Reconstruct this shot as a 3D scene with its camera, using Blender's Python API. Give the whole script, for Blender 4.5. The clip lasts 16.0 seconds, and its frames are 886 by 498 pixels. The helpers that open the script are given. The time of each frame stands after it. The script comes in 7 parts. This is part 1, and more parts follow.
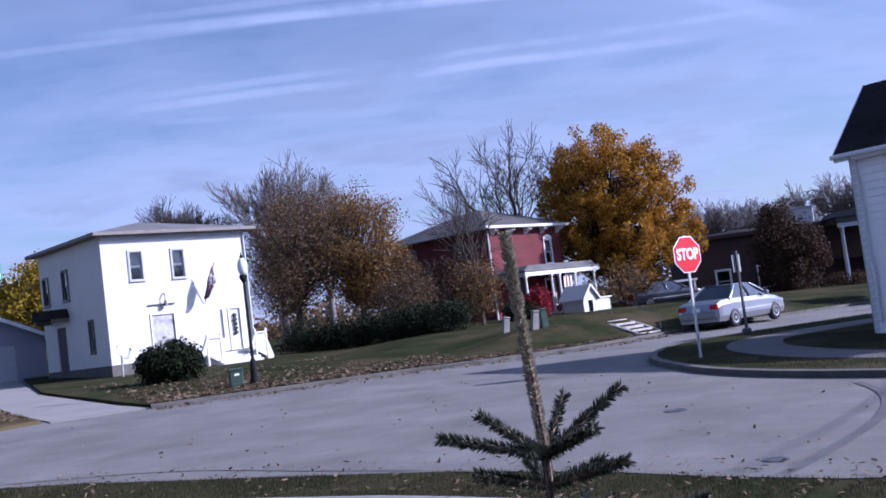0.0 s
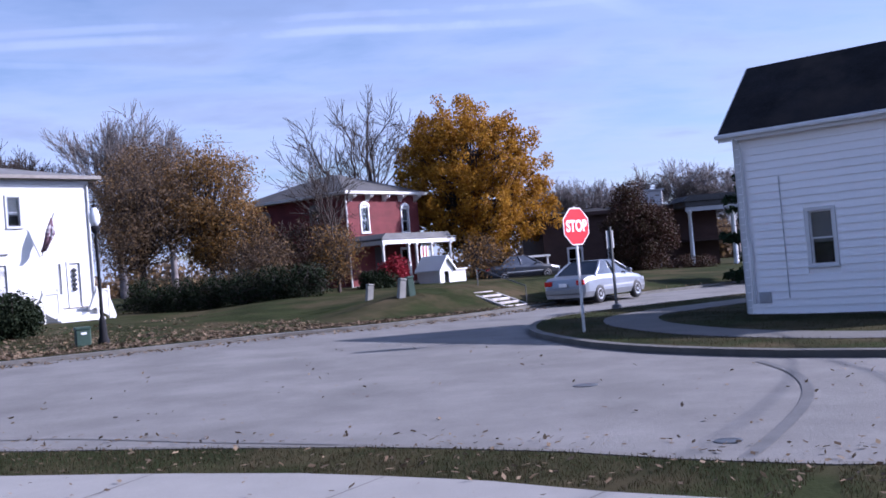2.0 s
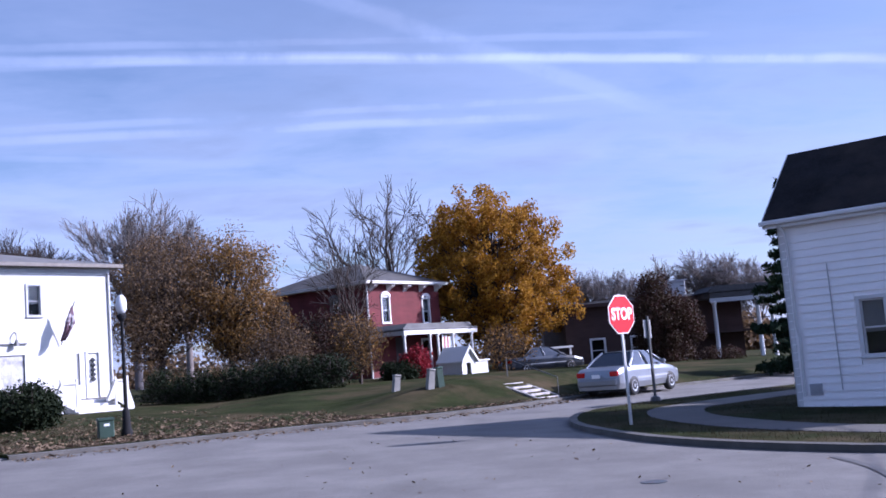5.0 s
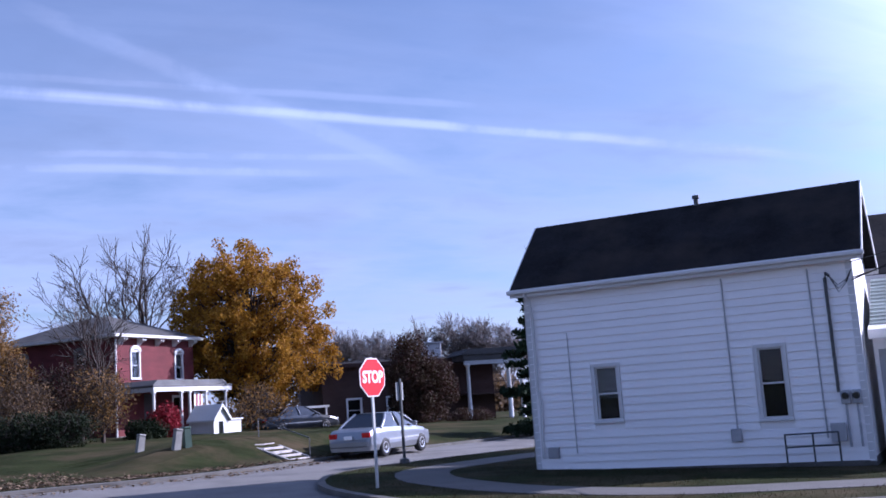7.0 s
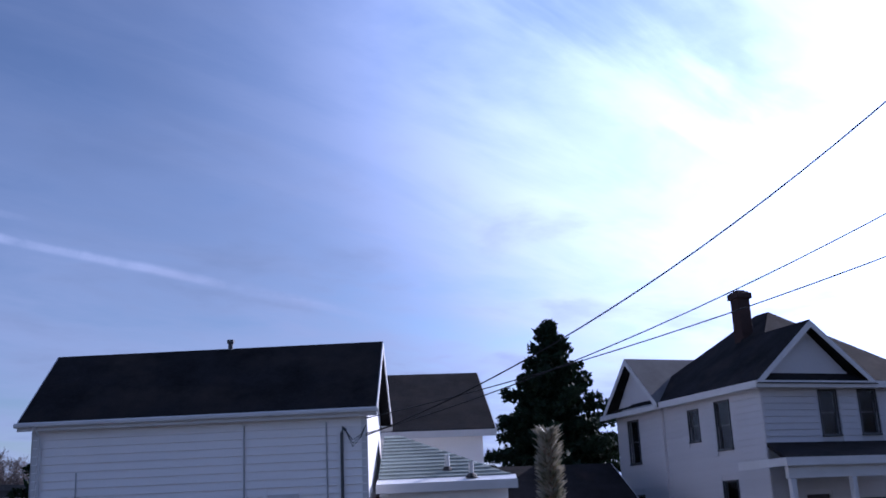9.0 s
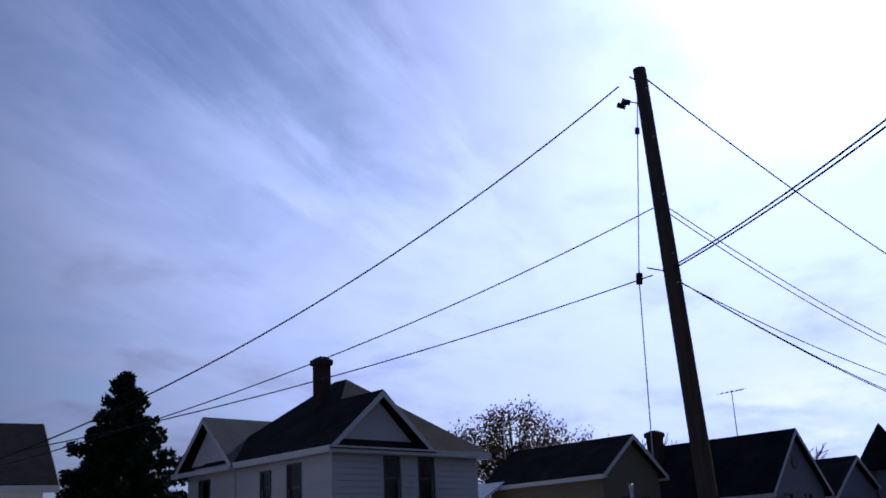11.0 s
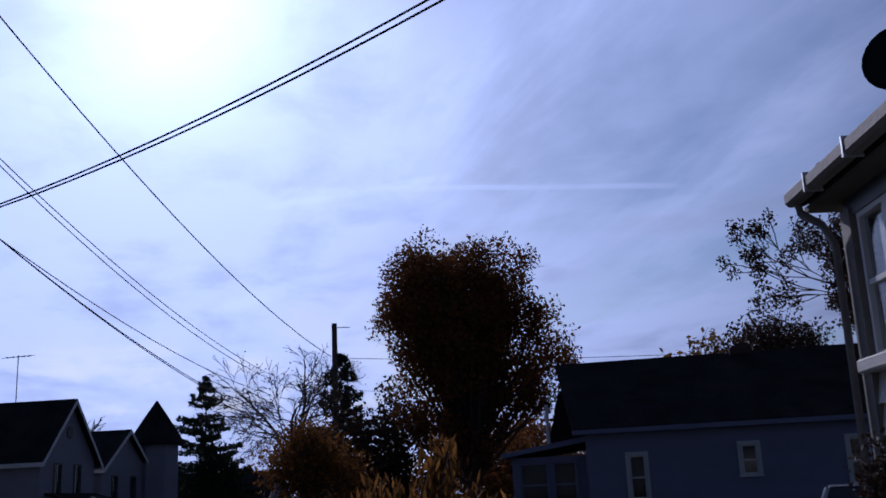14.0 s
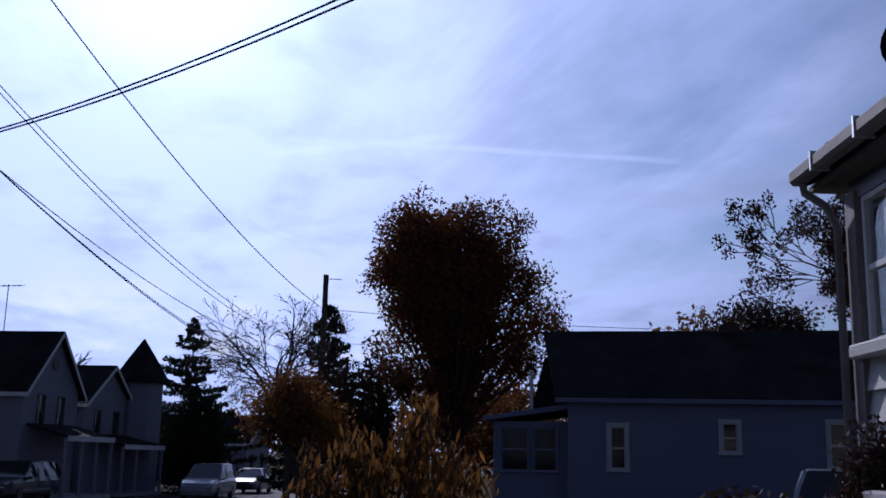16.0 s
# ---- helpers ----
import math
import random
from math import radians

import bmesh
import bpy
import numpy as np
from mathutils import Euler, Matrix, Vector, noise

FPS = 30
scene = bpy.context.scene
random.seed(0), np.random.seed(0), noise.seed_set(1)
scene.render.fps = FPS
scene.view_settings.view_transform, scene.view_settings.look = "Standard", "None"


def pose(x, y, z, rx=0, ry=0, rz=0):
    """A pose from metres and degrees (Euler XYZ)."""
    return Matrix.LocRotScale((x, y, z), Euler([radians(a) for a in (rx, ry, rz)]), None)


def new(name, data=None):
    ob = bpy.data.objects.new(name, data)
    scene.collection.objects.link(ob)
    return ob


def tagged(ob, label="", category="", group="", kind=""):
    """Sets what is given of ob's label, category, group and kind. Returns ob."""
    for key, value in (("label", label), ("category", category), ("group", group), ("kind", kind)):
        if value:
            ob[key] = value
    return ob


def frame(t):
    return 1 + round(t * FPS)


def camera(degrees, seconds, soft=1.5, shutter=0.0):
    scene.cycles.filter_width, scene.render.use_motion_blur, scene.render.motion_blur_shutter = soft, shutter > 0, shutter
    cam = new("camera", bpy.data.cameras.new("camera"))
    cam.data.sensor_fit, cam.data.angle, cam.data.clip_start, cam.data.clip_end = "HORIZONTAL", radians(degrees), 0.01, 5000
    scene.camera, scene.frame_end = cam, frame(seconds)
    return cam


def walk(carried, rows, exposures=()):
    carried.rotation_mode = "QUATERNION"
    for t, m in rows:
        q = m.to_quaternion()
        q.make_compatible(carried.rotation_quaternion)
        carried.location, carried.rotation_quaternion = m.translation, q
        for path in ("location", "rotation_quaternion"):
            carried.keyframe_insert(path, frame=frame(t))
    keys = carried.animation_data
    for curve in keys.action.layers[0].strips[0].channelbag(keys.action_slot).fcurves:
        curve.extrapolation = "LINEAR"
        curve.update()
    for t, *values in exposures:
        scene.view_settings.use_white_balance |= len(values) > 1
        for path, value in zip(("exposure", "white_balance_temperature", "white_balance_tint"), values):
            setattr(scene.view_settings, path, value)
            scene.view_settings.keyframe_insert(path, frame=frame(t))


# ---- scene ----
# ---- camera ----
cam = camera(47.0, 16.0, soft=1.7)


def view(x, y, z, yaw, pitch, roll):
    return pose(x, y, z, 90 + pitch, 0, yaw) @ pose(0, 0, 0, 0, 0, -roll)


PATH = [
    (0, view(-0.514, -1.598, 1.758, 0.067, 3.795, 7.271)),
    (0.5, view(-0.693, -1.130, 1.722, 1.258, 2.674, 5.308)),
    (1, view(-0.950, -0.939, 1.738, -0.239, 2.763, 5.415)),
    (1.5, view(-1.217, -0.656, 1.746, -7.317, 2.770, 4.688)),
    (2, view(-1.390, -0.408, 1.746, -8.707, 1.184, 4.827)),
    (2.5, view(-1.536, -0.180, 1.768, -8.561, 2.193, 5.499)),
    (3, view(-1.597, 0.245, 1.758, -6.177, 4.128, 5.340)),
    (3.2, view(-1.709, 0.246, 1.749, -7.933, 5.185, 6.386)),
    (5.3, view(-1.901, 0.335, 1.736, -9.060, 6.835, 4.148)),
    (5.5, view(-1.896, 0.336, 1.751, -11.099, 7.201, 4.113)),
    (6, view(-1.874, 0.301, 1.774, -15.271, 7.162, 4.052)),
    (6.5, view(-1.838, 0.234, 1.762, -19.779, 7.214, 3.259)),
    (7, view(-1.744, 0.188, 1.803, -22.019, 8.593, 3.959)),
    (7.5, view(-1.595, 0.168, 1.805, -24.360, 13.072, 3.943)),
    (8, view(-1.445, 0.173, 1.835, -30.336, 14.361, 4.245)),
    (8.5, view(-1.304, 0.107, 1.837, -38.510, 13.458, 3.034)),
    (9, view(-1.351, 0.026, 1.832, -47.520, 15.064, 2.580)),
    (9.2, view(-1.465, -0.109, 1.804, -50.795, 15.708, 2.629)),
    (11.3, view(-1.810, 0.017, 1.931, -74.809, 15.483, 2.386)),
    (11.5, view(-1.835, -0.019, 1.960, -77.325, 13.822, 1.735)),
    (12, view(-1.737, -0.062, 1.817, -85.453, 13.049, 2.480)),
    (12.5, view(-1.564, -0.094, 1.777, -87.927, 16.221, 1.451)),
    (13, view(-1.493, -0.081, 1.726, -95.455, 13.752, -0.190)),
    (13.5, view(-1.488, 0.021, 1.765, -109.013, 15.683, 5.937)),
    (14, view(-1.556, 0.072, 1.759, -109.815, 13.814, 2.629)),
    (14.5, view(-1.594, 0.063, 1.760, -109.844, 10.711, 2.437)),
    (15, view(-1.602, 0.047, 1.778, -112.077, 9.817, 2.829)),
    (15.5, view(-1.536, 0.009, 1.770, -110.522, 11.619, 1.606)),
    (16, view(-1.458, 0.023, 1.758, -110.021, 11.544, -1.366)),
]
walk(cam, PATH, [(0, 0.76, 5300, 31), (0.5, 0.80, 5300, 31), (1.0, 0.94, 5350, 30), (2.0, 1.03, 5420, 29), (3.0, 1.08, 5330, 29), (5.5, 0.98, 5350, 31), (6, 0.98, 5350, 31), (7, 0.92, 5300, 31), (7.5, 0.8, 5300, 31), (8, 0.49, 5200, 31), (9, 0.26, 5250, 29), (11.4, -1.09, 5350, 27), (12.5, -1.26, 5350, 27), (13.5, -1.36, 5300, 28), (14.5, -1.24, 5300, 28), (16, -1.09, 5300, 27)])


# ---- sky, sun ----
SUN_AZ, SUN_EL = 93.2, 28.3
sun_dir = Vector((math.sin(radians(SUN_AZ)) * math.cos(radians(SUN_EL)), math.cos(radians(SUN_AZ)) * math.cos(radians(SUN_EL)), math.sin(radians(SUN_EL))))
lamp = new("sun", bpy.data.lights.new("sun", "SUN"))
lamp.data.energy, lamp.data.angle, lamp.data.color = 5.0, radians(0.6), (1.0, 0.93, 0.82)
lamp.rotation_euler = sun_dir.to_track_quat("Z", "Y").to_euler()

world = bpy.data.worlds.new("sky")
scene.world = world
world.use_nodes = True
wn, wl = world.node_tree.nodes, world.node_tree.links
wn.clear()


def wnode(kind):
    return wn.new(kind)


def wmath(op, a, b=None, c=None, clamp=False):
    n = wnode("ShaderNodeMath")
    n.operation, n.use_clamp = op, clamp
    for i, v in enumerate((a, b, c)):
        if v is None:
            continue
        if isinstance(v, (int, float)):
            n.inputs[i].default_value = v
        else:
            wl.new(v, n.inputs[i])
    return n.outputs[0]


def wstep(v, lo, hi):
    n = wnode("ShaderNodeMapRange")
    n.interpolation_type = "SMOOTHSTEP"
    wl.new(v, n.inputs[0])
    n.inputs[1].default_value, n.inputs[2].default_value = lo, hi
    return n.outputs[0]


def wdot(v, d):
    n = wnode("ShaderNodeVectorMath")
    n.operation = "DOT_PRODUCT"
    wl.new(v, n.inputs[0])
    n.inputs[1].default_value = d
    return n.outputs["Value"]


def wmix(fac, a, b):
    n = wnode("ShaderNodeMix")
    n.data_type = "RGBA"
    wl.new(fac, n.inputs[0])
    for s, v in ((n.inputs[6], a), (n.inputs[7], b)):
        if isinstance(v, tuple):
            s.default_value = v
        else:
            wl.new(v, s)
    return n.outputs[2]


tc = wnode("ShaderNodeTexCoord")
DIR = tc.outputs["Generated"]
sky = wnode("ShaderNodeTexSky")
sky.sky_type, sky.sun_disc, sky.sun_elevation, sky.sun_rotation = "NISHITA", False, radians(SUN_EL), radians(SUN_AZ)
sky.air_density, sky.dust_density, sky.ozone_density = 1.0, 0.6, 2.0
sep = wnode("ShaderNodeSeparateXYZ")
wl.new(DIR, sep.inputs[0])
up = wmath("MAXIMUM", sep.outputs[2], 0.02)
lift = wmath("ADD", up, 0.12)
comb = wnode("ShaderNodeCombineXYZ")
wl.new(wmath("DIVIDE", sep.outputs[0], lift), comb.inputs[0])
wl.new(wmath("DIVIDE", sep.outputs[1], lift), comb.inputs[1])
PLANE = comb.outputs[0]


def wnoise(vec, scale, detail=6.0, rough=0.55, rot=0.0, stretch=(1, 1, 1), dist=0.0, seed=0.0):
    m = wnode("ShaderNodeMapping")
    wl.new(vec, m.inputs[0])
    m.inputs["Rotation"].default_value = (0, 0, radians(rot))
    m.inputs["Scale"].default_value = stretch
    m.inputs["Location"].default_value = (seed, seed * 0.7, seed * 0.3)
    n = wnode("ShaderNodeTexNoise")
    wl.new(m.outputs[0], n.inputs["Vector"])
    n.inputs["Scale"].default_value, n.inputs["Detail"].default_value, n.inputs["Roughness"].default_value, n.inputs["Distortion"].default_value = scale, detail, rough, dist
    return n.outputs["Fac"]


near_sun = wmath("MAXIMUM", wdot(DIR, tuple(sun_dir)), 0.0)
veil = wnoise(PLANE, 0.7, 6, 0.55, 25, (1.0, 1.5, 1.0), 0.4, 3.1)
streak = wnoise(PLANE, 1.3, 8, 0.58, -70, (0.6, 2.6, 1.0), 0.35, 7.7)
puff = wnoise(PLANE, 2.1, 7, 0.55, 15, (1.0, 1.3, 1.0), 0.25, 5.2)
amount = wmath("ADD", wmath("MULTIPLY", wstep(veil, 0.36, 0.72), 0.50), wmath("ADD", wmath("MULTIPLY", wstep(streak, 0.42, 0.66), 0.40), wmath("MULTIPLY", wstep(puff, 0.38, 0.72), 0.34)))
sunward = wstep(near_sun, 0.50, 1.0)
cover = wmath("MULTIPLY", amount, wmath("ADD", wmath("MULTIPLY", sunward, 0.9), 0.24))
low = wmath("SUBTRACT", 1.0, wstep(sep.outputs[2], 0.04, 0.46))
cover = wmath("ADD", cover, wmath("MULTIPLY", low, wmath("MULTIPLY", wstep(wmath("ADD", wmath("MULTIPLY", veil, 0.5), wmath("MULTIPLY", puff, 0.5)), 0.30, 0.56), wmath("ADD", wmath("MULTIPLY", sunward, 0.45), 0.64))), clamp=True)
cover = wmath("ADD", cover, wmath("MULTIPLY", wstep(near_sun, 0.93, 0.998), 0.65), clamp=True)
# condensation trails: great circles, each with a width, a strength and the part of it that shows
TRAILS = [
    ((-0.0136, 0.3143, -0.9492), (0.0833, 0.9464, 0.3122), 25.0, 0.007, 0.28),
    ((-0.0318, 0.2986, -0.9538), (0.1972, 0.9374, 0.2869), 34.0, 0.008, 0.47),
    ((0.0133, 0.2489, -0.9684), (0.0269, 0.9681, 0.2492), 21.1, 0.007, 0.34),
    ((0.0010, 0.2364, -0.9717), (-0.0010, 0.9717, 0.2364), 19.0, 0.008, 0.43),
    ((-0.3450, 0.3465, -0.8723), (0.1796, 0.9366, 0.3009), 14.1, 0.018, 0.28),
    ((-0.0722, 0.2026, -0.9766), (-0.1368, 0.9679, 0.2109), 8.5, 0.006, 0.24),
    ((-0.0001, 0.3004, -0.9538), (-0.1854, 0.9373, 0.2952), 17.5, 0.006, 0.28),
    ((0.2902, -0.0681, -0.9545), (0.8802, -0.3725, 0.2942), 13.6, 0.005, 0.34),
    ((0.2450, -0.2149, -0.9454), (0.9224, -0.2485, 0.2956), 6.0, 0.006, 0.38),
    ((-0.0529, -0.7205, -0.6914), (0.9368, -0.2757, 0.2156), 8.3, 0.013, 0.30),
    ((0.1463, -0.2823, -0.9481), (0.9558, -0.2068, 0.2091), 6.3, 0.010, 0.28),
    ((-0.3501, 0.3475, -0.8699), (0.1931, 0.9355, 0.2960), 11.6, 0.015, 0.21),
    ((-0.0413, 0.3023, -0.9523), (0.3144, 0.9086, 0.2748), 29.7, 0.008, 0.43),
]

ragged = wnoise(DIR, 9.0, 5, 0.6, 0, (1, 1, 1), 0.4, 1.3)
trails = 0.0
for normal, middle, reach, width, strength in TRAILS:
    wob = wmath("ADD", wdot(DIR, normal), wmath("MULTIPLY", wmath("SUBTRACT", ragged, 0.5), width * 0.7))
    line = wmath("SUBTRACT", 1.0, wstep(wmath("ABSOLUTE", wob), width * 0.15, width))
    ends = wstep(wdot(DIR, middle), math.cos(radians(reach)), math.cos(radians(reach * 0.6)))
    band = wmath("MULTIPLY", wmath("MULTIPLY", line, ends), wmath("MULTIPLY", wstep(ragged, 0.15, 0.60), strength))
    cover = wmath("MAXIMUM", cover, wmath("ADD", wmath("MULTIPLY", cover, 0.6), band), clamp=True)
    trails = wmath("ADD", band, trails)
glow = wmath("POWER", near_sun, 14.0)
halo = wmath("POWER", near_sun, 130.0)
bright = wmath("ADD", wmath("ADD", 0.66, wmath("MULTIPLY", wstep(near_sun, 0.62, 1.0), 2.15)), wmath("ADD", wmath("MULTIPLY", glow, 0.9), wmath("MULTIPLY", halo, 3.0)))
# thicker cloud is greyer, trails are whiter
bright = wmath("MULTIPLY", bright, wmath("ADD", wmath("ADD", 1.1, wmath("MULTIPLY", wstep(puff, 0.45, 0.75), -0.28)), wmath("MULTIPLY", trails, 0.22)))
tint = wnode("ShaderNodeVectorMath")
tint.operation = "SCALE"
tint.inputs[0].default_value = (0.76, 0.89, 1.16)
wl.new(bright, tint.inputs["Scale"])
SKY_GAIN = 0.120
gain = wnode("ShaderNodeVectorMath")
gain.operation = "SCALE"
wl.new(sky.outputs[0], gain.inputs[0])
# thin haze brightens the blue towards the sun
wl.new(wmath("MULTIPLY", wmath("ADD", 1.0, wmath("MULTIPLY", wstep(near_sun, 0.54, 0.96), 1.15)), SKY_GAIN), gain.inputs["Scale"])
final = wmix(cover, gain.outputs[0], tint.outputs[0])
bg = wnode("ShaderNodeBackground")
wl.new(final, bg.inputs[0])
bg.inputs[1].default_value = 0.56
out = wnode("ShaderNodeOutputWorld")
wl.new(bg.outputs[0], out.inputs[0])


# ---- materials ----
def mat(name, col, rough=0.75, var=0.18, scale=1.2, bump=0.25, fine=45.0, metal=0.0, spec=0.35, stain=None, stain_at=(0.55, 0.75), piece=0.0, stretch=(1, 1, 1), coat=0.0):
    """A surface with broad and fine variation, fine relief and, if asked, stains."""
    m = bpy.data.materials.new(name)
    m.use_nodes = True
    nt = m.node_tree
    N, L = nt.nodes, nt.links
    b = N["Principled BSDF"]
    b.inputs["Roughness"].default_value, b.inputs["Metallic"].default_value, b.inputs["Specular IOR Level"].default_value = rough, metal, spec
    b.inputs["Coat Weight"].default_value = coat
    t = N.new("ShaderNodeTexCoord")
    mp = N.new("ShaderNodeMapping")
    mp.inputs["Scale"].default_value = stretch
    L.new(t.outputs["Object"], mp.inputs[0])

    def noise_at(s, d):
        n = N.new("ShaderNodeTexNoise")
        n.inputs["Scale"].default_value, n.inputs["Detail"].default_value, n.inputs["Roughness"].default_value = s, d, 0.62
        L.new(mp.outputs[0], n.inputs["Vector"])
        return n

    broad, grain = noise_at(scale, 6), noise_at(fine, 3)
    mixv = N.new("ShaderNodeMath")
    mixv.operation = "MULTIPLY_ADD"
    L.new(grain.outputs["Fac"], mixv.inputs[0])
    mixv.inputs[1].default_value = 0.45
    L.new(broad.outputs["Fac"], mixv.inputs[2])
    value = mixv.outputs[0]
    if piece:
        info = N.new("ShaderNodeObjectInfo")
        pm = N.new("ShaderNodeMath")
        pm.operation = "MULTIPLY_ADD"
        L.new(info.outputs["Random"], pm.inputs[0])
        pm.inputs[1].default_value = piece
        L.new(value, pm.inputs[2])
        value = pm.outputs[0]
    ramp = N.new("ShaderNodeValToRGB")
    e = ramp.color_ramp.elements
    e[0].position, e[1].position = 0.45, 1.0 + piece * 0.5
    e[0].color = (*[c * (1 - var) for c in col], 1)
    e[1].color = (*[min(1, c * (1 + var)) for c in col], 1)
    L.new(value, ramp.inputs[0])
    colour = ramp.outputs[0]
    if stain:
        sn = noise_at(scale * 0.6, 8)
        sr = N.new("ShaderNodeMapRange")
        sr.inputs[1].default_value, sr.inputs[2].default_value = stain_at
        L.new(sn.outputs["Fac"], sr.inputs[0])
        mx = N.new("ShaderNodeMix")
        mx.data_type = "RGBA"
        L.new(sr.outputs[0], mx.inputs[0])
        L.new(colour, mx.inputs[6])
        mx.inputs[7].default_value = (*stain, 1)
        colour = mx.outputs[2]
    L.new(colour, b.inputs["Base Color"])
    if bump:
        bp = N.new("ShaderNodeBump")
        bp.inputs["Strength"].default_value, bp.inputs["Distance"].default_value = bump, 0.02
        L.new(value, bp.inputs["Height"])
        L.new(bp.outputs[0], b.inputs["Normal"])
    return m


def foliage(name, cols, rough=0.6, through_light=0.35):
    """Leaves: every leaf takes one of the colours; light shines through in part."""
    m = bpy.data.materials.new(name)
    m.use_nodes = True
    N, L = m.node_tree.nodes, m.node_tree.links
    b = N["Principled BSDF"]
    g = N.new("ShaderNodeNewGeometry")
    r = N.new("ShaderNodeValToRGB")
    r.color_ramp.interpolation = "LINEAR"
    while len(r.color_ramp.elements) < len(cols):
        r.color_ramp.elements.new(0.5)
    for i, c in enumerate(cols):
        r.color_ramp.elements[i].position = i / max(1, len(cols) - 1)
        r.color_ramp.elements[i].color = (*c, 1)
    tc_ = N.new("ShaderNodeTexCoord")
    patch = N.new("ShaderNodeTexNoise")
    patch.inputs["Scale"].default_value, patch.inputs["Detail"].default_value = 1.1, 2.0
    L.new(tc_.outputs["Object"], patch.inputs["Vector"])
    part_ = N.new("ShaderNodeMath")
    part_.operation = "MULTIPLY_ADD"
    part_.use_clamp = True
    L.new(patch.outputs["Fac"], part_.inputs[0])
    part_.inputs[1].default_value, part_.inputs[2].default_value = 1.5, -0.55
    both = N.new("ShaderNodeMath")
    both.operation = "MULTIPLY_ADD"
    L.new(g.outputs["Random Per Island"], both.inputs[0])
    both.inputs[1].default_value = 0.6
    half = N.new("ShaderNodeMath")
    half.operation = "MULTIPLY"
    half.inputs[1].default_value = 0.4
    L.new(part_.outputs[0], half.inputs[0])
    L.new(half.outputs[0], both.inputs[2])
    L.new(both.outputs[0], r.inputs[0])
    L.new(r.outputs[0], b.inputs["Base Color"])
    b.inputs["Roughness"].default_value, b.inputs["Specular IOR Level"].default_value = rough, 0.10
    tr = N.new("ShaderNodeBsdfTranslucent")
    L.new(r.outputs[0], tr.inputs[0])
    mx = N.new("ShaderNodeMixShader")
    mx.inputs[0].default_value = through_light
    L.new(b.outputs[0], mx.inputs[1])
    L.new(tr.outputs[0], mx.inputs[2])
    L.new(mx.outputs[0], N["Material Output"].inputs[0])
    return m


def glass_mat(name, tint_col=(0.75, 0.8, 0.82), rough=0.03):
    m = bpy.data.materials.new(name)
    m.use_nodes = True
    b = m.node_tree.nodes["Principled BSDF"]
    b.inputs["Base Color"].default_value = (*tint_col, 1)
    b.inputs["Roughness"].default_value = rough
    b.inputs["Transmission Weight"].default_value = 1.0
    b.inputs["IOR"].default_value = 1.27
    return m


M_ASPHALT = mat("asphalt", (0.142, 0.138, 0.133), 0.92, 0.30, 0.6, 0.8, 40, spec=0.15, stain=(0.112, 0.109, 0.106), stain_at=(0.48, 0.75))
M_CONCRETE = mat("concrete", (0.20, 0.195, 0.184), 0.85, 0.15, 0.8, 0.4, 70, stain=(0.20, 0.192, 0.175))
# Pavement concrete darkened so its colour carries the corner house's shade.
M_SHADEWALK = mat("shaded_concrete", (0.085, 0.082, 0.078), 0.9, 0.25, 0.8, 0.4, 60, stain=(0.06, 0.058, 0.054))
M_KERB = mat("kerb_concrete", (0.105, 0.10, 0.093), 0.9, 0.3, 1.6, 0.5, 50, stain=(0.07, 0.067, 0.06), stain_at=(0.45, 0.7))
M_GRASS = mat("lawn", (0.021, 0.026, 0.010), 0.95, 0.55, 0.7, 0.9, 28, spec=0.03, stain=(0.062, 0.048, 0.028), stain_at=(0.46, 0.68))
M_DRYGRASS = mat("dry_lawn", (0.075, 0.058, 0.032), 0.95, 0.4, 0.6, 0.9, 30, spec=0.05, stain=(0.045, 0.048, 0.018), stain_at=(0.48, 0.72))
M_FIELD = mat("ground_far", (0.06, 0.07, 0.03), 0.95, 0.3, 0.1, 0.5, 6, spec=0.1)
M_WHITE = mat("white_paint", (0.52, 0.52, 0.51), 0.6, 0.07, 0.7, 0.15, 25, stain=(0.54, 0.53, 0.50), stain_at=(0.5, 0.8))
M_SIDING = mat("white_siding", (0.84, 0.83, 0.83), 0.55, 0.06, 0.5, 0.1, 30, piece=0.12, stain=(0.66, 0.65, 0.62), stain_at=(0.58, 0.85), stretch=(0.4, 1, 2))
M_CLAPBOARD = mat("old_white_clapboard", (0.52, 0.515, 0.53), 0.6, 0.08, 0.5, 0.1, 30, piece=0.14, stain=(0.45, 0.44, 0.43), stain_at=(0.55, 0.82), stretch=(0.4, 1, 2))
M_TRIM = mat("trim_paint", (0.60, 0.60, 0.60), 0.5, 0.06, 2.0, 0.1, 40)
M_OLDWHITE = mat("weathered_white", (0.52, 0.51, 0.48), 0.7, 0.15, 1.4, 0.3, 35, piece=0.1, stain=(0.33, 0.30, 0.26), stretch=(0.4, 1, 2))
M_BLUEHOUSE = mat("blue_grey_siding", (0.12, 0.13, 0.205), 0.7, 0.1, 0.6, 0.2, 25, stretch=(0.3, 1, 3))
M_TAN = mat("tan_siding", (0.18, 0.155, 0.10), 0.75, 0.12, 0.6, 0.2, 25, stretch=(0.3, 1, 3))
M_GREYHOUSE = mat("grey_siding", (0.23, 0.23, 0.28), 0.75, 0.1, 0.6, 0.2, 25, stretch=(0.3, 1, 3))
M_BRICK = mat("red_brick", (0.10, 0.019, 0.022), 0.85, 0.35, 0.9, 0.5, 18, stain=(0.085, 0.022, 0.022), stretch=(1, 1, 2.5))
M_DARKBRICK = mat("dark_brick", (0.045, 0.026, 0.023), 0.9, 0.3, 0.8, 0.5, 18, stretch=(1, 1, 2.5))
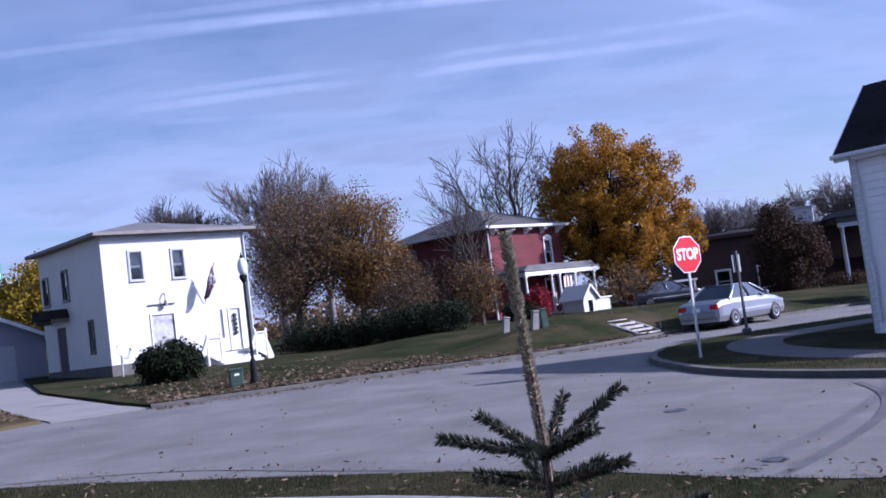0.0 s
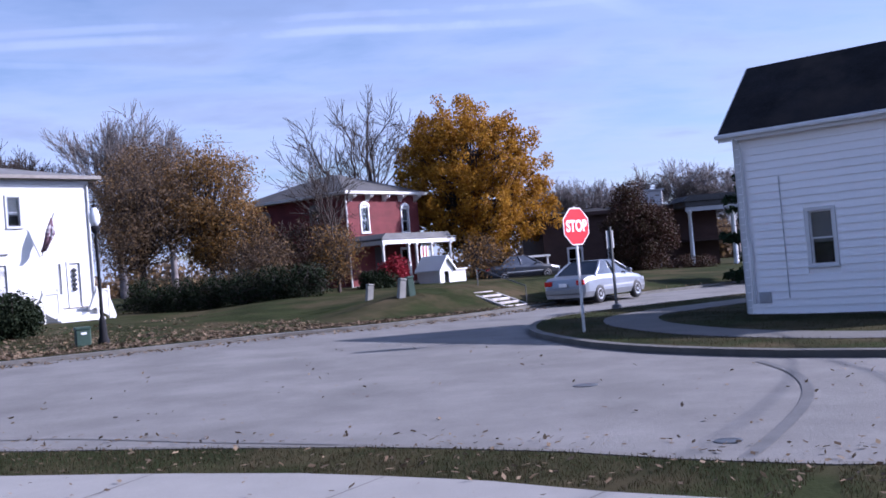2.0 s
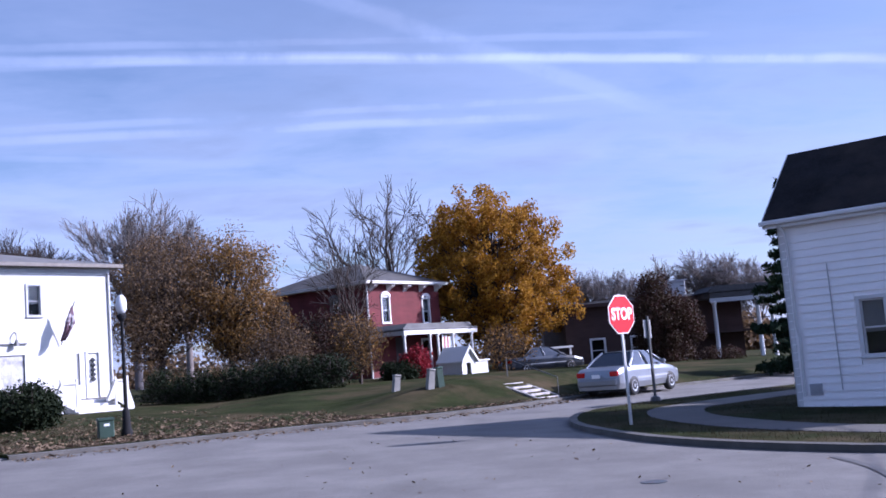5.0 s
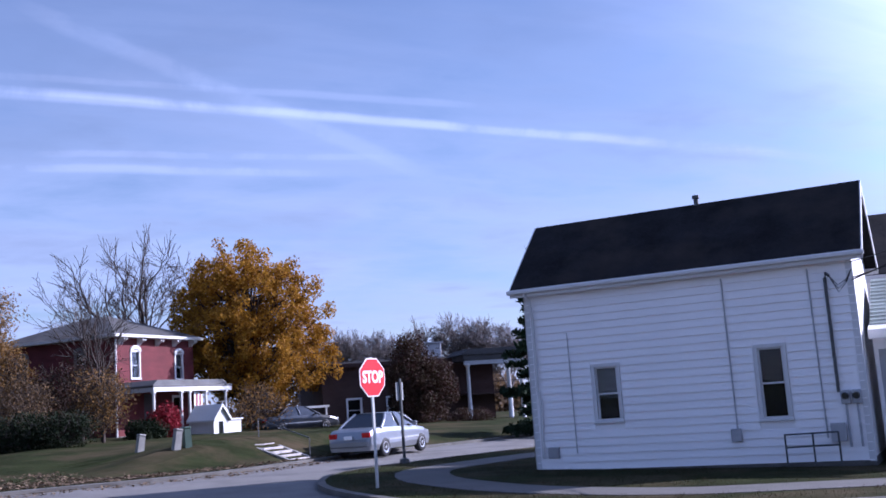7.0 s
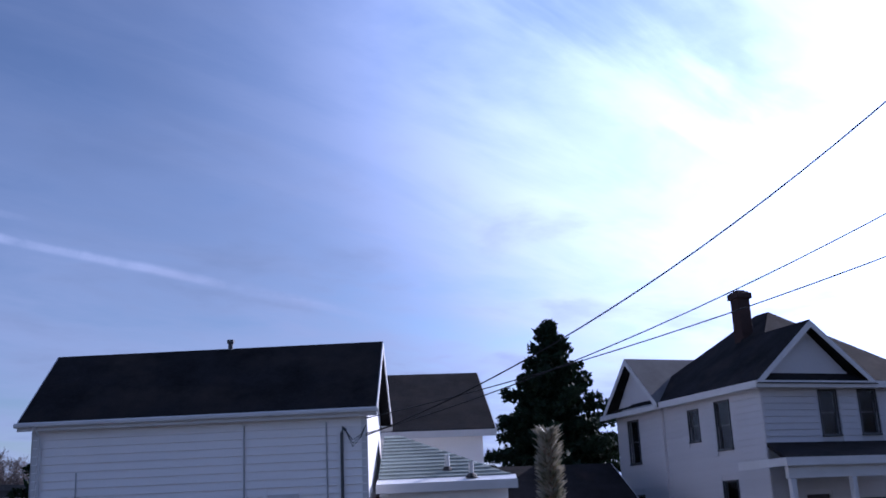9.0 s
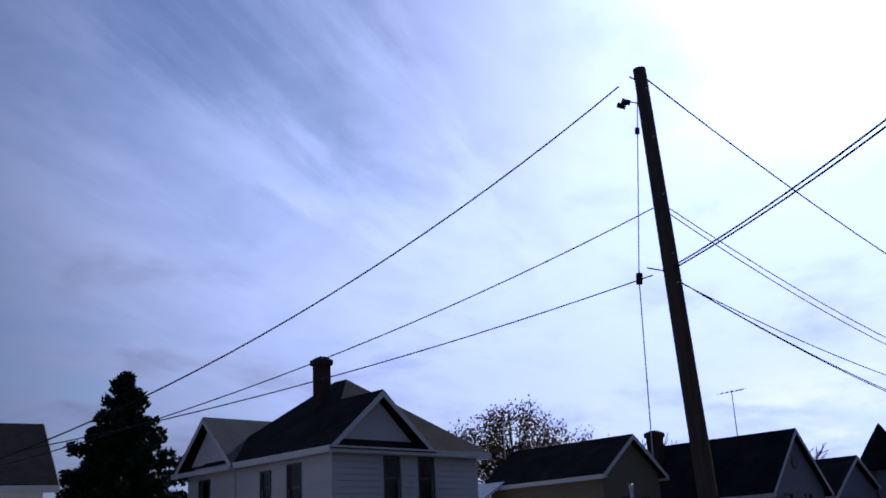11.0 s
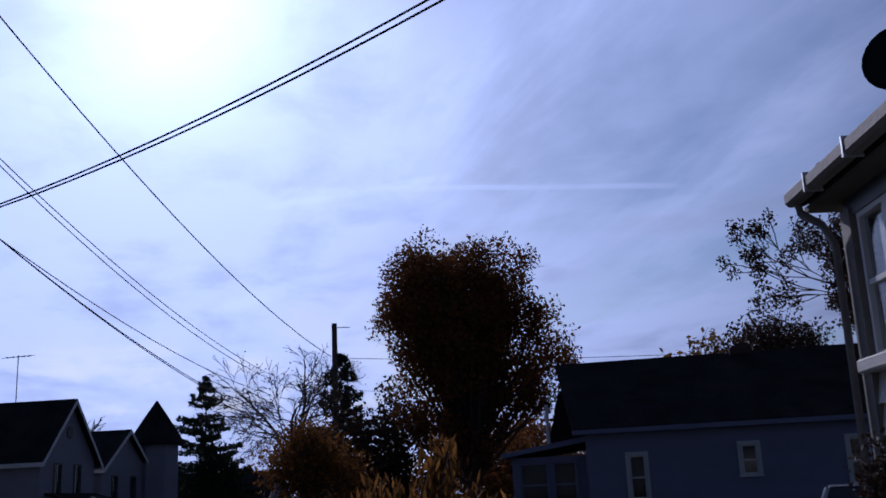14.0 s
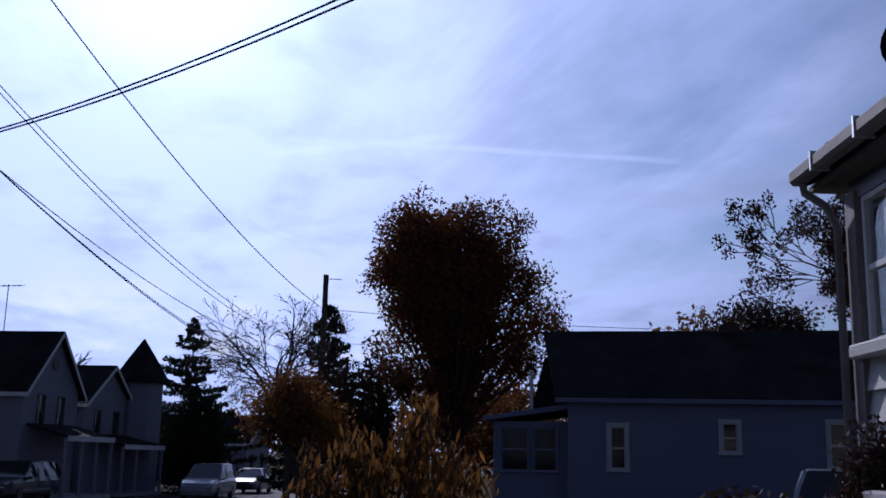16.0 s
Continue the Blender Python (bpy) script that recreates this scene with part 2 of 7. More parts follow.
M_ROOF = mat("dark_shingle", (0.017, 0.0165, 0.018), 0.95, 0.6, 0.9, 1.0, 16, spec=0.08, stain=(0.034, 0.029, 0.026), stain_at=(0.5, 0.68), stretch=(1, 1, 1))
M_ROOFGREY = mat("grey_shingle", (0.125, 0.125, 0.125), 0.9, 0.25, 0.8, 0.7, 22, spec=0.15, stain=(0.09, 0.09, 0.087))
M_ROOFOLD = mat("old_grey_shingle", (0.075, 0.074, 0.075), 0.92, 0.35, 0.9, 0.8, 22, spec=0.1, stain=(0.045, 0.044, 0.045))
M_ROOFGREEN = mat("green_shingle", (0.20, 0.235, 0.225), 0.9, 0.25, 1.5, 0.7, 20, spec=0.2, piece=0.25)
M_METALROOF = mat("white_roof_metal", (0.62, 0.63, 0.64), 0.4, 0.1, 0.8, 0.1, 10, spec=0.5)
M_WOODPOLE = mat("pole_wood", (0.085, 0.066, 0.055), 0.9, 0.4, 2.0, 0.8, 30, spec=0.2, stretch=(6, 6, 0.4))
M_BARK = mat("bark", (0.055, 0.045, 0.04), 0.95, 0.35, 2.0, 0.8, 20, spec=0.1, stretch=(3, 3, 0.6))
M_BARKGREY = mat("grey_bark", (0.17, 0.15, 0.145), 0.95, 0.25, 2.0, 0.6, 20, spec=0.1)
M_STEEL = mat("galvanised_steel", (0.48, 0.49, 0.50), 0.45, 0.12, 3.0, 0.1, 40, metal=0.7)
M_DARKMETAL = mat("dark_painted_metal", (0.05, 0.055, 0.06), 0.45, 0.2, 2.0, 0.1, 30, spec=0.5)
M_GREYBOX = mat("grey_metal_box", (0.36, 0.37, 0.39), 0.5, 0.12, 3.0, 0.1, 30)
M_PEDESTAL = mat("pedestal_grey", (0.22, 0.215, 0.20), 0.7, 0.2, 4.0, 0.2, 30)
M_GREENBOX = mat("green_metal_box", (0.035, 0.065, 0.05), 0.5, 0.15, 3.0, 0.1, 30)
M_BLACK = mat("black_rubber", (0.018, 0.018, 0.02), 0.7, 0.2, 3.0, 0.2, 40)
M_CABLE = mat("cable", (0.02, 0.02, 0.022), 0.7, 0.2, 3.0, 0.0, 40)
M_RED = mat("sign_red", (0.56, 0.018, 0.03), 0.4, 0.06, 3.0, 0.0, 30)
M_SIGNWHITE = mat("sign_white", (0.82, 0.82, 0.82), 0.4, 0.04, 3.0, 0.0, 30)
M_SIGNGREEN = mat("sign_green", (0.01, 0.30, 0.17), 0.4, 0.06, 3.0, 0.0, 30)
M_SILVER = mat("silver_car_paint", (0.25, 0.265, 0.29), 0.28, 0.05, 1.0, 0.0, 200, metal=0.55, coat=0.6)
M_BLUECAR = mat("dark_car_paint", (0.03, 0.035, 0.045), 0.3, 0.1, 1.0, 0.0, 200, metal=0.3, coat=0.6)
M_GREYCAR = mat("grey_car_paint", (0.16, 0.17, 0.19), 0.3, 0.1, 1.0, 0.0, 200, metal=0.4, coat=0.6)
M_CHROME = mat("wheel_alloy", (0.55, 0.56, 0.58), 0.3, 0.08, 4.0, 0.0, 50, metal=0.9)
M_TAIL = mat("tail_lamp_red", (0.45, 0.01, 0.01), 0.2, 0.1, 5.0, 0.0, 50, coat=0.5)
M_CARGLASS = mat("car_glass", (0.018, 0.02, 0.024), 0.06, 0.1, 1.0, 0.0, 50, spec=0.8)
M_GLASS = glass_mat("window_glass")
M_CURTAIN = mat("window_blind", (0.16, 0.165, 0.18), 0.9, 0.15, 2.0, 0.2, 30)
# Darkness of the unlit rooms is put into this near-black colour.
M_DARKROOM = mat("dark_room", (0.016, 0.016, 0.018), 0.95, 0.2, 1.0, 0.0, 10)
M_DOOR = mat("dark_door", (0.055, 0.045, 0.05), 0.6, 0.2, 2.0, 0.1, 30)
M_REDWOOD = mat("red_painted_wood", (0.20, 0.03, 0.035), 0.7, 0.2, 2.0, 0.2, 30)
M_GLOBE = mat("lamp_globe", (0.66, 0.68, 0.70), 0.25, 0.05, 4.0, 0.0, 30)
M_GUTTER = mat("weathered_gutter", (0.17, 0.155, 0.14), 0.7, 0.25, 4.0, 0.3, 40)
M_MATTBLACK = mat("matt_black", (0.018, 0.018, 0.02), 0.9, 0.2, 4.0, 0.1, 40, spec=0.1)
M_POT = mat("stone_pot", (0.30, 0.28, 0.30), 0.8, 0.15, 5.0, 0.3, 30)
M_STEP = mat("step_concrete", (0.44, 0.41, 0.40), 0.85, 0.18, 2.5, 0.5, 60, stain=(0.26, 0.24, 0.23))
F_MAPLE = foliage("maple_leaves", [(0.11, 0.055, 0.012), (0.24, 0.115, 0.012), (0.35, 0.175, 0.018), (0.43, 0.235, 0.028), (0.52, 0.32, 0.055)], through_light=0.4)
F_BROWN = foliage("brown_leaves", [(0.15, 0.10, 0.06), (0.10, 0.075, 0.055), (0.20, 0.125, 0.055), (0.075, 0.06, 0.045)])
F_BROWNGOLD = foliage("brown_gold_leaves", [(0.21, 0.12, 0.035), (0.13, 0.085, 0.045), (0.28, 0.15, 0.035), (0.09, 0.06, 0.035)])
F_RUST = foliage("rust_leaves", [(0.07, 0.032, 0.014), (0.14, 0.055, 0.018), (0.21, 0.085, 0.022), (0.28, 0.13, 0.03)], through_light=0.3)
F_YELLOW = foliage("yellow_leaves", [(0.32, 0.22, 0.02), (0.22, 0.16, 0.02), (0.14, 0.13, 0.02)])
F_DARKRED = foliage("dark_red_leaves", [(0.065, 0.026, 0.022), (0.042, 0.024, 0.018), (0.05, 0.038, 0.018), (0.08, 0.05, 0.02)], through_light=0.2)
F_CRIMSON = foliage("crimson_leaves", [(0.24, 0.02, 0.03), (0.14, 0.015, 0.02)], through_light=0.3)
F_CONIFER = foliage("conifer_needles", [(0.012, 0.026, 0.014), (0.02, 0.036, 0.018), (0.009, 0.018, 0.012)], 0.7, 0.08)
F_SPRUCE = foliage("spruce_needles", [(0.30, 0.27, 0.20), (0.44, 0.40, 0.32), (0.15, 0.16, 0.11), (0.32, 0.25, 0.17)], 0.55, 0.15)
F_BOUGH = foliage("bough_needles", [(0.03, 0.038, 0.028), (0.055, 0.062, 0.048), (0.09, 0.095, 0.075), (0.14, 0.135, 0.11)], 0.6, 0.1)
F_HEDGE = foliage("dark_hedge_leaves", [(0.011, 0.017, 0.009), (0.018, 0.026, 0.012), (0.008, 0.013, 0.008)], 0.8, 0.12)
F_WILLOW = foliage("drooping_yellow_leaves", [(0.04, 0.026, 0.012), (0.10, 0.05, 0.016), (0.20, 0.09, 0.022), (0.30, 0.135, 0.028), (0.38, 0.20, 0.045)], through_light=0.45)
F_ORANGE = foliage("orange_leaves", [(0.08, 0.04, 0.016), (0.16, 0.07, 0.018), (0.25, 0.105, 0.022), (0.34, 0.15, 0.028)], through_light=0.4)
F_SAGE = foliage("pale_green_leaves", [(0.16, 0.19, 0.10), (0.10, 0.13, 0.06), (0.24, 0.26, 0.16)], through_light=0.3)
F_LITTER = foliage("fallen_leaves", [(0.14, 0.095, 0.06), (0.09, 0.065, 0.045), (0.21, 0.155, 0.10), (0.06, 0.045, 0.035)], 0.8, 0.1)
F_GRASS = foliage("grass_blades", [(0.018, 0.024, 0.009), (0.028, 0.030, 0.013), (0.06, 0.046, 0.026), (0.038, 0.030, 0.017), (0.013, 0.018, 0.008)], 0.7, 0.25)


# ---- builders ----
class Shape:
    """Collects vertices and faces for one mesh."""

    def __init__(self):
        self.v, self.f = [], []

    def add(self, verts, faces):
        k = len(self.v)
        self.v.extend([tuple(p) for p in verts])
        self.f.extend([tuple(i + k for i in fc) for fc in faces])
        return self

    def box(self, x0, x1, y0, y1, z0, z1, m=None, bev=0.0):
        if bev > 0:
            b = min(bev, (x1 - x0) * 0.3, (y1 - y0) * 0.3, (z1 - z0) * 0.3)
            pts = []
            for sx, xa, xb in ((0, x0, x0 + b), (1, x1, x1 - b)):
                for sy, ya, yb in ((0, y0, y0 + b), (1, y1, y1 - b)):
                    for sz, za, zb in ((0, z0, z0 + b), (1, z1, z1 - b)):
                        pts += [(xa, yb, zb), (xb, ya, zb), (xb, yb, za)]
            bm = bmesh.new()
            for p in pts:
                bm.verts.new(p)
            bmesh.ops.convex_hull(bm, input=bm.verts)
            bm.verts.index_update()
            vs = [v.co.copy() for v in bm.verts]
            fs = [[v.index for v in f.verts] for f in bm.faces]
            bm.free()
        else:
            vs = [Vector((x, y, z)) for x in (x0, x1) for y in (y0, y1) for z in (z0, z1)]
            fs = [(0, 1, 3, 2), (4, 6, 7, 5), (0, 4, 5, 1), (2, 3, 7, 6), (0, 2, 6, 4), (1, 5, 7, 3)]
        if m is not None:
            vs = [m @ Vector(p) for p in vs]
        return self.add(vs, fs)

    def tube(self, pts, radii, sides=6, cap=True):
        pts = [Vector(p) for p in pts]
        if isinstance(radii, (int, float)):
            radii = [radii] * len(pts)
        k = len(self.v)
        n = len(pts)
        for i, p in enumerate(pts):
            d = (pts[min(i + 1, n - 1)] - pts[max(i - 1, 0)]).normalized()
            a = d.orthogonal().normalized() if abs(d.z) < 0.99 else Vector((1, 0, 0))
            if abs(d.z) < 0.99:
                a = d.cross(Vector((0, 0, 1))).normalized()
            b = d.cross(a)
            for j in range(sides):
                t = 2 * math.pi * j / sides
                self.v.append(tuple(p + (a * math.cos(t) + b * math.sin(t)) * radii[i]))
        for i in range(n - 1):
            for j in range(sides):
                j2 = (j + 1) % sides
                self.f.append((k + i * sides + j, k + i * sides + j2, k + (i + 1) * sides + j2, k + (i + 1) * sides + j))
        if cap:
            self.f.append(tuple(k + j for j in range(sides))[::-1])
            self.f.append(tuple(k + (n - 1) * sides + j for j in range(sides)))
        return self

    def lathe(self, profile, sides=16, at=(0, 0, 0), m=None):
        k = len(self.v)
        for r, z in profile:
            for j in range(sides):
                t = 2 * math.pi * j / sides
                p = Vector((at[0] + r * math.cos(t), at[1] + r * math.sin(t), at[2] + z))
                self.v.append(tuple(m @ p if m is not None else p))
        n = len(profile)
        for i in range(n - 1):
            for j in range(sides):
                j2 = (j + 1) % sides
                self.f.append((k + i * sides + j, k + i * sides + j2, k + (i + 1) * sides + j2, k + (i + 1) * sides + j))
        self.f.append(tuple(k + j for j in range(sides))[::-1])
        self.f.append(tuple(k + (n - 1) * sides + j for j in range(sides)))
        return self

    def prism(self, poly, y0, y1, m=None):
        """An outline in x and z, pushed from y0 to y1."""
        n = len(poly)
        vs = [Vector((x, y0, z)) for x, z in poly] + [Vector((x, y1, z)) for x, z in poly]
        if m is not None:
            vs = [m @ p for p in vs]
        fs = [tuple(range(n)), tuple(range(2 * n - 1, n - 1, -1))] + [(i, i + n, (i + 1) % n + n, (i + 1) % n) for i in range(n)]
        return self.add(vs, fs)

    def mesh(self, name, smooth=False):
        me = bpy.data.meshes.new(name)
        me.from_pydata(self.v, [], self.f)
        me.update()
        if smooth:
            me.shade_smooth()
        return me


def thing(name, m, label, category, group="", kind=""):
    ob = new(name)
    ob.empty_display_size = 0.2
    ob.matrix_basis = m
    return tagged(ob, label, category, group, kind)


def part(name, shape, material, parent=None, label="", smooth=False, kind=""):
    me = shape if isinstance(shape, bpy.types.Mesh) else shape.mesh(name, smooth)
    if not me.materials:
        me.materials.append(material)
    ob = new(name, me)
    if parent is not None:
        ob.parent = parent
    return tagged(ob, label, kind=kind)


def facing(x, y, z, heading):
    """A pose at (x, y, z) whose local x points along heading (degrees from +x) and local y inward."""
    return pose(x, y, z, 0, 0, heading)


def quads_mesh(name, centers, axes_a, axes_b, bend=0.0):
    """Many small four-cornered leaves: centre and two half axes each."""
    n = len(centers)
    v = np.empty((n, 4, 3))
    v[:, 0] = centers - axes_a
    v[:, 1] = centers + axes_b
    v[:, 2] = centers + axes_a
    v[:, 3] = centers - axes_b
    me = bpy.data.meshes.new(name)
    me.vertices.add(n * 4)
    me.vertices.foreach_set("co", v.ravel())
    me.loops.add(n * 4)
    me.loops.foreach_set("vertex_index", np.arange(n * 4))
    me.polygons.add(n)
    me.polygons.foreach_set("loop_start", np.arange(0, n * 4, 4))
    me.polygons.foreach_set("loop_total", np.full(n, 4))
    me.update(calc_edges=True)
    return me


def ground_height(x, y):
    t = min(1.0, max(0.0, (y - 4) / 20))
    s = t * t * (3 - 2 * t)
    return 0.018 * max(0.0, min(y, 75) - 10) - 0.025 * max(-30, min(x, 45)) * s - 0.012 * max(0.0, min(x, 60) - 5) * (1 - s)


# ---- ground, roads, kerbs, lawns ----
def sheet(name, x0, x1, y0, y1, nx, ny, dz, material, label, category):
    sh = Shape()
    xs = [x0 + (x1 - x0) * i / nx for i in range(nx + 1)]
    ys = [y0 + (y1 - y0) * j / ny for j in range(ny + 1)]
    sh.v = [(x, y, ground_height(x, y) + dz) for y in ys for x in xs]
    sh.f = [(j * (nx + 1) + i, j * (nx + 1) + i + 1, (j + 1) * (nx + 1) + i + 1, (j + 1) * (nx + 1) + i) for j in range(ny) for i in range(nx)]
    ob = part(name, sh, material, smooth=True)
    return tagged(ob, label, category, kind="structure")


sheet("ground", -1500, 1500, -1500, 1500, 60, 60, -0.45, M_FIELD, "grassy ground reaching out to the horizon", "ground")
sheet("road", -70, 150, -70, 110, 110, 90, 0.0, M_ASPHALT, "worn grey asphalt street with patches and cracks", "road")


def fine_line(pts, step=1.0):
    """The line through pts, smoothed and cut into short lengths."""
    P = [Vector((*p, 0)) for p in pts]
    res = []
    for i in range(len(P) - 1):
        p0, p1, p2, p3 = P[max(i - 1, 0)], P[i], P[i + 1], P[min(i + 2, len(P) - 1)]
        n = max(1, int((p2 - p1).length / step))
        for k in range(n):
            t = k / n
            res.append(0.5 * ((2 * p1) + (p2 - p0) * t + (2 * p0 - 5 * p1 + 4 * p2 - p3) * t * t + (3 * p1 - p0 - 3 * p2 + p3) * t ** 3))
    res.append(P[-1])
    return [(p.x, p.y) for p in res]


def slab(name, outline, dz, material, label, category, depth=0.3, rise=None, fine=5.0):
    """A raised patch of ground with an upright edge."""
    bm = bmesh.new()
    vs = [bm.verts.new((x, y, 0)) for x, y in outline]
    bm.faces.new(vs)
    bmesh.ops.triangulate(bm, faces=bm.faces[:])
    for k in range(8 if fine < 5.0 else 5):
        long = [e for e in bm.edges if e.calc_length() > (fine if k > 4 and -12 < e.verts[0].co.x < 26 and e.verts[0].co.y < 62 else 5.0)]
        if long:
            bmesh.ops.subdivide_edges(bm, edges=long, cuts=1)
            bmesh.ops.triangulate(bm, faces=[f for f in bm.faces if len(f.verts) > 3])
    for v in bm.verts:
        v.co.z = ground_height(v.co.x, v.co.y) + dz + (rise(v.co.x, v.co.y) if rise else 0.0)
    bmesh.ops.recalc_face_normals(bm, faces=bm.faces[:])
    if sum(f.normal.z for f in bm.faces) < 0:
        bmesh.ops.reverse_faces(bm, faces=bm.faces[:])
    edge = [e for e in bm.edges if e.is_boundary]
    r = bmesh.ops.extrude_edge_only(bm, edges=edge)
    for g in r["geom"]:
        if isinstance(g, bmesh.types.BMVert):
            g.co.z -= depth
    me = bpy.data.meshes.new(name)
    bm.to_mesh(me)
    bm.free()
    ob = part(name, me, material)
    return tagged(ob, label, category, kind="structure")


def offset_line(pts, d):
    res = []
    for i, p in enumerate(pts):
        a, b = Vector(pts[max(i - 1, 0)]), Vector(pts[min(i + 1, len(pts) - 1)])
        t = (b - a).normalized()
        res.append((p[0] - t.y * d, p[1] + t.x * d))
    return res


def ribbon(name, line, d0, d1, z0, z1, material, label, category, drop=0.3):
    """A long strip beside a line: from d0 to d1 metres to its left, its top rising from z0 to z1."""
    a, b = offset_line(line, d0), offset_line(line, d1)
    sh = Shape()
    for (ax, ay), (bx, by) in zip(a, b):
        ga, gb = ground_height(ax, ay), ground_height(bx, by)
        sh.v += [(ax, ay, ga - drop), (ax, ay, ga + z0), (bx, by, gb + z1), (bx, by, gb - drop)]
    for i in range(len(line) - 1):
        k = i * 4
        for j in range(3):
            sh.f.append((k + j, k + 4 + j, k + 5 + j, k + 1 + j))
    ob = part(name, sh, material)
    return tagged(ob, label, category, kind="structure")


# our side of the streets: the line runs from the west to the east, the lawn lies to its right
NEAR = fine_line([(-60, -14), (-30, -2), (-14, 8.5), (-9.5, 11.7), (-6.9, 12.5), (-4.3, 11.45), (-2.1, 10.4), (-0.7, 9.6), (0.95, 8.25), (2.5, 6.65), (5.5, 5.3), (9, 4.4), (16.6, 2.9), (30, -2.6), (43, -8), (76, -22), (145, -52)])
ribbon("kerb", NEAR, -0.02, -0.17, 0.10, 0.11, M_KERB, "low concrete kerb darkened with dirt", "kerb")
lawn_edge = offset_line(NEAR, -0.16)
slab("lawn", lawn_edge + [(145, -69), (-60, -69)], 0.10, M_GRASS, "short autumn lawn with bare patches", "lawn",
     rise=lambda x, y: 0.0)
WALK = [p for p in NEAR if -20 < p[0] < 60]
ribbon("pavement", WALK, -1.35, -2.95, 0.112, 0.115, M_CONCRETE, "pale concrete pavement with joints", "pavement")
for k in range(4, len(WALK) - 1, 2):
    a, b = Vector(offset_line(WALK, -1.36)[k]), Vector(offset_line(WALK, -2.94)[k])
    if a.x > 14:
        break
    sh = Shape()
    d = (b - a).normalized()
    n = Vector((-d.y, d.x)) * 0.008
    z = ground_height(a.x, a.y) + 0.1145
    sh.add([(*(a - n), z), (*(a + n), z), (*(b + n), z + 0.004), (*(b - n), z + 0.004)], [(0, 1, 2, 3)])
    tagged(part("pavement_joint", sh, M_KERB), "dark joint across the concrete pavement", "joint", kind="structure")

# the corner lot: kerb from the east along the side street, round the corner, off along the main street
CORNER = fine_line([(145, -43), (80, -16), (43, -1.2), (20, 7.8), (10, 11.7), (6.9, 13.2), (5.3, 15.1), (4.4, 17), (3.95, 19.2), (3.95, 22.4), (5.3, 25.8), (8.6, 28.4), (13.3, 31.3), (30, 42), (60, 61), (110, 92)])
ribbon("kerb", CORNER, 0.02, -0.15, 0.11, 0.12, M_KERB, "low concrete kerb round the street corner", "kerb")
slab("lawn", offset_line(CORNER, -0.14) + [(149, 90), (149, -40)], 0.11, M_GRASS, "lawn of the corner lot in shade", "lawn")
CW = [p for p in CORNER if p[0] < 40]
# The shade over this walk is put into its darker concrete.
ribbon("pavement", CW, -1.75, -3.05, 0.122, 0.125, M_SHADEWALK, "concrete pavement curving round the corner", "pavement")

# the far side of the main street
FAR_R = fine_line([(-8.1, 23.4), (-5.8, 24.6), (-2.0, 26.8), (1.0, 28.0), (3.9, 30.0), (7.2, 33.2), (13.5, 38.0), (30, 49.5), (60, 69), (100, 94)])
ribbon("kerb", FAR_R, -0.02, 0.16, 0.09, 0.10, M_KERB, "concrete kerb littered with leaves", "kerb")


def ease(v):
    v = min(1.0, max(0.0, v))
    return v * v * (3 - 2 * v)


def yard_rise(x, y):
    """A grassy bank along the kerb before the brick house, level behind it, fading out to the west."""
    d = y - (28.0 + 0.72 * x)
    bank = 0.74 * ease(d / 3.2) * ease((x + 1.5) / 5.0) * (1 - 0.7 * ease((x - 9.0) / 6.0))
    level = 0.36 * ease((d - 1.0) / 11.0) * ease((x + 6.0) / 5.0)
    return bank * (1 - ease((d - 3.0) / 12.0)) + level * ease((d - 2.0) / 12.0)


slab("lawn", offset_line(FAR_R, 0.15) + [(100, 109), (-45, 109), (-28, 62), (-15.3, 34.6), (-9.4, 25.3)], 0.095, M_GRASS,
     "green lawn with brown leaves before the houses", "lawn", rise=yard_rise, fine=1.3)
slab("driveway", [(-8.15, 23.5), (-9.5, 25.2), (-15.4, 34.5), (-28, 61), (-33, 61), (-19.5, 37), (-14.4, 28.6), (-10.1, 22.2)], 0.03, M_CONCRETE,
     "pale concrete driveway leading up beside the white house", "driveway", depth=0.2)
slab("lawn", [(-10.4, 22.4), (-14.6, 28.8), (-19.7, 37.2), (-33.5, 62), (-45, 108), (-69, 108), (-69, 0), (-40, 2), (-18, 14.5), (-12.5, 18.8)], 0.08, M_DRYGRASS,
     "patchy dry lawn corner strewn with leaves", "lawn")


# tar seams and iron covers in the street
def seam(pts, w):
    line = fine_line(pts, 0.4)
    a, b = offset_line(line, w), offset_line(line, -w)
    sh = Shape()
    for (ax, ay), (bx, by) in zip(a, b):
        sh.v += [(ax, ay, ground_height(ax, ay) + 0.006), (bx, by, ground_height(bx, by) + 0.006)]
    sh.f = [(2 * i, 2 * i + 1, 2 * i + 3, 2 * i + 2) for i in range(len(line) - 1)]
    tagged(part("tar_seam", sh, M_SEAM), "dark curved tar seam in the asphalt", "seam", kind="structure")


M_SEAM = mat("tar", (0.085, 0.084, 0.083), 0.7, 0.3, 2.0, 0.2, 40)
seam([(1.7, 6.95), (2.8, 8.3), (3.9, 9.8), (4.7, 11.2), (5.2, 12.6), (5.4, 13.9)], 0.07)
seam([(-9, 13.6), (-5, 12.9), (-2.4, 11.3), (-0.5, 10.0), (1.2, 8.6)], 0.02)
for (mx, my, mr) in ((2.45, 13.0, 0.17), (2.4, 8.35, 0.13)):
    ob = part("manhole_cover", Shape().lathe([(mr, -0.05), (mr, 0.008), (mr - 0.03, 0.012), (mr - 0.05, 0.008)], 20), M_DARKMETAL)
    ob.location = (mx, my, ground_height(mx, my))
    tagged(ob, "round dark iron cover set in the street", "manhole cover")


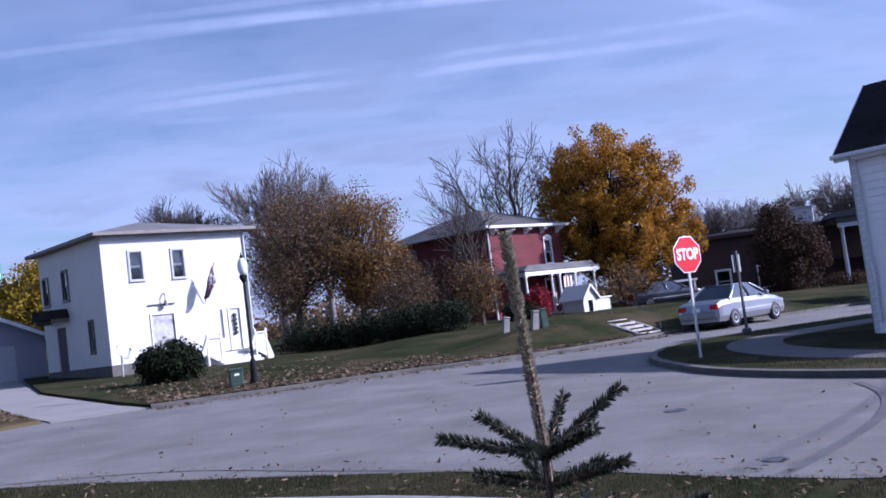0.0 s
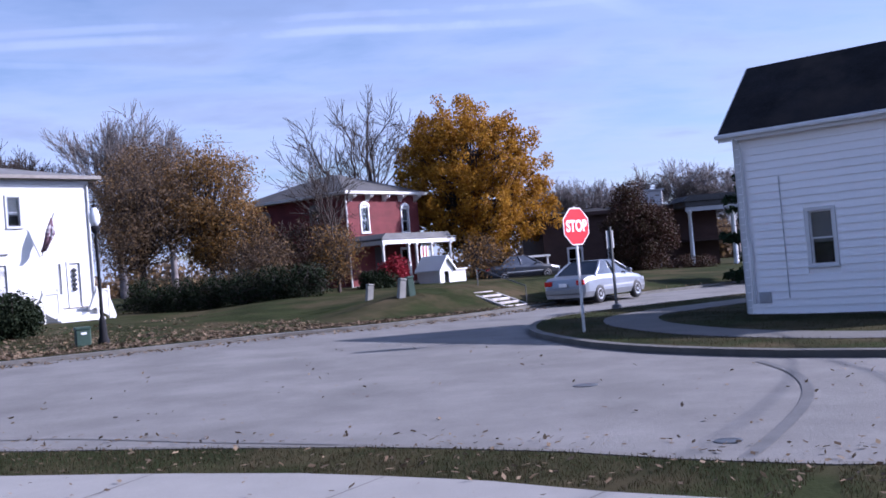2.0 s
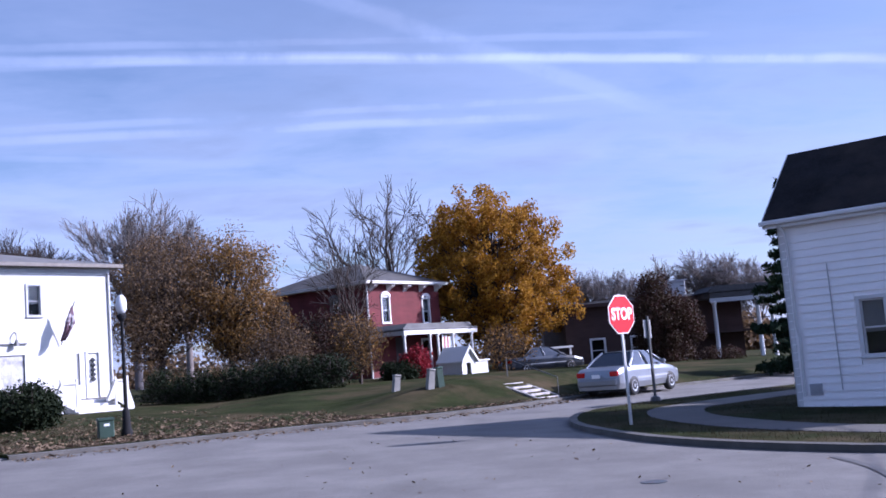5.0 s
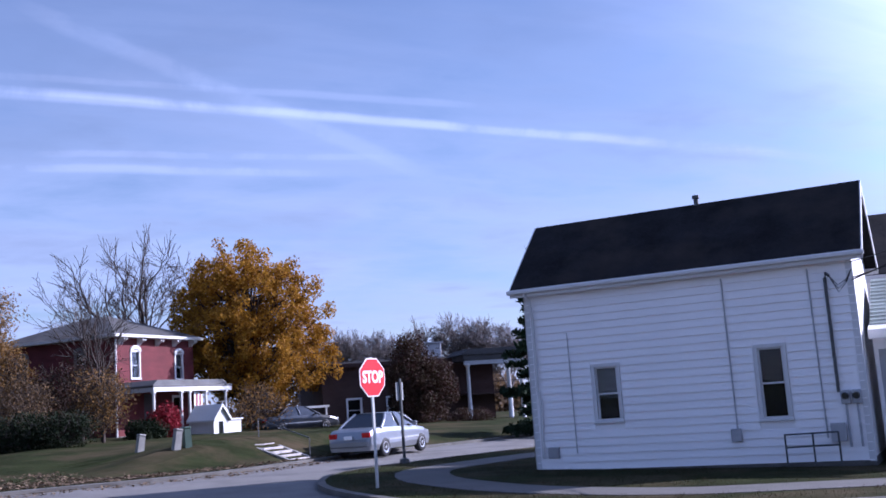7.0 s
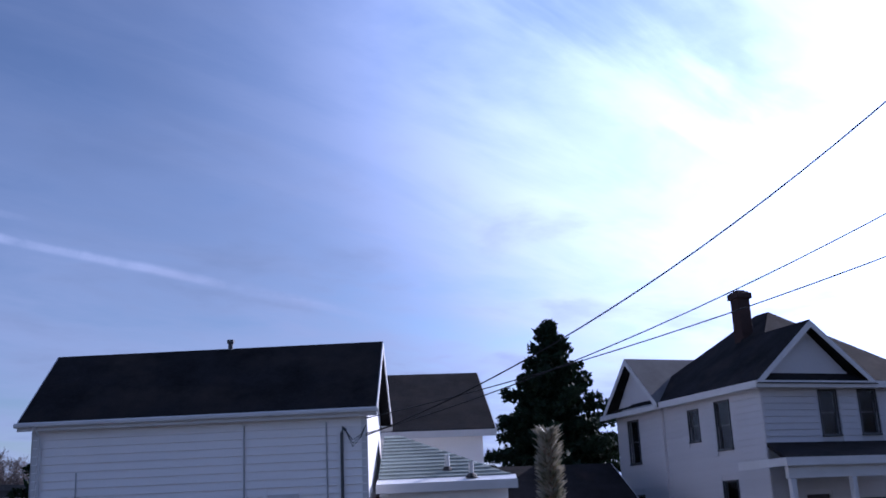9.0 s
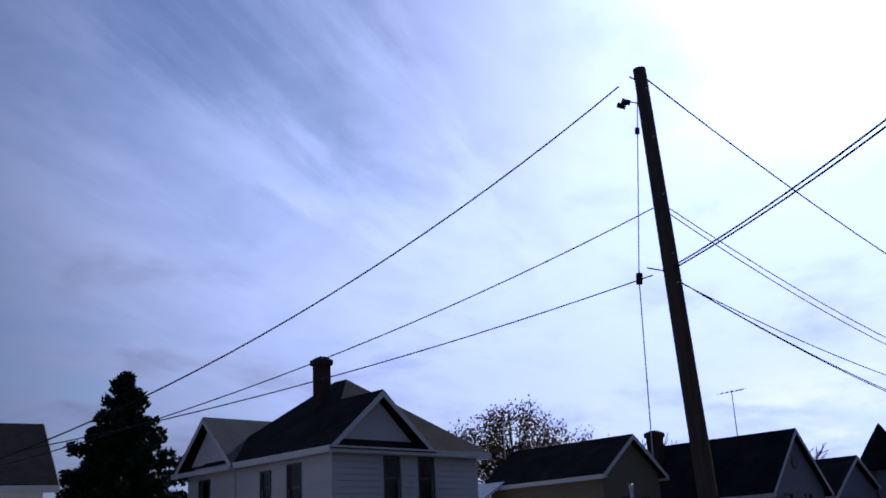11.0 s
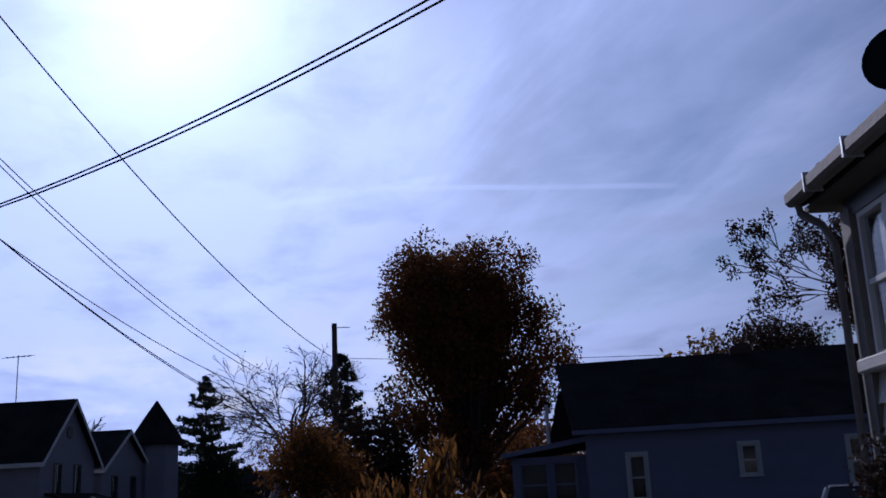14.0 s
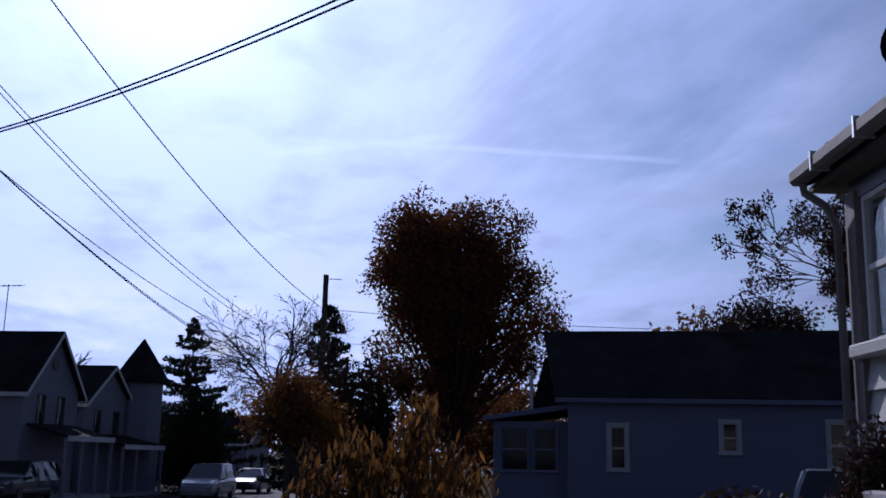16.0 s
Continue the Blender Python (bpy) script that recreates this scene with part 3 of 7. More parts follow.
# ---- houses ----
def wall_boxes(sh, m, L, H, t, holes, z0=0.0):
    """A wall in local x and z, thickness t inward, in one piece, with holes (x0, x1, z0, z1) left open."""
    xs = sorted({0.0, L, *[h[0] for h in holes], *[h[1] for h in holes]})
    zs = sorted({z0, H, *[h[2] for h in holes], *[h[3] for h in holes]})
    solid = {(i, j) for i in range(len(xs) - 1) for j in range(len(zs) - 1)
             if not any(h[0] < (xs[i] + xs[i + 1]) / 2 < h[1] and h[2] < (zs[j] + zs[j + 1]) / 2 < h[3] for h in holes)}
    index, verts, faces = {}, [], []

    def at(i, j, k):
        if (i, j, k) not in index:
            index[(i, j, k)] = len(verts)
            verts.append(m @ Vector((xs[i], t * k, zs[j])))
        return index[(i, j, k)]

    for i, j in solid:
        faces.append((at(i, j, 0), at(i + 1, j, 0), at(i + 1, j + 1, 0), at(i, j + 1, 0)))
        faces.append((at(i, j, 1), at(i, j + 1, 1), at(i + 1, j + 1, 1), at(i + 1, j, 1)))
        for di, dj, (a, b) in ((-1, 0, ((i, j + 1), (i, j))), (1, 0, ((i + 1, j), (i + 1, j + 1))), (0, -1, ((i, j), (i + 1, j))), (0, 1, ((i + 1, j + 1), (i, j + 1)))):
            if (i + di, j + dj) not in solid:
                faces.append((at(*a, 0), at(*a, 1), at(*b, 1), at(*b, 0)))
    sh.add(verts, faces)


def ring(x0, x1, z0, z1, w, y0, y1, m):
    """A four-sided frame of width w, in one piece."""
    sh = Shape()
    vs = []
    for y in (y0, y1):
        for a in (0.0, w):
            vs += [m @ Vector(p) for p in ((x0 + a, y, z0 + a), (x1 - a, y, z0 + a), (x1 - a, y, z1 - a), (x0 + a, y, z1 - a))]
    fs = []
    for k in range(4):
        n = (k + 1) % 4
        fs += [(k, n, 4 + n, 4 + k), (8 + k, 12 + k, 12 + n, 8 + n), (k, 8 + k, 8 + n, n), (4 + k, 4 + n, 12 + n, 12 + k)]
    return sh.add(vs, fs)


def boards(parent, m, L, z0, z1, exposure, holes, material, thick=0.038, x0=0.0):
    """Overlapping siding boards, one object each, cut at the openings."""
    z = z0
    cache = {}
    while z < z1 - 0.02:
        top = min(z + exposure, z1)
        cuts = [(x0, L)]
        for h in holes:
            if h[2] < top - 0.01 and h[3] > z + 0.01:
                nxt = []
                for a, b in cuts:
                    if h[1] <= a or h[0] >= b:
                        nxt.append((a, b))
                    else:
                        if h[0] - a > 0.03:
                            nxt.append((a, h[0]))
                        if b - h[1] > 0.03:
                            nxt.append((h[1], b))
                cuts = nxt
        for a, b in cuts:
            key = (round(a, 3), round(b, 3), round(top - z, 3))
            if key not in cache:
                h = top - z
                sh = Shape().prism([(a, 0.0), (b, 0.0), (b, h), (a, h)], 0, 1)
                sh.v = [(x, (-thick if zz < 0.001 else -0.004) if y < 0.5 else 0.0, zz) for x, y, zz in sh.v]
                cache[key] = sh.mesh("board")
            ob = part("board", cache[key], material, parent)
            ob.matrix_basis = m @ Matrix.Translation((0, 0, z))
        z += exposure


def window(parent, m, x0, x1, z0, z1, frame_mat, style="sash", casing=0.09, blind=False, arch=False):
    """A double-hung window set in its opening: casing, sill, sashes and two panes."""
    c = casing
    zm = (z0 + z1) / 2
    s = 0.035
    w = part("window", ring(x0 - c, x1 + c, z0 - c * 0.4, z1 + c, c, -0.045, 0.03, m), frame_mat, parent)
    for lo, hi, y in ((z0, zm + 0.02, 0.05), (zm - 0.02, z1, 0.02)):
        part("sash", ring(x0, x1, lo, hi, s, y, y + 0.03, m), frame_mat, w)
    part("sill", Shape().box(x0 - c - 0.02, x1 + c + 0.02, -0.08, 0.05, z0 - 0.06, z0, m, 0.01), frame_mat, w)
    for lo, hi, y in ((z0 + s, zm - 0.015, 0.06), (zm + 0.015, z1 - s, 0.03)):
        part("pane", Shape().box(x0 + s, x1 - s, y, y + 0.008, lo, hi, m), M_GLASS, w)
    # Added sheet: its dark colour replaces the unlit room behind the glass.
    part("curtain", Shape().box(x0 + 0.01, x1 - 0.01, 0.125, 0.14, z0, z1, m), M_DARKROOM, w, "dark sheet standing in for the unlit room")
    if blind:
        part("blind", Shape().box(x0 + 0.02, x1 - 0.02, 0.10, 0.115, zm - 0.1, z1, m), M_CURTAIN, w, "pale drawn blind")
    if arch:
        n = 9
        xm, r = (x0 + x1) / 2, (x1 - x0) / 2 + 0.12
        outer = [(xm + r * math.cos(math.pi * i / n), z1 + 0.02 + r * 0.75 * math.sin(math.pi * i / n)) for i in range(n + 1)]
        inner = [(xm + r * 0.72 * math.cos(math.pi * i / n), z1 + 0.0 + r * 0.35 * math.sin(math.pi * i / n)) for i in range(n, -1, -1)]
        sh2 = Shape()
        for i in range(n):
            sh2.prism([outer[i], outer[i + 1], inner[n - i - 1], inner[n - i]], -0.09, 0.02, m)
        part("lintel", sh2, frame_mat, w, "white arched window hood")
    return w


SIDES = {"f": lambda W, D: (Matrix.Identity(4), W), "l": lambda W, D: (pose(0, D, 0, 0, 0, -90), D),
         "r": lambda W, D: (pose(W, 0, 0, 0, 0, 90), D), "b": lambda W, D: (pose(W, D, 0, 0, 0, 180), W)}


def gable_wall(parent, m, L, H, rise, material, t=0.16):
    part("gable", Shape().prism([(0, H), (L, H), (L / 2, H + rise)], 0, t, m), material, parent)


def gable_roof(parent, W, D, H, rise, over, material, trim, axis="x", thick=0.14, fascia=0.16, ridge_out=0.0):
    """Two sloping sheets with boards along eaves and verges. axis: the ridge's direction."""
    m = Matrix.Identity(4) if axis == "x" else pose(W, 0, 0, 0, 0, 90)
    L, S = (W, D) if axis == "x" else (D, W)
    half = S / 2
    slope = rise / half
    for side in (0, 1):
        mm = m if side == 0 else m @ pose(L, S, 0, 0, 0, 180)
        e = -over
        sh = Shape()
        a = [(e, H - over * slope), (half, H + rise), (half, H + rise + thick), (e, H - over * slope + thick)]
        ends_x = (-over, L + over)
        far = 0 if side == 0 else 1
        vs = [mm @ Vector((x + ((ridge_out * (-1 if i == 0 else 1)) if (i == far and y > 0) else 0.0), y, z)) for i, x in enumerate(ends_x) for y, z in a]
        sh.add(vs, [(0, 3, 2, 1), (4, 5, 6, 7), (0, 1, 5, 4), (1, 2, 6, 5), (2, 3, 7, 6), (3, 0, 4, 7)])
        roof = part("roof", sh, material, parent)
        part("fascia", Shape().box(-over - 0.01, L + over + 0.01, e - 0.025, e - 0.002, H - over * slope - fascia * 0.6, H - over * slope + thick * 0.75, mm), trim, roof, "painted eaves board")
        for xe in () if ridge_out else (-over - 0.025, L + over + 0.002):
            v2 = [mm @ Vector((x, y, z + dz)) for x in (xe, xe + 0.023) for y, z, dz in ((e, H - over * slope, -0.1), (half, H + rise, -0.1), (half, H + rise, 0.1), (e, H - over * slope, 0.1))]
            part("verge_board", Shape().add(v2, [(0, 3, 2, 1), (4, 5, 6, 7), (0, 1, 5, 4), (1, 2, 6, 5), (2, 3, 7, 6), (3, 0, 4, 7)]), trim, roof)
        part("soffit", Shape().box(-over, L + over, e, -0.002, H - over * slope - 0.03, H - over * slope - 0.005, mm), trim, roof)


def hip_roof(parent, W, D, H, rise, over, material, trim, ridge=0.3, fascia=0.2):
    o = over
    long_x = W >= D
    half = min(W, D) / 2 + o
    inset = half * (1 - 0.0)
    if long_x:
        r0, r1 = (min(-o + inset, W / 2 - 0.05), D / 2), (max(W + o - inset, W / 2 + 0.05), D / 2)
    else:
        r0, r1 = (W / 2, min(-o + inset, D / 2 - 0.05)), (W / 2, max(D + o - inset, D / 2 + 0.05))
    c = [(-o, -o), (W + o, -o), (W + o, D + o), (-o, D + o)]
    v = [(x, y, H + 0.02) for x, y in c] + [(x, y, H + 0.10) for x, y in c] + [(*r0, H + rise), (*r1, H + rise)]
    if long_x:
        tops = [(4, 5, 9, 8), (5, 6, 9), (6, 7, 8, 9), (7, 4, 8)]
    else:
        tops = [(4, 5, 8), (5, 6, 9, 8), (6, 7, 9), (7, 4, 8, 9)]
    sh = Shape().add(v, [(3, 2, 1, 0), (0, 1, 5, 4), (1, 2, 6, 5), (2, 3, 7, 6), (3, 0, 4, 7)] + tops)
    roof = part("roof", sh, material, parent)
    for a, b in ((0, 1), (1, 2), (2, 3), (3, 0)):
        pa, pb = Vector((*c[a], 0)), Vector((*c[b], 0))
        mm = Matrix.Translation((pa.x, pa.y, 0)) @ pose(0, 0, 0, 0, 0, math.degrees(math.atan2((pb - pa).y, (pb - pa).x)))
        part("fascia", Shape().box(0, (pb - pa).length, -0.03, -0.002, H - fascia * 0.5, H + 0.12, mm), trim, roof, "painted eaves board")
    part("soffit", Shape().box(-o + 0.01, W + o - 0.01, -o + 0.01, D + o - 0.01, H - 0.03, H + 0.01), trim, roof)
    return roof


def walls(house, W, D, H, material, holes, t=0.16, clad=None, exposure=0.19, base=None, z0=0.0, clad_sides="fl"):
    """Four walls with openings; with clad, single boards on the sides that are seen."""
    for key in "flrb":
        m, L = SIDES[key](W, D)
        hs = holes.get(key, [])
        sh = Shape()
        inset = 0.0 if key in "fb" else t
        wall_boxes(sh, m @ Matrix.Translation((inset, 0, 0)), L - 2 * inset, H, t, [(h[0] - inset, h[1] - inset, h[2], h[3]) for h in hs], z0)
        w = part("wall", sh, material, house)
        if clad and key in clad_sides:
            boards(w, m, L, z0 + 0.02, H - 0.02, exposure, [(h[0] - 0.1, h[1] + 0.1, h[2] - 0.07, h[3] + 0.1) for h in hs], clad)
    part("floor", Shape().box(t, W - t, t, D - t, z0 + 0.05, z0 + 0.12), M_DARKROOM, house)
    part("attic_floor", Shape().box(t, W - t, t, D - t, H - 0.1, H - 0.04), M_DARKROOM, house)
    if base:
        for key in "flrb":
            m, L = SIDES[key](W, D)
            part("foundation", Shape().box(-0.02 if key in "fb" else 0.0, L + (0.02 if key in "fb" else 0.0), -0.03, 0.1, z0 - 0.9, z0 + base, m), M_KERB, house)


def chimney(house, x, y, z0, z1, w, material):
    sh = Shape().box(x - w / 2, x + w / 2, y - w / 2, y + w / 2, z0, z1, None, 0.02)
    c = part("chimney", sh, material, house)
    part("cap", Shape().box(x - w / 2 - 0.07, x + w / 2 + 0.07, y - w / 2 - 0.07, y + w / 2 + 0.07, z1 - 0.28, z1 - 0.06, None, 0.02).box(x - w * 0.3, x + w * 0.3, y - w * 0.3, y + w * 0.3, z1 - 0.06, z1 + 0.05), material, c)


# the white two-storey house across the street
wh = thing("house", facing(-14.87, 40.99, 1.17, 41.7), "white two-storey house with a low grey hipped roof", "house")
wh_h = {"f": [(1.24, 1.78, 3.80, 5.03), (3.22, 3.74, 3.78, 5.02), (5.72, 6.25, 0.35, 2.2), (5.24, 5.38, 0.9, 2.2), (1.97, 3.0, 0.8, 2.25)],
        "l": [(0.42, 1.0, 3.4, 4.65), (2.78, 3.38, 3.43, 4.75), (5.3, 5.7, 0.94, 2.3), (1.5, 2.6, 0.1, 2.3)]}
walls(wh, 6.92, 7.22, 5.79, M_WHITE, wh_h, base=0.32)
hip_roof(wh, 6.92, 7.22, 5.79, 1.0, 0.42, M_ROOFGREY, M_GUTTER, fascia=0.04)
part("frieze", Shape().box(-0.01, 6.93, -0.035, -0.003, 5.57, 5.73), M_GREYBOX, wh)
I4 = Matrix.Identity(4)
for h in wh_h["f"][:2]:
    window(wh, I4, *h, M_GREYBOX, blind=True)
ml = pose(0, 7.22, 0, 0, 0, -90)
for h in wh_h["l"][:3]:
    window(wh, ml, *h, M_DARKMETAL)
part("door", Shape().box(1.5, 2.6, 0.05, 0.1, 0.1, 2.3, ml).box(1.6, 2.5, 0.04, 0.05, 1.2, 2.15, ml), M_DOOR, wh, "dark side door in shade")
hood = part("door_hood", Shape().prism([(0.9, 2.7), (3.2, 2.7), (3.0, 3.1), (1.1, 3.1)], -0.9, 0.0, ml), M_ROOF, wh, "small dark hood over the side door")
for xb in (1.0, 3.02):
    part("bracket", Shape().box(xb, xb + 0.08, -0.8, 0, 2.5, 2.7, ml), M_GUTTER, hood)
bw = part("boarded_window", Shape().box(1.97, 3.0, 0.03, 0.06, 0.8, 2.25), mat("weathered_board", (0.36, 0.36, 0.37), 0.8, 0.4, 1.6, 0.3, 20, stain=(0.09, 0.09, 0.095), stain_at=(0.48, 0.62)), wh, "weathered pale boarding over a wide window")
part("frame", Shape().box(1.89, 1.97, -0.04, 0.05, 0.75, 2.33).box(3.0, 3.08, -0.04, 0.05, 0.75, 2.33).box(1.97, 3.0, -0.04, 0.05, 2.25, 2.33), M_TRIM, bw)
part("lamp_bracket", Shape().tube([(2.6, -0.02, 3.15), (2.6, -0.16, 3.1), (2.6, -0.18, 2.8)], 0.03).box(1.85, 3.1, -0.07, -0.02, 2.66, 2.71).tube([(2.6, -0.18, 2.85), (2.6, -0.18, 2.6)], [0.05, 0.12], 10), M_DARKMETAL, wh, "dark iron bracket with a hanging lamp")
dr = part("door", Shape().box(5.72, 6.25, 0.04, 0.09, 0.35, 2.2).box(5.64, 5.72, -0.04, 0.05, 0.35, 2.28).box(6.25, 6.33, -0.04, 0.05, 0.35, 2.28).box(5.72, 6.25, -0.04, 0.05, 2.2, 2.28), M_TRIM, wh, "white front door with dark ornament")
orn = Shape()
for k in range(5):
    orn.lathe([(0.03, 0), (0.11, 0.06), (0.12, 0.12), (0.03, 0.2)], 8, (5.98, 0.0, 1.0 + 0.2 * k))
part("door_ornament", orn, M_DARKMETAL, dr, "dark stacked ornament hung on the door")
part("side_light", Shape().box(5.24, 5.38, 0.04, 0.06, 0.9, 2.2), M_CURTAIN, dr)
part("cornice_pipe", Shape().tube([(6.84, -0.06, 5.57), (6.84, -0.06, 0.3)], 0.04, 8), M_TRIM, wh, "white downpipe")
st = thing("stoop", wh.matrix_basis @ Matrix.Translation((3.0, -2.3, -0.3)), "white painted stoop with sloping panelled side rails", "stoop")
for k in range(4):
    part("step", Shape().box(0.9, 2.9, 0.25 * k, 2.3, 0.14 * k, 0.14 * (k + 1), None, 0.015), M_WHITE, st)
for x0, x1 in ((0.0, 1.35), (2.35, 3.6)):
    part("side_panel", Shape().prism([(x0, 0.45), (x0 + 0.45, 1.25), (x1 - 0.35, 1.25), (x1, 0.15), (x1 - 0.1, 0.0), (x0 + 0.3, 0.55)], 0.3, 0.36).prism([(x0, 0.5), (x0 + 0.4, 1.3), (x1 - 0.3, 1.3), (x1 - 0.3, 1.22), (x0 + 0.45, 1.22), (x0 + 0.08, 0.45)], 0.25, 0.42), M_WHITE, st)
    for xp in (x0 + 0.4, x1 - 0.3):
        part("post", Shape().box(xp - 0.04, xp + 0.04, 0.28, 0.36, 0.0, 1.42), M_WHITE, st)
fl = thing("flag", wh.matrix_basis @ Matrix.Translation((4.55, -0.05, 2.55)), "furled flag hanging on a slanted pole by the wall", "flag")
part("pole", Shape().tube([(0, 0, 0), (0.25, -0.75, 1.75)], 0.02, 6), M_DARKMETAL, fl)
cl = Shape()
for k in range(6):
    a = k / 6
    cl.tube([(0.2, -0.62, 1.55), (0.1 - 0.12 * math.sin(k * 2.0), -0.6 + 0.08 * math.cos(k * 2.0), 0.9), (-0.3 + 0.35 * a, -0.58 + 0.1 * math.sin(k * 3), 0.15 + 0.35 * a * a)], [0.03, 0.1, 0.05], 6)
part("cloth", cl, mat("flag_cloth", (0.10, 0.055, 0.075), 0.9, 0.6, 6.0, 0.3, 20, stain=(0.35, 0.33, 0.36), stain_at=(0.5, 0.6)), fl, "folded dark and pale cloth", True)
ds = thing("satellite_dish", wh.matrix_basis @ Matrix.Translation((0.05, -0.9, -0.1)), "grey satellite dish on a short mast by the house corner", "satellite dish")
part("mast", Shape().tube([(0, 0, -0.1), (0, 0, 0.75)], 0.035, 8), M_STEEL, ds)
dm = Matrix.Translation((0, -0.05, 0.9)) @ pose(0, 0, 0, 65, 0, 25)
part("reflector", Shape().lathe([(0.02, 0.0), (0.2, 0.03), (0.36, 0.1), (0.37, 0.11), (0.2, 0.045), (0.02, 0.015)], 20, m=dm), M_GREYBOX, ds, smooth=True)
part("arm", Shape().tube([dm @ Vector((0, -0.34, 0.08)), dm @ Vector((0, -0.1, 0.5))], 0.015, 6).box(-0.04, 0.04, -0.16, -0.06, 0.45, 0.55, dm), M_STEEL, ds)
ga = thing("garage", facing(-25.5, 47.5, 1.15, 30), "grey shed behind the white house", "shed")
walls(ga, 5.0, 5.0, 2.3, M_GREYHOUSE, {"f": [(1.0, 3.6, 0.05, 1.95)]})
gable_roof(ga, 5.0, 5.0, 2.3, 1.2, 0.25, M_ROOFGREY, M_TRIM, "y")
gable_wall(ga, I4, 5.0, 2.3, 1.2, M_GREYHOUSE)
part("garage_door", Shape().box(1.0, 3.6, 0.06, 0.1, 0.05, 1.95).box(1.05, 3.55, 0.05, 0.06, 0.6, 0.64).box(1.05, 3.55, 0.05, 0.06, 1.25, 1.29), M_GREYBOX, ga)

# the red brick house with its white porch
br = thing("house", facing(1.91, 54.91, 0.86, 45.1), "red brick house with white arched window hoods and hipped roof", "house")
brW, brD, brH = 6.5, 7.74, 5.46
br_h = {"f": [(1.27, 1.87, 3.32, 4.72), (4.88, 5.45, 3.25, 4.65), (2.2, 3.0, 0.5, 2.5), (4.6, 5.3, 0.8, 2.3)], "l": [(1.25, 1.9, 3.4, 4.75), (5.2, 5.8, 3.4, 4.75), (1.4, 2.0, 0.7, 2.2), (5.2, 5.8, 0.7, 2.2)]}
walls(br, brW, brD, brH, M_BRICK, br_h, base=0.4)
hip_roof(br, brW, brD, brH, 1.54, 0.5, M_ROOFOLD, M_OLDWHITE, fascia=0.06)
for h in br_h["f"][:2]:
    window(br, I4, *h, M_TRIM, arch=True, blind=True)
window(br, I4, *br_h["f"][3], M_TRIM)
mlb = pose(0, brD, 0, 0, 0, -90)
for h in br_h["l"]:
    window(br, mlb, *h, M_GUTTER, arch=True)
part("door", Shape().box(2.2, 3.0, 0.05, 0.1, 0.5, 2.5), M_DOOR, br)
for k in range(5):
    for xb in (0.3 + 1.45 * k, 0.48 + 1.45 * k):
        part("eaves_bracket", Shape().prism([(-0.4, brH - 0.04), (-0.4, brH - 0.16), (-0.12, brH - 0.26), (0.0, brH - 0.4), (0.0, brH - 0.04)], xb, xb + 0.1, Matrix(((0, 1, 0, 0), (1, 0, 0, 0), (0, 0, 1, 0), (0, 0, 0, 1)))), M_TRIM, br)
part("corner_pipe", Shape().tube([(0.02, -0.07, brH - 0.1), (0.02, -0.07, 0.2)], 0.05, 8), M_TRIM, br, "pale downpipe at the house corner")
po = part("porch_roof", Shape().box(-0.1, 6.65, -2.5, -0.04, 2.72, 2.84, None, 0.03).prism([(0.1, 2.84), (6.45, 2.84), (6.1, 3.1), (0.5, 3.1)], -2.3, -0.04), M_ROOFGREY, br, "low porch roof with white edge")
part("porch_beam", Shape().box(-0.05, 6.6, -2.47, -2.3, 2.5, 2.72).box(-0.05, 0.1, -2.3, -0.05, 2.5, 2.72).box(6.45, 6.6, -2.3, -0.05, 2.5, 2.72), M_WHITE, po)
part("porch_floor", Shape().box(-0.1, 6.65, -2.5, -0.04, -0.2, 0.35, None, 0.02), M_CONCRETE, br)
for xp in (0.05, 2.23, 2.93, 4.32, 6.11):
    col = part("porch_post", Shape().tube([(xp, -2.38, 0.35), (xp, -2.38, 2.5)], 0.075, 8), M_WHITE, br)
    part("post_base", Shape().box(xp - 0.1, xp + 0.1, -2.48, -2.28, 0.35, 0.47, None, 0.015), M_WHITE, col)
    part("capital", Shape().box(xp - 0.1, xp + 0.1, -2.48, -2.28, 2.4, 2.5, None, 0.015), M_WHITE, col)
for k in range(10):
    xr = 3.0 + k * 0.34
    part("baluster", Shape().box(xr - 0.02, xr + 0.02, -2.4, -2.36, 0.45, 1.1), M_WHITE, br)
part("handrail", Shape().box(2.9, 6.2, -2.42, -2.34, 1.1, 1.17), M_WHITE, br)
fg = thing("flag", br.matrix_basis @ Matrix.Translation((3.1, -2.45, 1.1)), "striped cloth flag hanging from the porch", "flag")
for k in range(5):
    part("stripe", Shape().prism([(0.14 * k, 0.0 - 0.06 * k), (0.14 * k + 0.14, -0.06 * k - 0.06), (0.14 * k + 0.2, 1.2), (0.14 * k + 0.06, 1.2)], -0.06 - 0.01 * (k % 2), -0.04), M_REDWOOD if k % 2 else M_TRIM, fg)
wp = thing("playhouse", facing(6.55, 53.3, 0.95, 43.8) @ Matrix.Scale(0.80, 4), "small white gabled playhouse beside the porch", "playhouse")
walls(wp, 1.5, 1.8, 1.15, M_WHITE, {"f": [(0.5, 1.0, 0.05, 0.9)]}, t=0.06)
gable_roof(wp, 1.5, 1.8, 1.15, 0.8, 0.18, M_WHITE, M_WHITE, "y", 0.06, 0.1)
gable_wall(wp, I4, 1.5, 1.15, 0.8, M_WHITE, 0.06)
part("annex", Shape().box(1.55, 3.2, 0.2, 1.7, 0.0, 0.95, None, 0.02).box(1.45, 3.3, 0.1, 1.8, 0.95, 1.05), M_WHITE, wp)

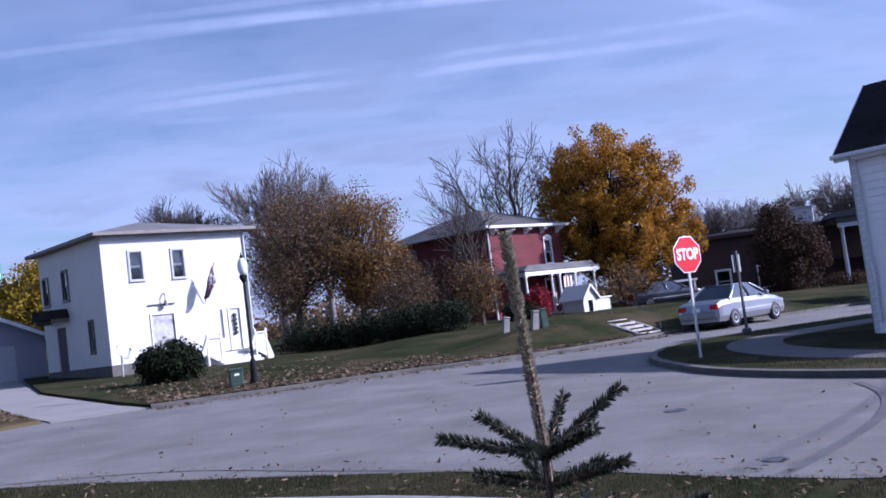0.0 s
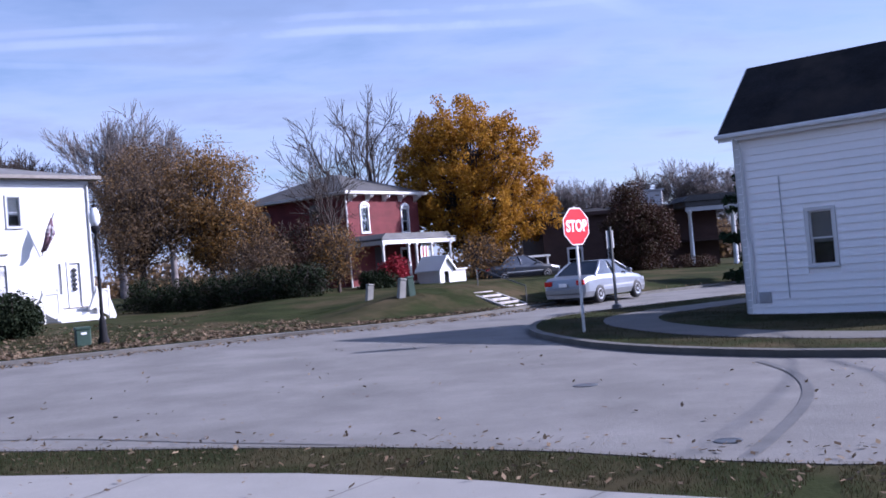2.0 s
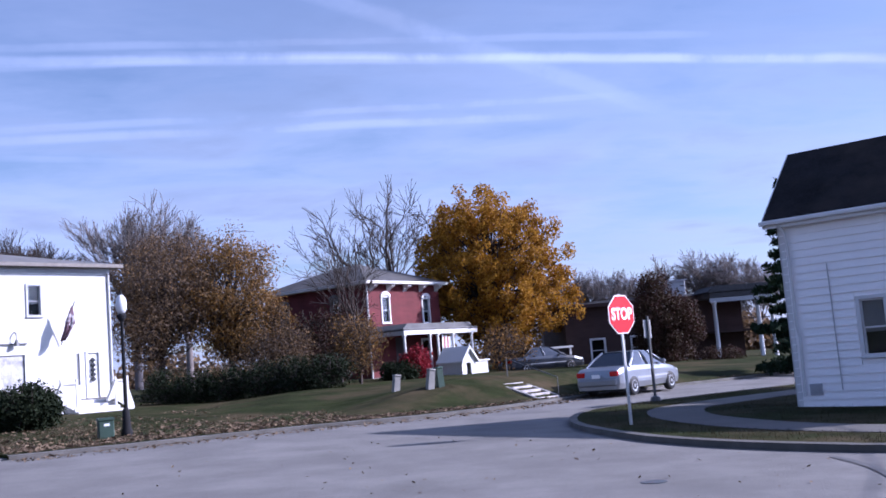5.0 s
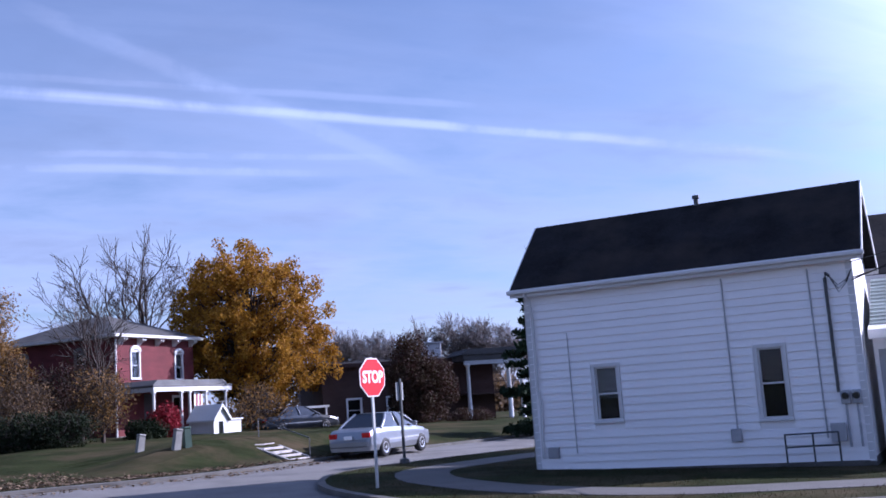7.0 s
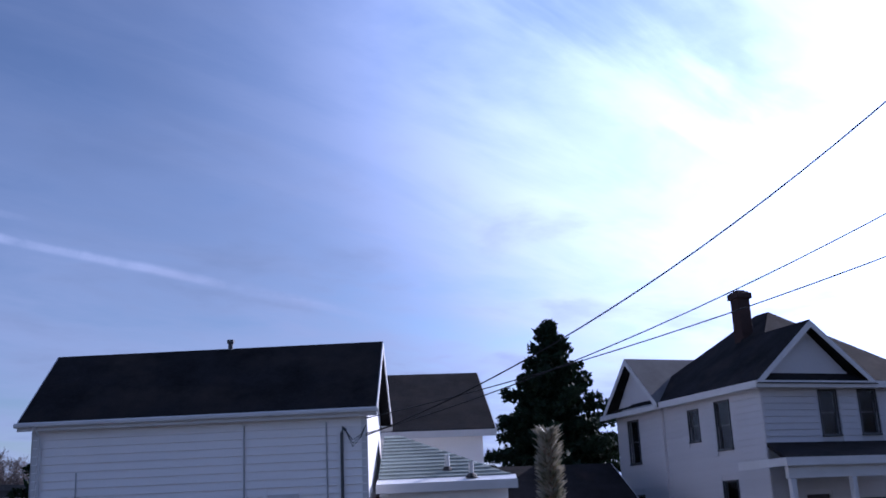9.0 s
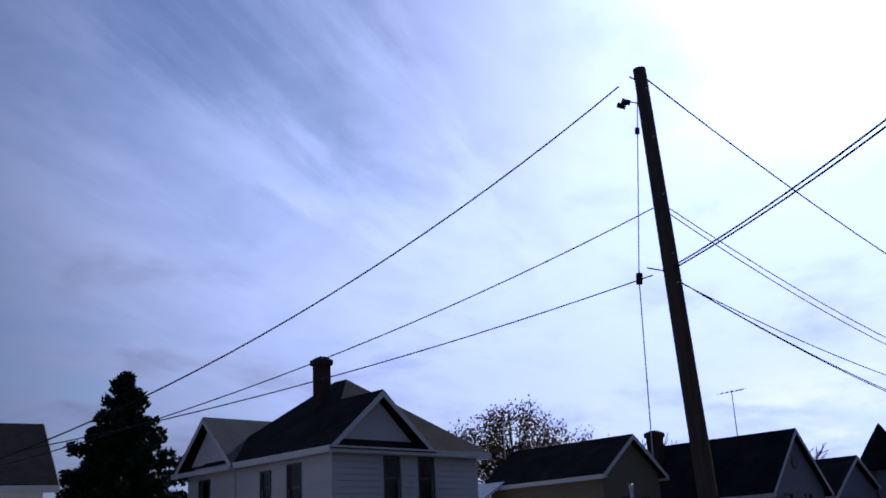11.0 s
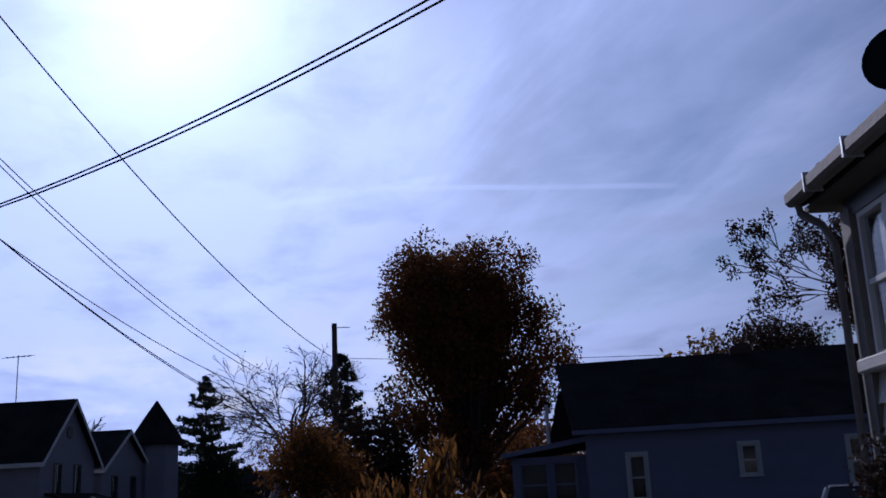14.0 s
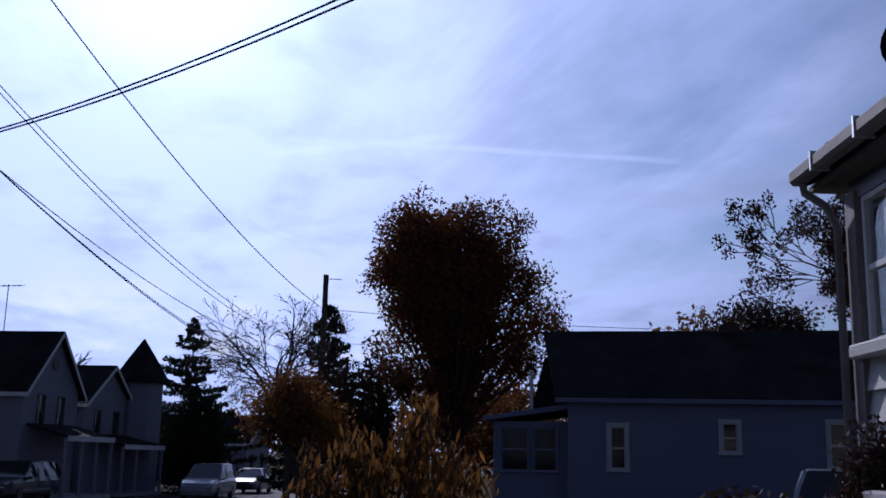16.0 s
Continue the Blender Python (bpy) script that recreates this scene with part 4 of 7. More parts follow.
# concrete steps from the street up to the brick house
sp = thing("garden_steps", facing(5.6, 32.15, ground_height(5.6, 32.15) + 0.03, 36) @ Matrix.Scale(0.75, 4), "pale concrete steps cut into the grassy bank", "steps")
for k in range(6):
    part("step", Shape().box(0, 1.25, 0.5 * k, 0.5 * k + 0.54, -0.2, 0.165 * (k + 1), None, 0.015), M_STEP, sp)
for xs_ in (-0.16, 1.25):
    part("cheek_wall", Shape().prism([(0, 0.1), (0.3, 0.24), (3.0, 1.08), (3.3, 1.08), (3.3, -0.2), (0, -0.2)], 0, 0.16, pose(xs_ + 0.16, 0, 0, 0, 0, 90)), M_CONCRETE, sp)
part("handrail", Shape().tube([(1.33, 0.1, 0.0), (1.33, 0.1, 0.95), (1.33, 3.0, 1.9), (1.33, 3.0, 0.9)], 0.025, 6), M_DARKMETAL, sp)

# the dark brick building with the white-columned portico
fh = thing("house", facing(14.2, 60.5, 0.2, -4), "long dark brick building in shade with a portico", "house")
fh_h = {"f": [(1.5, 2.3, 0.9, 2.2), (4.0, 4.8, 0.9, 2.2), (6.6, 7.2, 0.4, 2.3)]}
walls(fh, 11.0, 8.0, 4.25, M_DARKBRICK, fh_h, base=0.3)
hip_roof(fh, 11.0, 8.0, 4.25, 0.5, 0.35, M_ROOF, M_DARKBRICK)
for h in fh_h["f"]:
    window(fh, I4, *h, M_TRIM)
part("roof_box", Shape().box(6.6, 8.3, 2.0, 3.6, 4.4, 5.5, None, 0.04).box(6.5, 8.4, 1.9, 3.7, 5.5, 5.58), M_GREYBOX, fh, "pale boxy structure on the roof")
pt = part("portico_roof", Shape().box(8.2, 12.2, -2.6, 0.3, 4.05, 4.4, None, 0.04).prism([(8.0, 4.4), (12.4, 4.4), (11.9, 4.75), (8.5, 4.75)], -2.7, 0.3), M_ROOFOLD, fh)
part("entablature", Shape().box(8.25, 12.15, -2.55, -2.4, 3.8, 4.05).box(12.0, 12.15, -2.4, 0.2, 3.8, 4.05), M_GREYBOX, pt)
for xp, yp in ((8.5, -2.4), (11.1, -2.4), (11.95, -2.4), (11.95, -0.3)):
    c_ = part("column", Shape().lathe([(0.17, 0.0), (0.17, 0.15), (0.13, 0.2), (0.12, 2.0), (0.105, 3.6), (0.16, 3.7), (0.16, 3.82)], 14, (xp, yp, 0.05)), M_WHITE, fh, smooth=True)
part("portico_floor", Shape().box(8.2, 12.2, -2.7, 0.0, -0.6, 0.08), M_CONCRETE, fh)
part("balcony", Shape().box(8.4, 12.0, -2.3, 0.0, 2.0, 2.12).box(8.4, 12.0, -2.35, -2.3, 2.7, 2.76).box(8.4, 12.0, -2.35, -2.3, 2.2, 2.24), M_DARKBRICK, fh)
for k in range(3):
    part("pedestal", Shape().box(5.9 + 1.1 * k, 6.12 + 1.1 * k, -3.2, -2.98, -0.2, 0.55).box(5.86 + 1.1 * k, 6.16 + 1.1 * k, -3.24, -2.94, 0.55, 0.62), M_GREYBOX, fh)
cpt = thing("carport", facing(10.8, 58.5, 0.55, 8), "low shed with a flat white roof", "shed")
part("roof", Shape().box(0, 3.4, 0, 3, 1.5, 1.62), M_WHITE, cpt)
part("wall", Shape().box(0.1, 3.3, 2.8, 2.95, 0, 1.5), M_GREYHOUSE, cpt)
for xp in (0.1, 3.2):
    part("post", Shape().box(xp, xp + 0.1, 0.1, 0.2, -0.3, 1.5), M_TRIM, cpt)


# the white clapboard house on the corner lot
rh = thing("house", facing(9.23, 22.27, 0.05, -48.7), "white clapboard house with a dark shingled gable roof", "house")
rW, rD, rH = 7.39, 3.55, 4.47
RISE = 1.54
rh_h = {"f": [(1.60, 2.12, 1.10, 2.33), (5.30, 5.82, 0.95, 2.46)]}
walls(rh, rW, rD, rH, M_SIDING, rh_h, clad=M_SIDING, exposure=0.178, base=0.06, clad_sides="fl")
gable_roof(rh, rW, rD, rH, RISE, 0.26, M_ROOF, M_TRIM, "x", 0.10, 0.2)
for key in "lr":
    m_, L_ = SIDES[key](rW, rD)
    gable_wall(rh, m_, L_, rH, RISE - 0.05, M_SIDING)
for i_, h in enumerate(rh_h["f"]):
    window(rh, I4, *h, M_TRIM, casing=0.08, blind=(i_ == 0))
part("corner_board", Shape().box(-0.035, 0.10, -0.035, 0.0, 0.0, rH - 0.05).box(-0.035, -0.001, -0.035, 0.1, 0.0, rH - 0.05), M_TRIM, rh)
part("corner_board", Shape().box(rW - 0.10, rW + 0.035, -0.035, 0.0, 0.0, rH - 0.05), M_TRIM, rh)
part("gutter", Shape().box(-0.32, rW + 0.32, -0.39, -0.29, 4.20, 4.30, None, 0.02), M_TRIM, rh, "white eaves gutter")
part("downpipe", Shape().tube([(0.12, -0.34, 4.22), (0.16, -0.14, 4.02), (0.18, -0.09, 3.6), (0.18, -0.09, 1.9), (0.22, -0.07, 1.6), (0.18, -0.07, 0.3)], 0.035, 8), M_TRIM, rh, "white downpipe at the corner")
for xx, za, zb, r_ in ((4.70, 4.05, 0.55, 0.018), (6.52, 4.05, 0.5, 0.018), (1.0, 3.2, 0.4, 0.013)):
    part("conduit", Shape().tube([(xx, -0.045, za), (xx + 0.02, -0.045, zb)], r_, 6), M_GREYBOX, rh)
part("service_mast", Shape().tube([(6.86, -0.08, 1.42), (6.86, -0.08, 3.80), (6.90, -0.16, 3.90), (6.96, -0.20, 3.84)], 0.035, 8), M_DARKMETAL, rh, "dark service mast with a weatherhead")
for k in range(3):
    part("drip_wire", Shape().tube([(6.96, -0.2, 3.84), (7.12, -0.25, 3.62 - 0.07 * k), (7.3, -0.28, 3.72 - 0.03 * k), (7.42, -0.3, 3.92)], 0.009, 5), M_CABLE, rh)
for xx in (6.98, 7.2):
    mt = part("electric_meter", Shape().box(xx - 0.09, xx + 0.09, -0.14, -0.02, 1.18, 1.46, None, 0.012), M_GREYBOX, rh, "grey electricity meter box")
    part("dial", Shape().lathe([(0.075, 0), (0.075, 0.05), (0.06, 0.08)], 14, m=Matrix.Translation((xx, -0.14, 1.34)) @ pose(0, 0, 0, 90, 0, 0)), M_CARGLASS, mt)
    part("pipe", Shape().tube([(xx, -0.08, 1.18), (xx, -0.08, 0.3)], 0.025, 6), M_GREYBOX, mt)
part("junction_box", Shape().box(4.58, 4.80, -0.13, -0.02, 0.50, 0.78, None, 0.01), M_GREYBOX, rh, "small grey box on the wall")
part("junction_box", Shape().box(6.62, 6.92, -0.16, -0.02, 0.42, 0.80, None, 0.01), M_GREYBOX, rh, "small grey box on the wall")
vt = part("wall_vent", Shape().box(0.30, 0.58, -0.06, -0.02, 0.30, 0.56), M_GREYBOX, rh, "louvred vent low in the wall")
for k in range(5):
    part("slat", Shape().box(0.32, 0.56, -0.075, -0.055, 0.325 + 0.045 * k, 0.345 + 0.045 * k), M_GREYBOX, vt)
for z_ in (0.62, 0.36):
    part("low_rail", Shape().tube([(5.75, -0.5, z_), (6.8, -0.5, z_ + 0.02)], 0.02, 6), M_DARKMETAL, rh)
for xx in (5.75, 6.3, 6.8):
    part("rail_post", Shape().tube([(xx, -0.5, 0.0), (xx, -0.5, 0.64)], 0.02, 6), M_DARKMETAL, rh)
part("roof_vent", Shape().lathe([(0.06, 0), (0.06, 0.28), (0.09, 0.28), (0.09, 0.36)], 10, (3.95, rD / 2, rH + RISE - 0.05)), M_DARKMETAL, rh, "dark vent pipe on the ridge")

# lean-to with green shingles, joined to the corner house
le = thing("lean_to", rh.matrix_basis @ Matrix.Translation((7.56, 1.0, 0.18)), "white lean-to with a pale green shingled roof", "extension")
walls(le, 2.9, 4.0, 2.45, M_SIDING, {"f": [(0.08, 0.74, -0.1, 2.08)]}, clad=M_SIDING, exposure=0.178, clad_sides="f", z0=-0.18)
part("door", Shape().box(0.08, 0.74, 0.05, 0.1, -0.1, 2.08), M_GREYBOX, le, "grey side door")
lr = part("roof", Shape().add([(-0.05, -0.35, 2.42), (3.1, -0.35, 2.42), (3.1, 0.1, 2.55), (-0.05, 0.1, 2.55), (-0.05, -0.35, 2.50), (3.1, -0.35, 2.50), (3.1, 0.1, 2.62), (-0.05, 0.1, 2.62)], [(0, 3, 2, 1), (4, 5, 6, 7), (0, 1, 5, 4), (1, 2, 6, 5), (2, 3, 7, 6), (3, 0, 4, 7)]), M_METALROOF, le, "pale metal eaves strip")
part("fascia", Shape().box(-0.05, 3.12, -0.38, -0.352, 2.3, 2.5), M_TRIM, lr)
for k in range(13):
    y0, z0 = 0.1 + 0.155 * k, 2.62 + 0.088 * k
    xr = 2.98 - 0.205 * k
    part("shingle_course", Shape().add([(-0.03, y0 - 0.02, z0 + 0.025), (xr, y0 - 0.02, z0 + 0.025), (xr - 0.205, y0 + 0.17, z0 + 0.10), (-0.03, y0 + 0.17, z0 + 0.10), (-0.03, y0 - 0.02, z0 - 0.05), (xr, y0 - 0.02, z0 - 0.05), (xr - 0.205, y0 + 0.17, z0 - 0.02), (-0.03, y0 + 0.17, z0 - 0.02)],
                                       [(0, 1, 2, 3), (4, 7, 6, 5), (0, 4, 5, 1), (1, 5, 6, 2), (2, 6, 7, 3), (3, 7, 4, 0)]), M_ROOFGREEN, le)
part("roof_deck", Shape().add([(-0.03, 0.1, 2.5), (2.98, 0.1, 2.5), (0.3, 2.2, 3.68), (-0.03, 2.2, 3.68), (0.1, 4.0, 2.5), (2.95, 4.0, 2.5)], [(0, 1, 2, 3), (1, 5, 2), (3, 2, 5, 4), (0, 3, 4), (0, 4, 5, 1)]), M_ROOF, le)
for xx, yy, zz in ((1.55, 0.45, 2.75), (2.1, -0.05, 2.55)):
    vp = part("vent_pipe", Shape().tube([(xx, yy, zz), (xx, yy, zz + 0.38)], 0.055, 10), M_WHITE, le, "white roof vent pipe")
    part("flashing", Shape().lathe([(0.16, 0), (0.09, 0.08), (0.07, 0.1)], 10, (xx, yy, zz + 0.02)), M_BLACK, vp)

# the house behind it
ah = thing("house", facing(16.0, 25.3, 0.25, -41.0), "white house behind with a dark gable roof", "house")
walls(ah, 7.9, 6.0, 4.35, M_SIDING, {"f": [(2.6, 3.4, 3.4, 4.2)]})
gable_roof(ah, 7.9, 6.0, 4.35, 1.9, 0.35, M_ROOF, M_TRIM, "x", 0.12, 0.18)
for key in "lr":
    m_, L_ = SIDES[key](7.9, 6.0)
    gable_wall(ah, m_, L_, 4.35, 1.85, M_SIDING)
part("shutter", Shape().box(2.6, 3.4, 0.02, 0.06, 3.4, 4.2), mat("brown_wood", (0.12, 0.06, 0.03), 0.8, 0.3, 2, 0.3, 20), ah, "brown boarded upper opening")
ga2 = thing("garage", facing(25.6, 22.4, -0.3, -35), "dark roofed garage in the shade of the tall spruce", "garage")
walls(ga2, 4.4, 4.5, 2.6, M_DARKBRICK, {"f": [(1.0, 3.4, 0.1, 2.1)]})
gable_roof(ga2, 4.4, 4.5, 2.6, 1.3, 0.3, M_ROOF, M_TRIM, "x", 0.1, 0.15)
for key in "lr":
    m_, L_ = SIDES[key](4.4, 4.5)
    gable_wall(ga2, m_, L_, 2.6, 1.25, M_DARKBRICK)
part("garage_door", Shape().box(1.0, 3.4, 0.06, 0.1, 0.1, 2.1).box(1.05, 3.35, 0.045, 0.06, 0.7, 0.74).box(1.05, 3.35, 0.045, 0.06, 1.4, 1.44), M_DOOR, ga2)

# the tall white house with gables and a chimney
gh = thing("house", facing(29.51, 14.83, -0.39, -26.75), "tall white clapboard house with gables and a dark roof", "house")
gW, gD, gH = 6.86, 7.6, 6.04
gh_h = {"f": [(2.28, 2.94, 4.46, 5.88), (3.90, 4.58, 4.48, 5.90), (1.3, 2.2, 0.6, 2.6), (3.2, 4.4, 1.0, 2.4)], "l": [(gD - 2.48, gD - 1.74, 4.22, 5.78), (gD - 4.12, gD - 3.55, 4.62, 5.68), (gD - 2.45, gD - 1.7, 1.7, 3.15)]}
walls(gh, gW, gD, gH, M_CLAPBOARD, gh_h, clad=M_CLAPBOARD, exposure=0.21, base=0.3)
for h in gh_h["f"][:2] + gh_h["f"][3:]:
    window(gh, I4, *h, M_DARKMETAL, casing=0.04)
part("door", Shape().box(1.3, 2.2, 0.05, 0.1, 0.6, 2.6), M_DOOR, gh)
mlg = pose(0, gD, 0, 0, 0, -90)
for h in gh_h["l"]:
    window(gh, mlg, *h, M_DARKMETAL, casing=0.04)
hip_roof(gh, gW, gD, gH, 3.22, 0.4, M_ROOF, M_TRIM)
# front gable
gx0, gx1, gz = -0.10, 4.08, 1.88
gm = (gx0 + gx1) / 2
part("front_gable", Shape().prism([(gx0 + 0.2, gH + 0.12), (gx1 - 0.2, gH + 0.12), (gm, gH + gz)], -0.02, 0.12), M_CLAPBOARD, gh, "clapboarded front gable")
for s_ in (0, 1):
    xe = gx0 - 0.3 if s_ == 0 else gx1 + 0.3
    ze = gH - 0.05
    part("gable_roof", Shape().add([(xe, -0.4, ze), (gm, -0.4, gH + gz + 0.1), (gm, 3.3, gH + gz + 0.1), (xe, 0.4, ze + 0.1), (xe, -0.4, ze + 0.14), (gm, -0.4, gH + gz + 0.26), (gm, 3.3, gH + gz + 0.26), (xe, 0.4, ze + 0.24)],
                                   [(0, 3, 2, 1), (4, 5, 6, 7), (0, 1, 5, 4), (1, 2, 6, 5), (2, 3, 7, 6), (3, 0, 4, 7)]), M_ROOF, gh)
    part("verge_board", Shape().add([(xe, -0.425, ze - 0.08), (gm, -0.425, gH + gz), (gm, -0.425, gH + gz + 0.24), (xe, -0.425, ze + 0.13), (xe, -0.402, ze - 0.08), (gm, -0.402, gH + gz), (gm, -0.402, gH + gz + 0.24), (xe, -0.402, ze + 0.13)],
                                    [(0, 1, 2, 3), (4, 7, 6, 5), (0, 4, 5, 1), (1, 5, 6, 2), (2, 6, 7, 3), (3, 7, 4, 0)]), M_TRIM, gh)
part("pent_roof", Shape().add([(gx0 - 0.3, -0.5, gH + 0.02), (gx1 + 0.3, -0.5, gH + 0.02), (gx1 + 0.1, 0.0, gH + 0.3), (gx0 - 0.1, 0.0, gH + 0.3), (gx0 - 0.3, 0, gH), (gx1 + 0.3, 0, gH)], [(0, 1, 2, 3), (0, 4, 5, 1), (1, 5, 2), (0, 3, 4)]), M_ROOF, gh, "narrow dark skirt roof below the gable")
# west wing with its own gable
ww = Matrix.Translation((-0.10, 5.71, 0))
wsh = Shape()
wall_boxes(wsh, ww @ pose(0, 3.3, 0, 0, 0, -90), 3.3, gH, 0.16, [(0.88, 1.58, 4.12, 5.72), (0.88, 1.58, 1.5, 2.9)])
wsh.box(0.07, 0.5, 5.71, 5.86, 0, gH)
wg = part("wing_wall", wsh, M_CLAPBOARD, gh)
boards(wg, ww @ pose(0, 3.3, 0, 0, 0, -90), 3.3, 0.02, gH - 0.02, 0.21, [(0.78, 1.68, 4.02, 5.82), (0.78, 1.68, 1.4, 3.0)], M_CLAPBOARD)
window(gh, ww @ pose(0, 3.3, 0, 0, 0, -90), 0.88, 1.58, 4.12, 5.72, M_DARKMETAL, casing=0.04)
window(gh, ww @ pose(0, 3.3, 0, 0, 0, -90), 0.88, 1.58, 1.5, 2.9, M_DARKMETAL, casing=0.04)
mw = ww @ pose(0, 3.3, 0, 0, 0, -90)
part("wing_gable", Shape().prism([(0.1, gH + 0.1), (3.2, gH + 0.1), (1.65, gH + 1.85)], -0.02, 0.12, mw), M_CLAPBOARD, gh)
for s_ in (0, 1):
    xe = -0.35 if s_ == 0 else 3.65
    part("wing_roof", Shape().add([mw @ Vector(p) for p in [(xe, -0.4, gH - 0.05), (1.65, -0.4, gH + 1.9), (1.65, 3.6, gH + 1.9), (xe, 4.2, gH - 0.05), (xe, -0.4, gH + 0.1), (1.65, -0.4, gH + 2.05), (1.65, 3.6, gH + 2.05), (xe, 4.2, gH + 0.1)]],
                                  [(0, 3, 2, 1), (4, 5, 6, 7), (0, 1, 5, 4), (1, 2, 6, 5), (2, 3, 7, 6), (3, 0, 4, 7)]), M_ROOFGREY if s_ else M_ROOF, gh)
    part("verge_board", Shape().add([mw @ Vector(p) for p in [(xe, -0.425, gH - 0.13), (1.65, -0.425, gH + 1.8), (1.65, -0.425, gH + 2.03), (xe, -0.425, gH + 0.09), (xe, -0.402, gH - 0.13), (1.65, -0.402, gH + 1.8), (1.65, -0.402, gH + 2.03), (xe, -0.402, gH + 0.09)]],
                                    [(0, 1, 2, 3), (4, 7, 6, 5), (0, 4, 5, 1), (1, 5, 6, 2), (2, 6, 7, 3), (3, 7, 4, 0)]), M_TRIM, gh)
part("pent_roof", Shape().add([mw @ Vector(p) for p in [(-0.3, -0.5, gH + 0.0), (3.6, -0.5, gH + 0.0), (3.4, 0.0, gH + 0.28), (-0.1, 0.0, gH + 0.28), (-0.3, 0, gH - 0.02), (3.6, 0, gH - 0.02)]], [(0, 1, 2, 3), (0, 4, 5, 1), (1, 5, 2), (0, 3, 4)]), M_ROOF, gh)
part("eaves_board", Shape().box(-0.42, 3.7, -0.53, -0.5, gH - 0.14, gH + 0.04, mw), M_TRIM, gh)
chimney(gh, 2.22, 3.4, gH + 1.2, gH + 3.91, 0.5, M_DARKBRICK)
gp = part("porch_roof", Shape().add([(-1.15, -2.3, 3.5), (5.75, -2.3, 3.5), (5.45, -0.03, 4.1), (-0.02, -0.03, 4.1), (-1.15, -2.3, 3.64), (5.75, -2.3, 3.64), (5.45, -0.03, 4.24), (-0.02, -0.03, 4.24)], [(0, 3, 2, 1), (4, 5, 6, 7), (0, 1, 5, 4), (1, 2, 6, 5), (2, 3, 7, 6), (3, 0, 4, 7)]), M_ROOF, gh)
part("porch_fascia", Shape().box(-1.2, 5.8, -2.36, -2.3, 3.4, 3.64).box(-1.2, -1.13, -2.3, -0.05, 3.4, 3.64), M_TRIM, gp)
part("porch_beam", Shape().box(-1.05, 5.65, -2.2, -2.05, 3.05, 3.45), M_TRIM, gp)
for xp in (-0.9, 1.3, 3.5, 5.55):
    part("porch_post", Shape().box(xp - 0.09, xp + 0.09, -2.22, -2.04, 0.4, 3.05, None, 0.02), M_TRIM, gh)
part("porch_floor", Shape().box(-1.15, 5.75, -2.3, -0.03, -0.2, 0.42), M_GREYBOX, gh)
part("porch_front", Shape().box(-1.05, 5.65, -2.15, -2.1, 0.42, 1.15), M_TRIM, gh)


# smaller houses along the street
def street_house(x, y, z, heading, W, D, H, rise, wall_m, roof_m, label, wins, porch=None, trim=None):
    h = thing("house", facing(x, y, z, heading), label, "house")
    walls(h, W, D, H, wall_m, {"f": wins}, base=0.25)
    gable_roof(h, W, D, H, rise, 0.3, roof_m, trim or M_TRIM, "y", 0.12, 0.15)
    gable_wall(h, I4, W, H, rise - 0.05, wall_m)
    gable_wall(h, pose(W, D, 0, 0, 0, 180), W, H, rise - 0.05, wall_m)
    for w_ in wins:
        window(h, I4, *w_, M_DARKMETAL, casing=0.05)
    if porch:
        x0, x1, zr = porch
        pr = part("porch_roof", Shape().add([(x0, -1.9, zr), (x1, -1.9, zr), (x1, -0.03, zr + 0.5), (x0, -0.03, zr + 0.5), (x0, -1.9, zr + 0.1), (x1, -1.9, zr + 0.1), (x1, -0.03, zr + 0.6), (x0, -0.03, zr + 0.6)], [(0, 3, 2, 1), (4, 5, 6, 7), (0, 1, 5, 4), (1, 2, 6, 5), (2, 3, 7, 6), (3, 0, 4, 7)]), roof_m, h)
        part("porch_fascia", Shape().box(x0, x1, -1.94, -1.9, zr - 0.12, zr + 0.1), M_TRIM, pr)
        n = 4
        for k in range(n):
            xp = x0 + 0.1 + (x1 - x0 - 0.2) * k / (n - 1)
            part("porch_post", Shape().box(xp - 0.06, xp + 0.06, -1.86, -1.74, 0.3, zr), wall_m, h)
        part("porch_floor", Shape().box(x0, x1, -1.9, -0.03, -0.3, 0.3), M_GREYBOX, h)
    return h


h2 = street_house(40.33, 7.89, -0.43, -26.7, 3.97, 6.3, 5.55, 1.46, M_TAN, M_ROOF, "tan gabled house with a dark roof", [(1.15, 1.6, 3.6, 4.5), (2.6, 3.05, 3.6, 4.5)])
part("lean_roof", Shape().add([(-1.9, 5.3, 4.6), (0.0, 5.3, 5.5), (0.0, 8.5, 5.5), (-1.9, 8.5, 4.6), (-1.9, 5.3, 4.7), (0.0, 5.3, 5.65), (0.0, 8.5, 5.65), (-1.9, 8.5, 4.7)], [(0, 3, 2, 1), (4, 5, 6, 7), (0, 1, 5, 4), (1, 2, 6, 5), (2, 3, 7, 6), (3, 0, 4, 7)]), M_METALROOF, h2, "pale side roof catching the light")
part("side_block", Shape().box(-1.7, -0.02, 5.5, 8.3, 0, 4.7), M_TAN, h2)
h3 = street_house(44.75, 1.6, -0.53, -27, 4.8, 7.2, 4.75, 2.51, M_GREYHOUSE, M_ROOF, "pale grey gabled house with a porch", [(1.2, 1.75, 3.1, 4.5), (2.95, 3.5, 3.1, 4.5)], porch=(0.4, 4.9, 2.7))
part("attic_vent", Shape().lathe([(0.28, 0), (0.28, 0.05), (0.2, 0.06)], 14, m=Matrix.Translation((2.4, 0, 5.9)) @ pose(0, 0, 0, 90, 0, 0)), M_DARKMETAL, h3, "round dark attic vent")
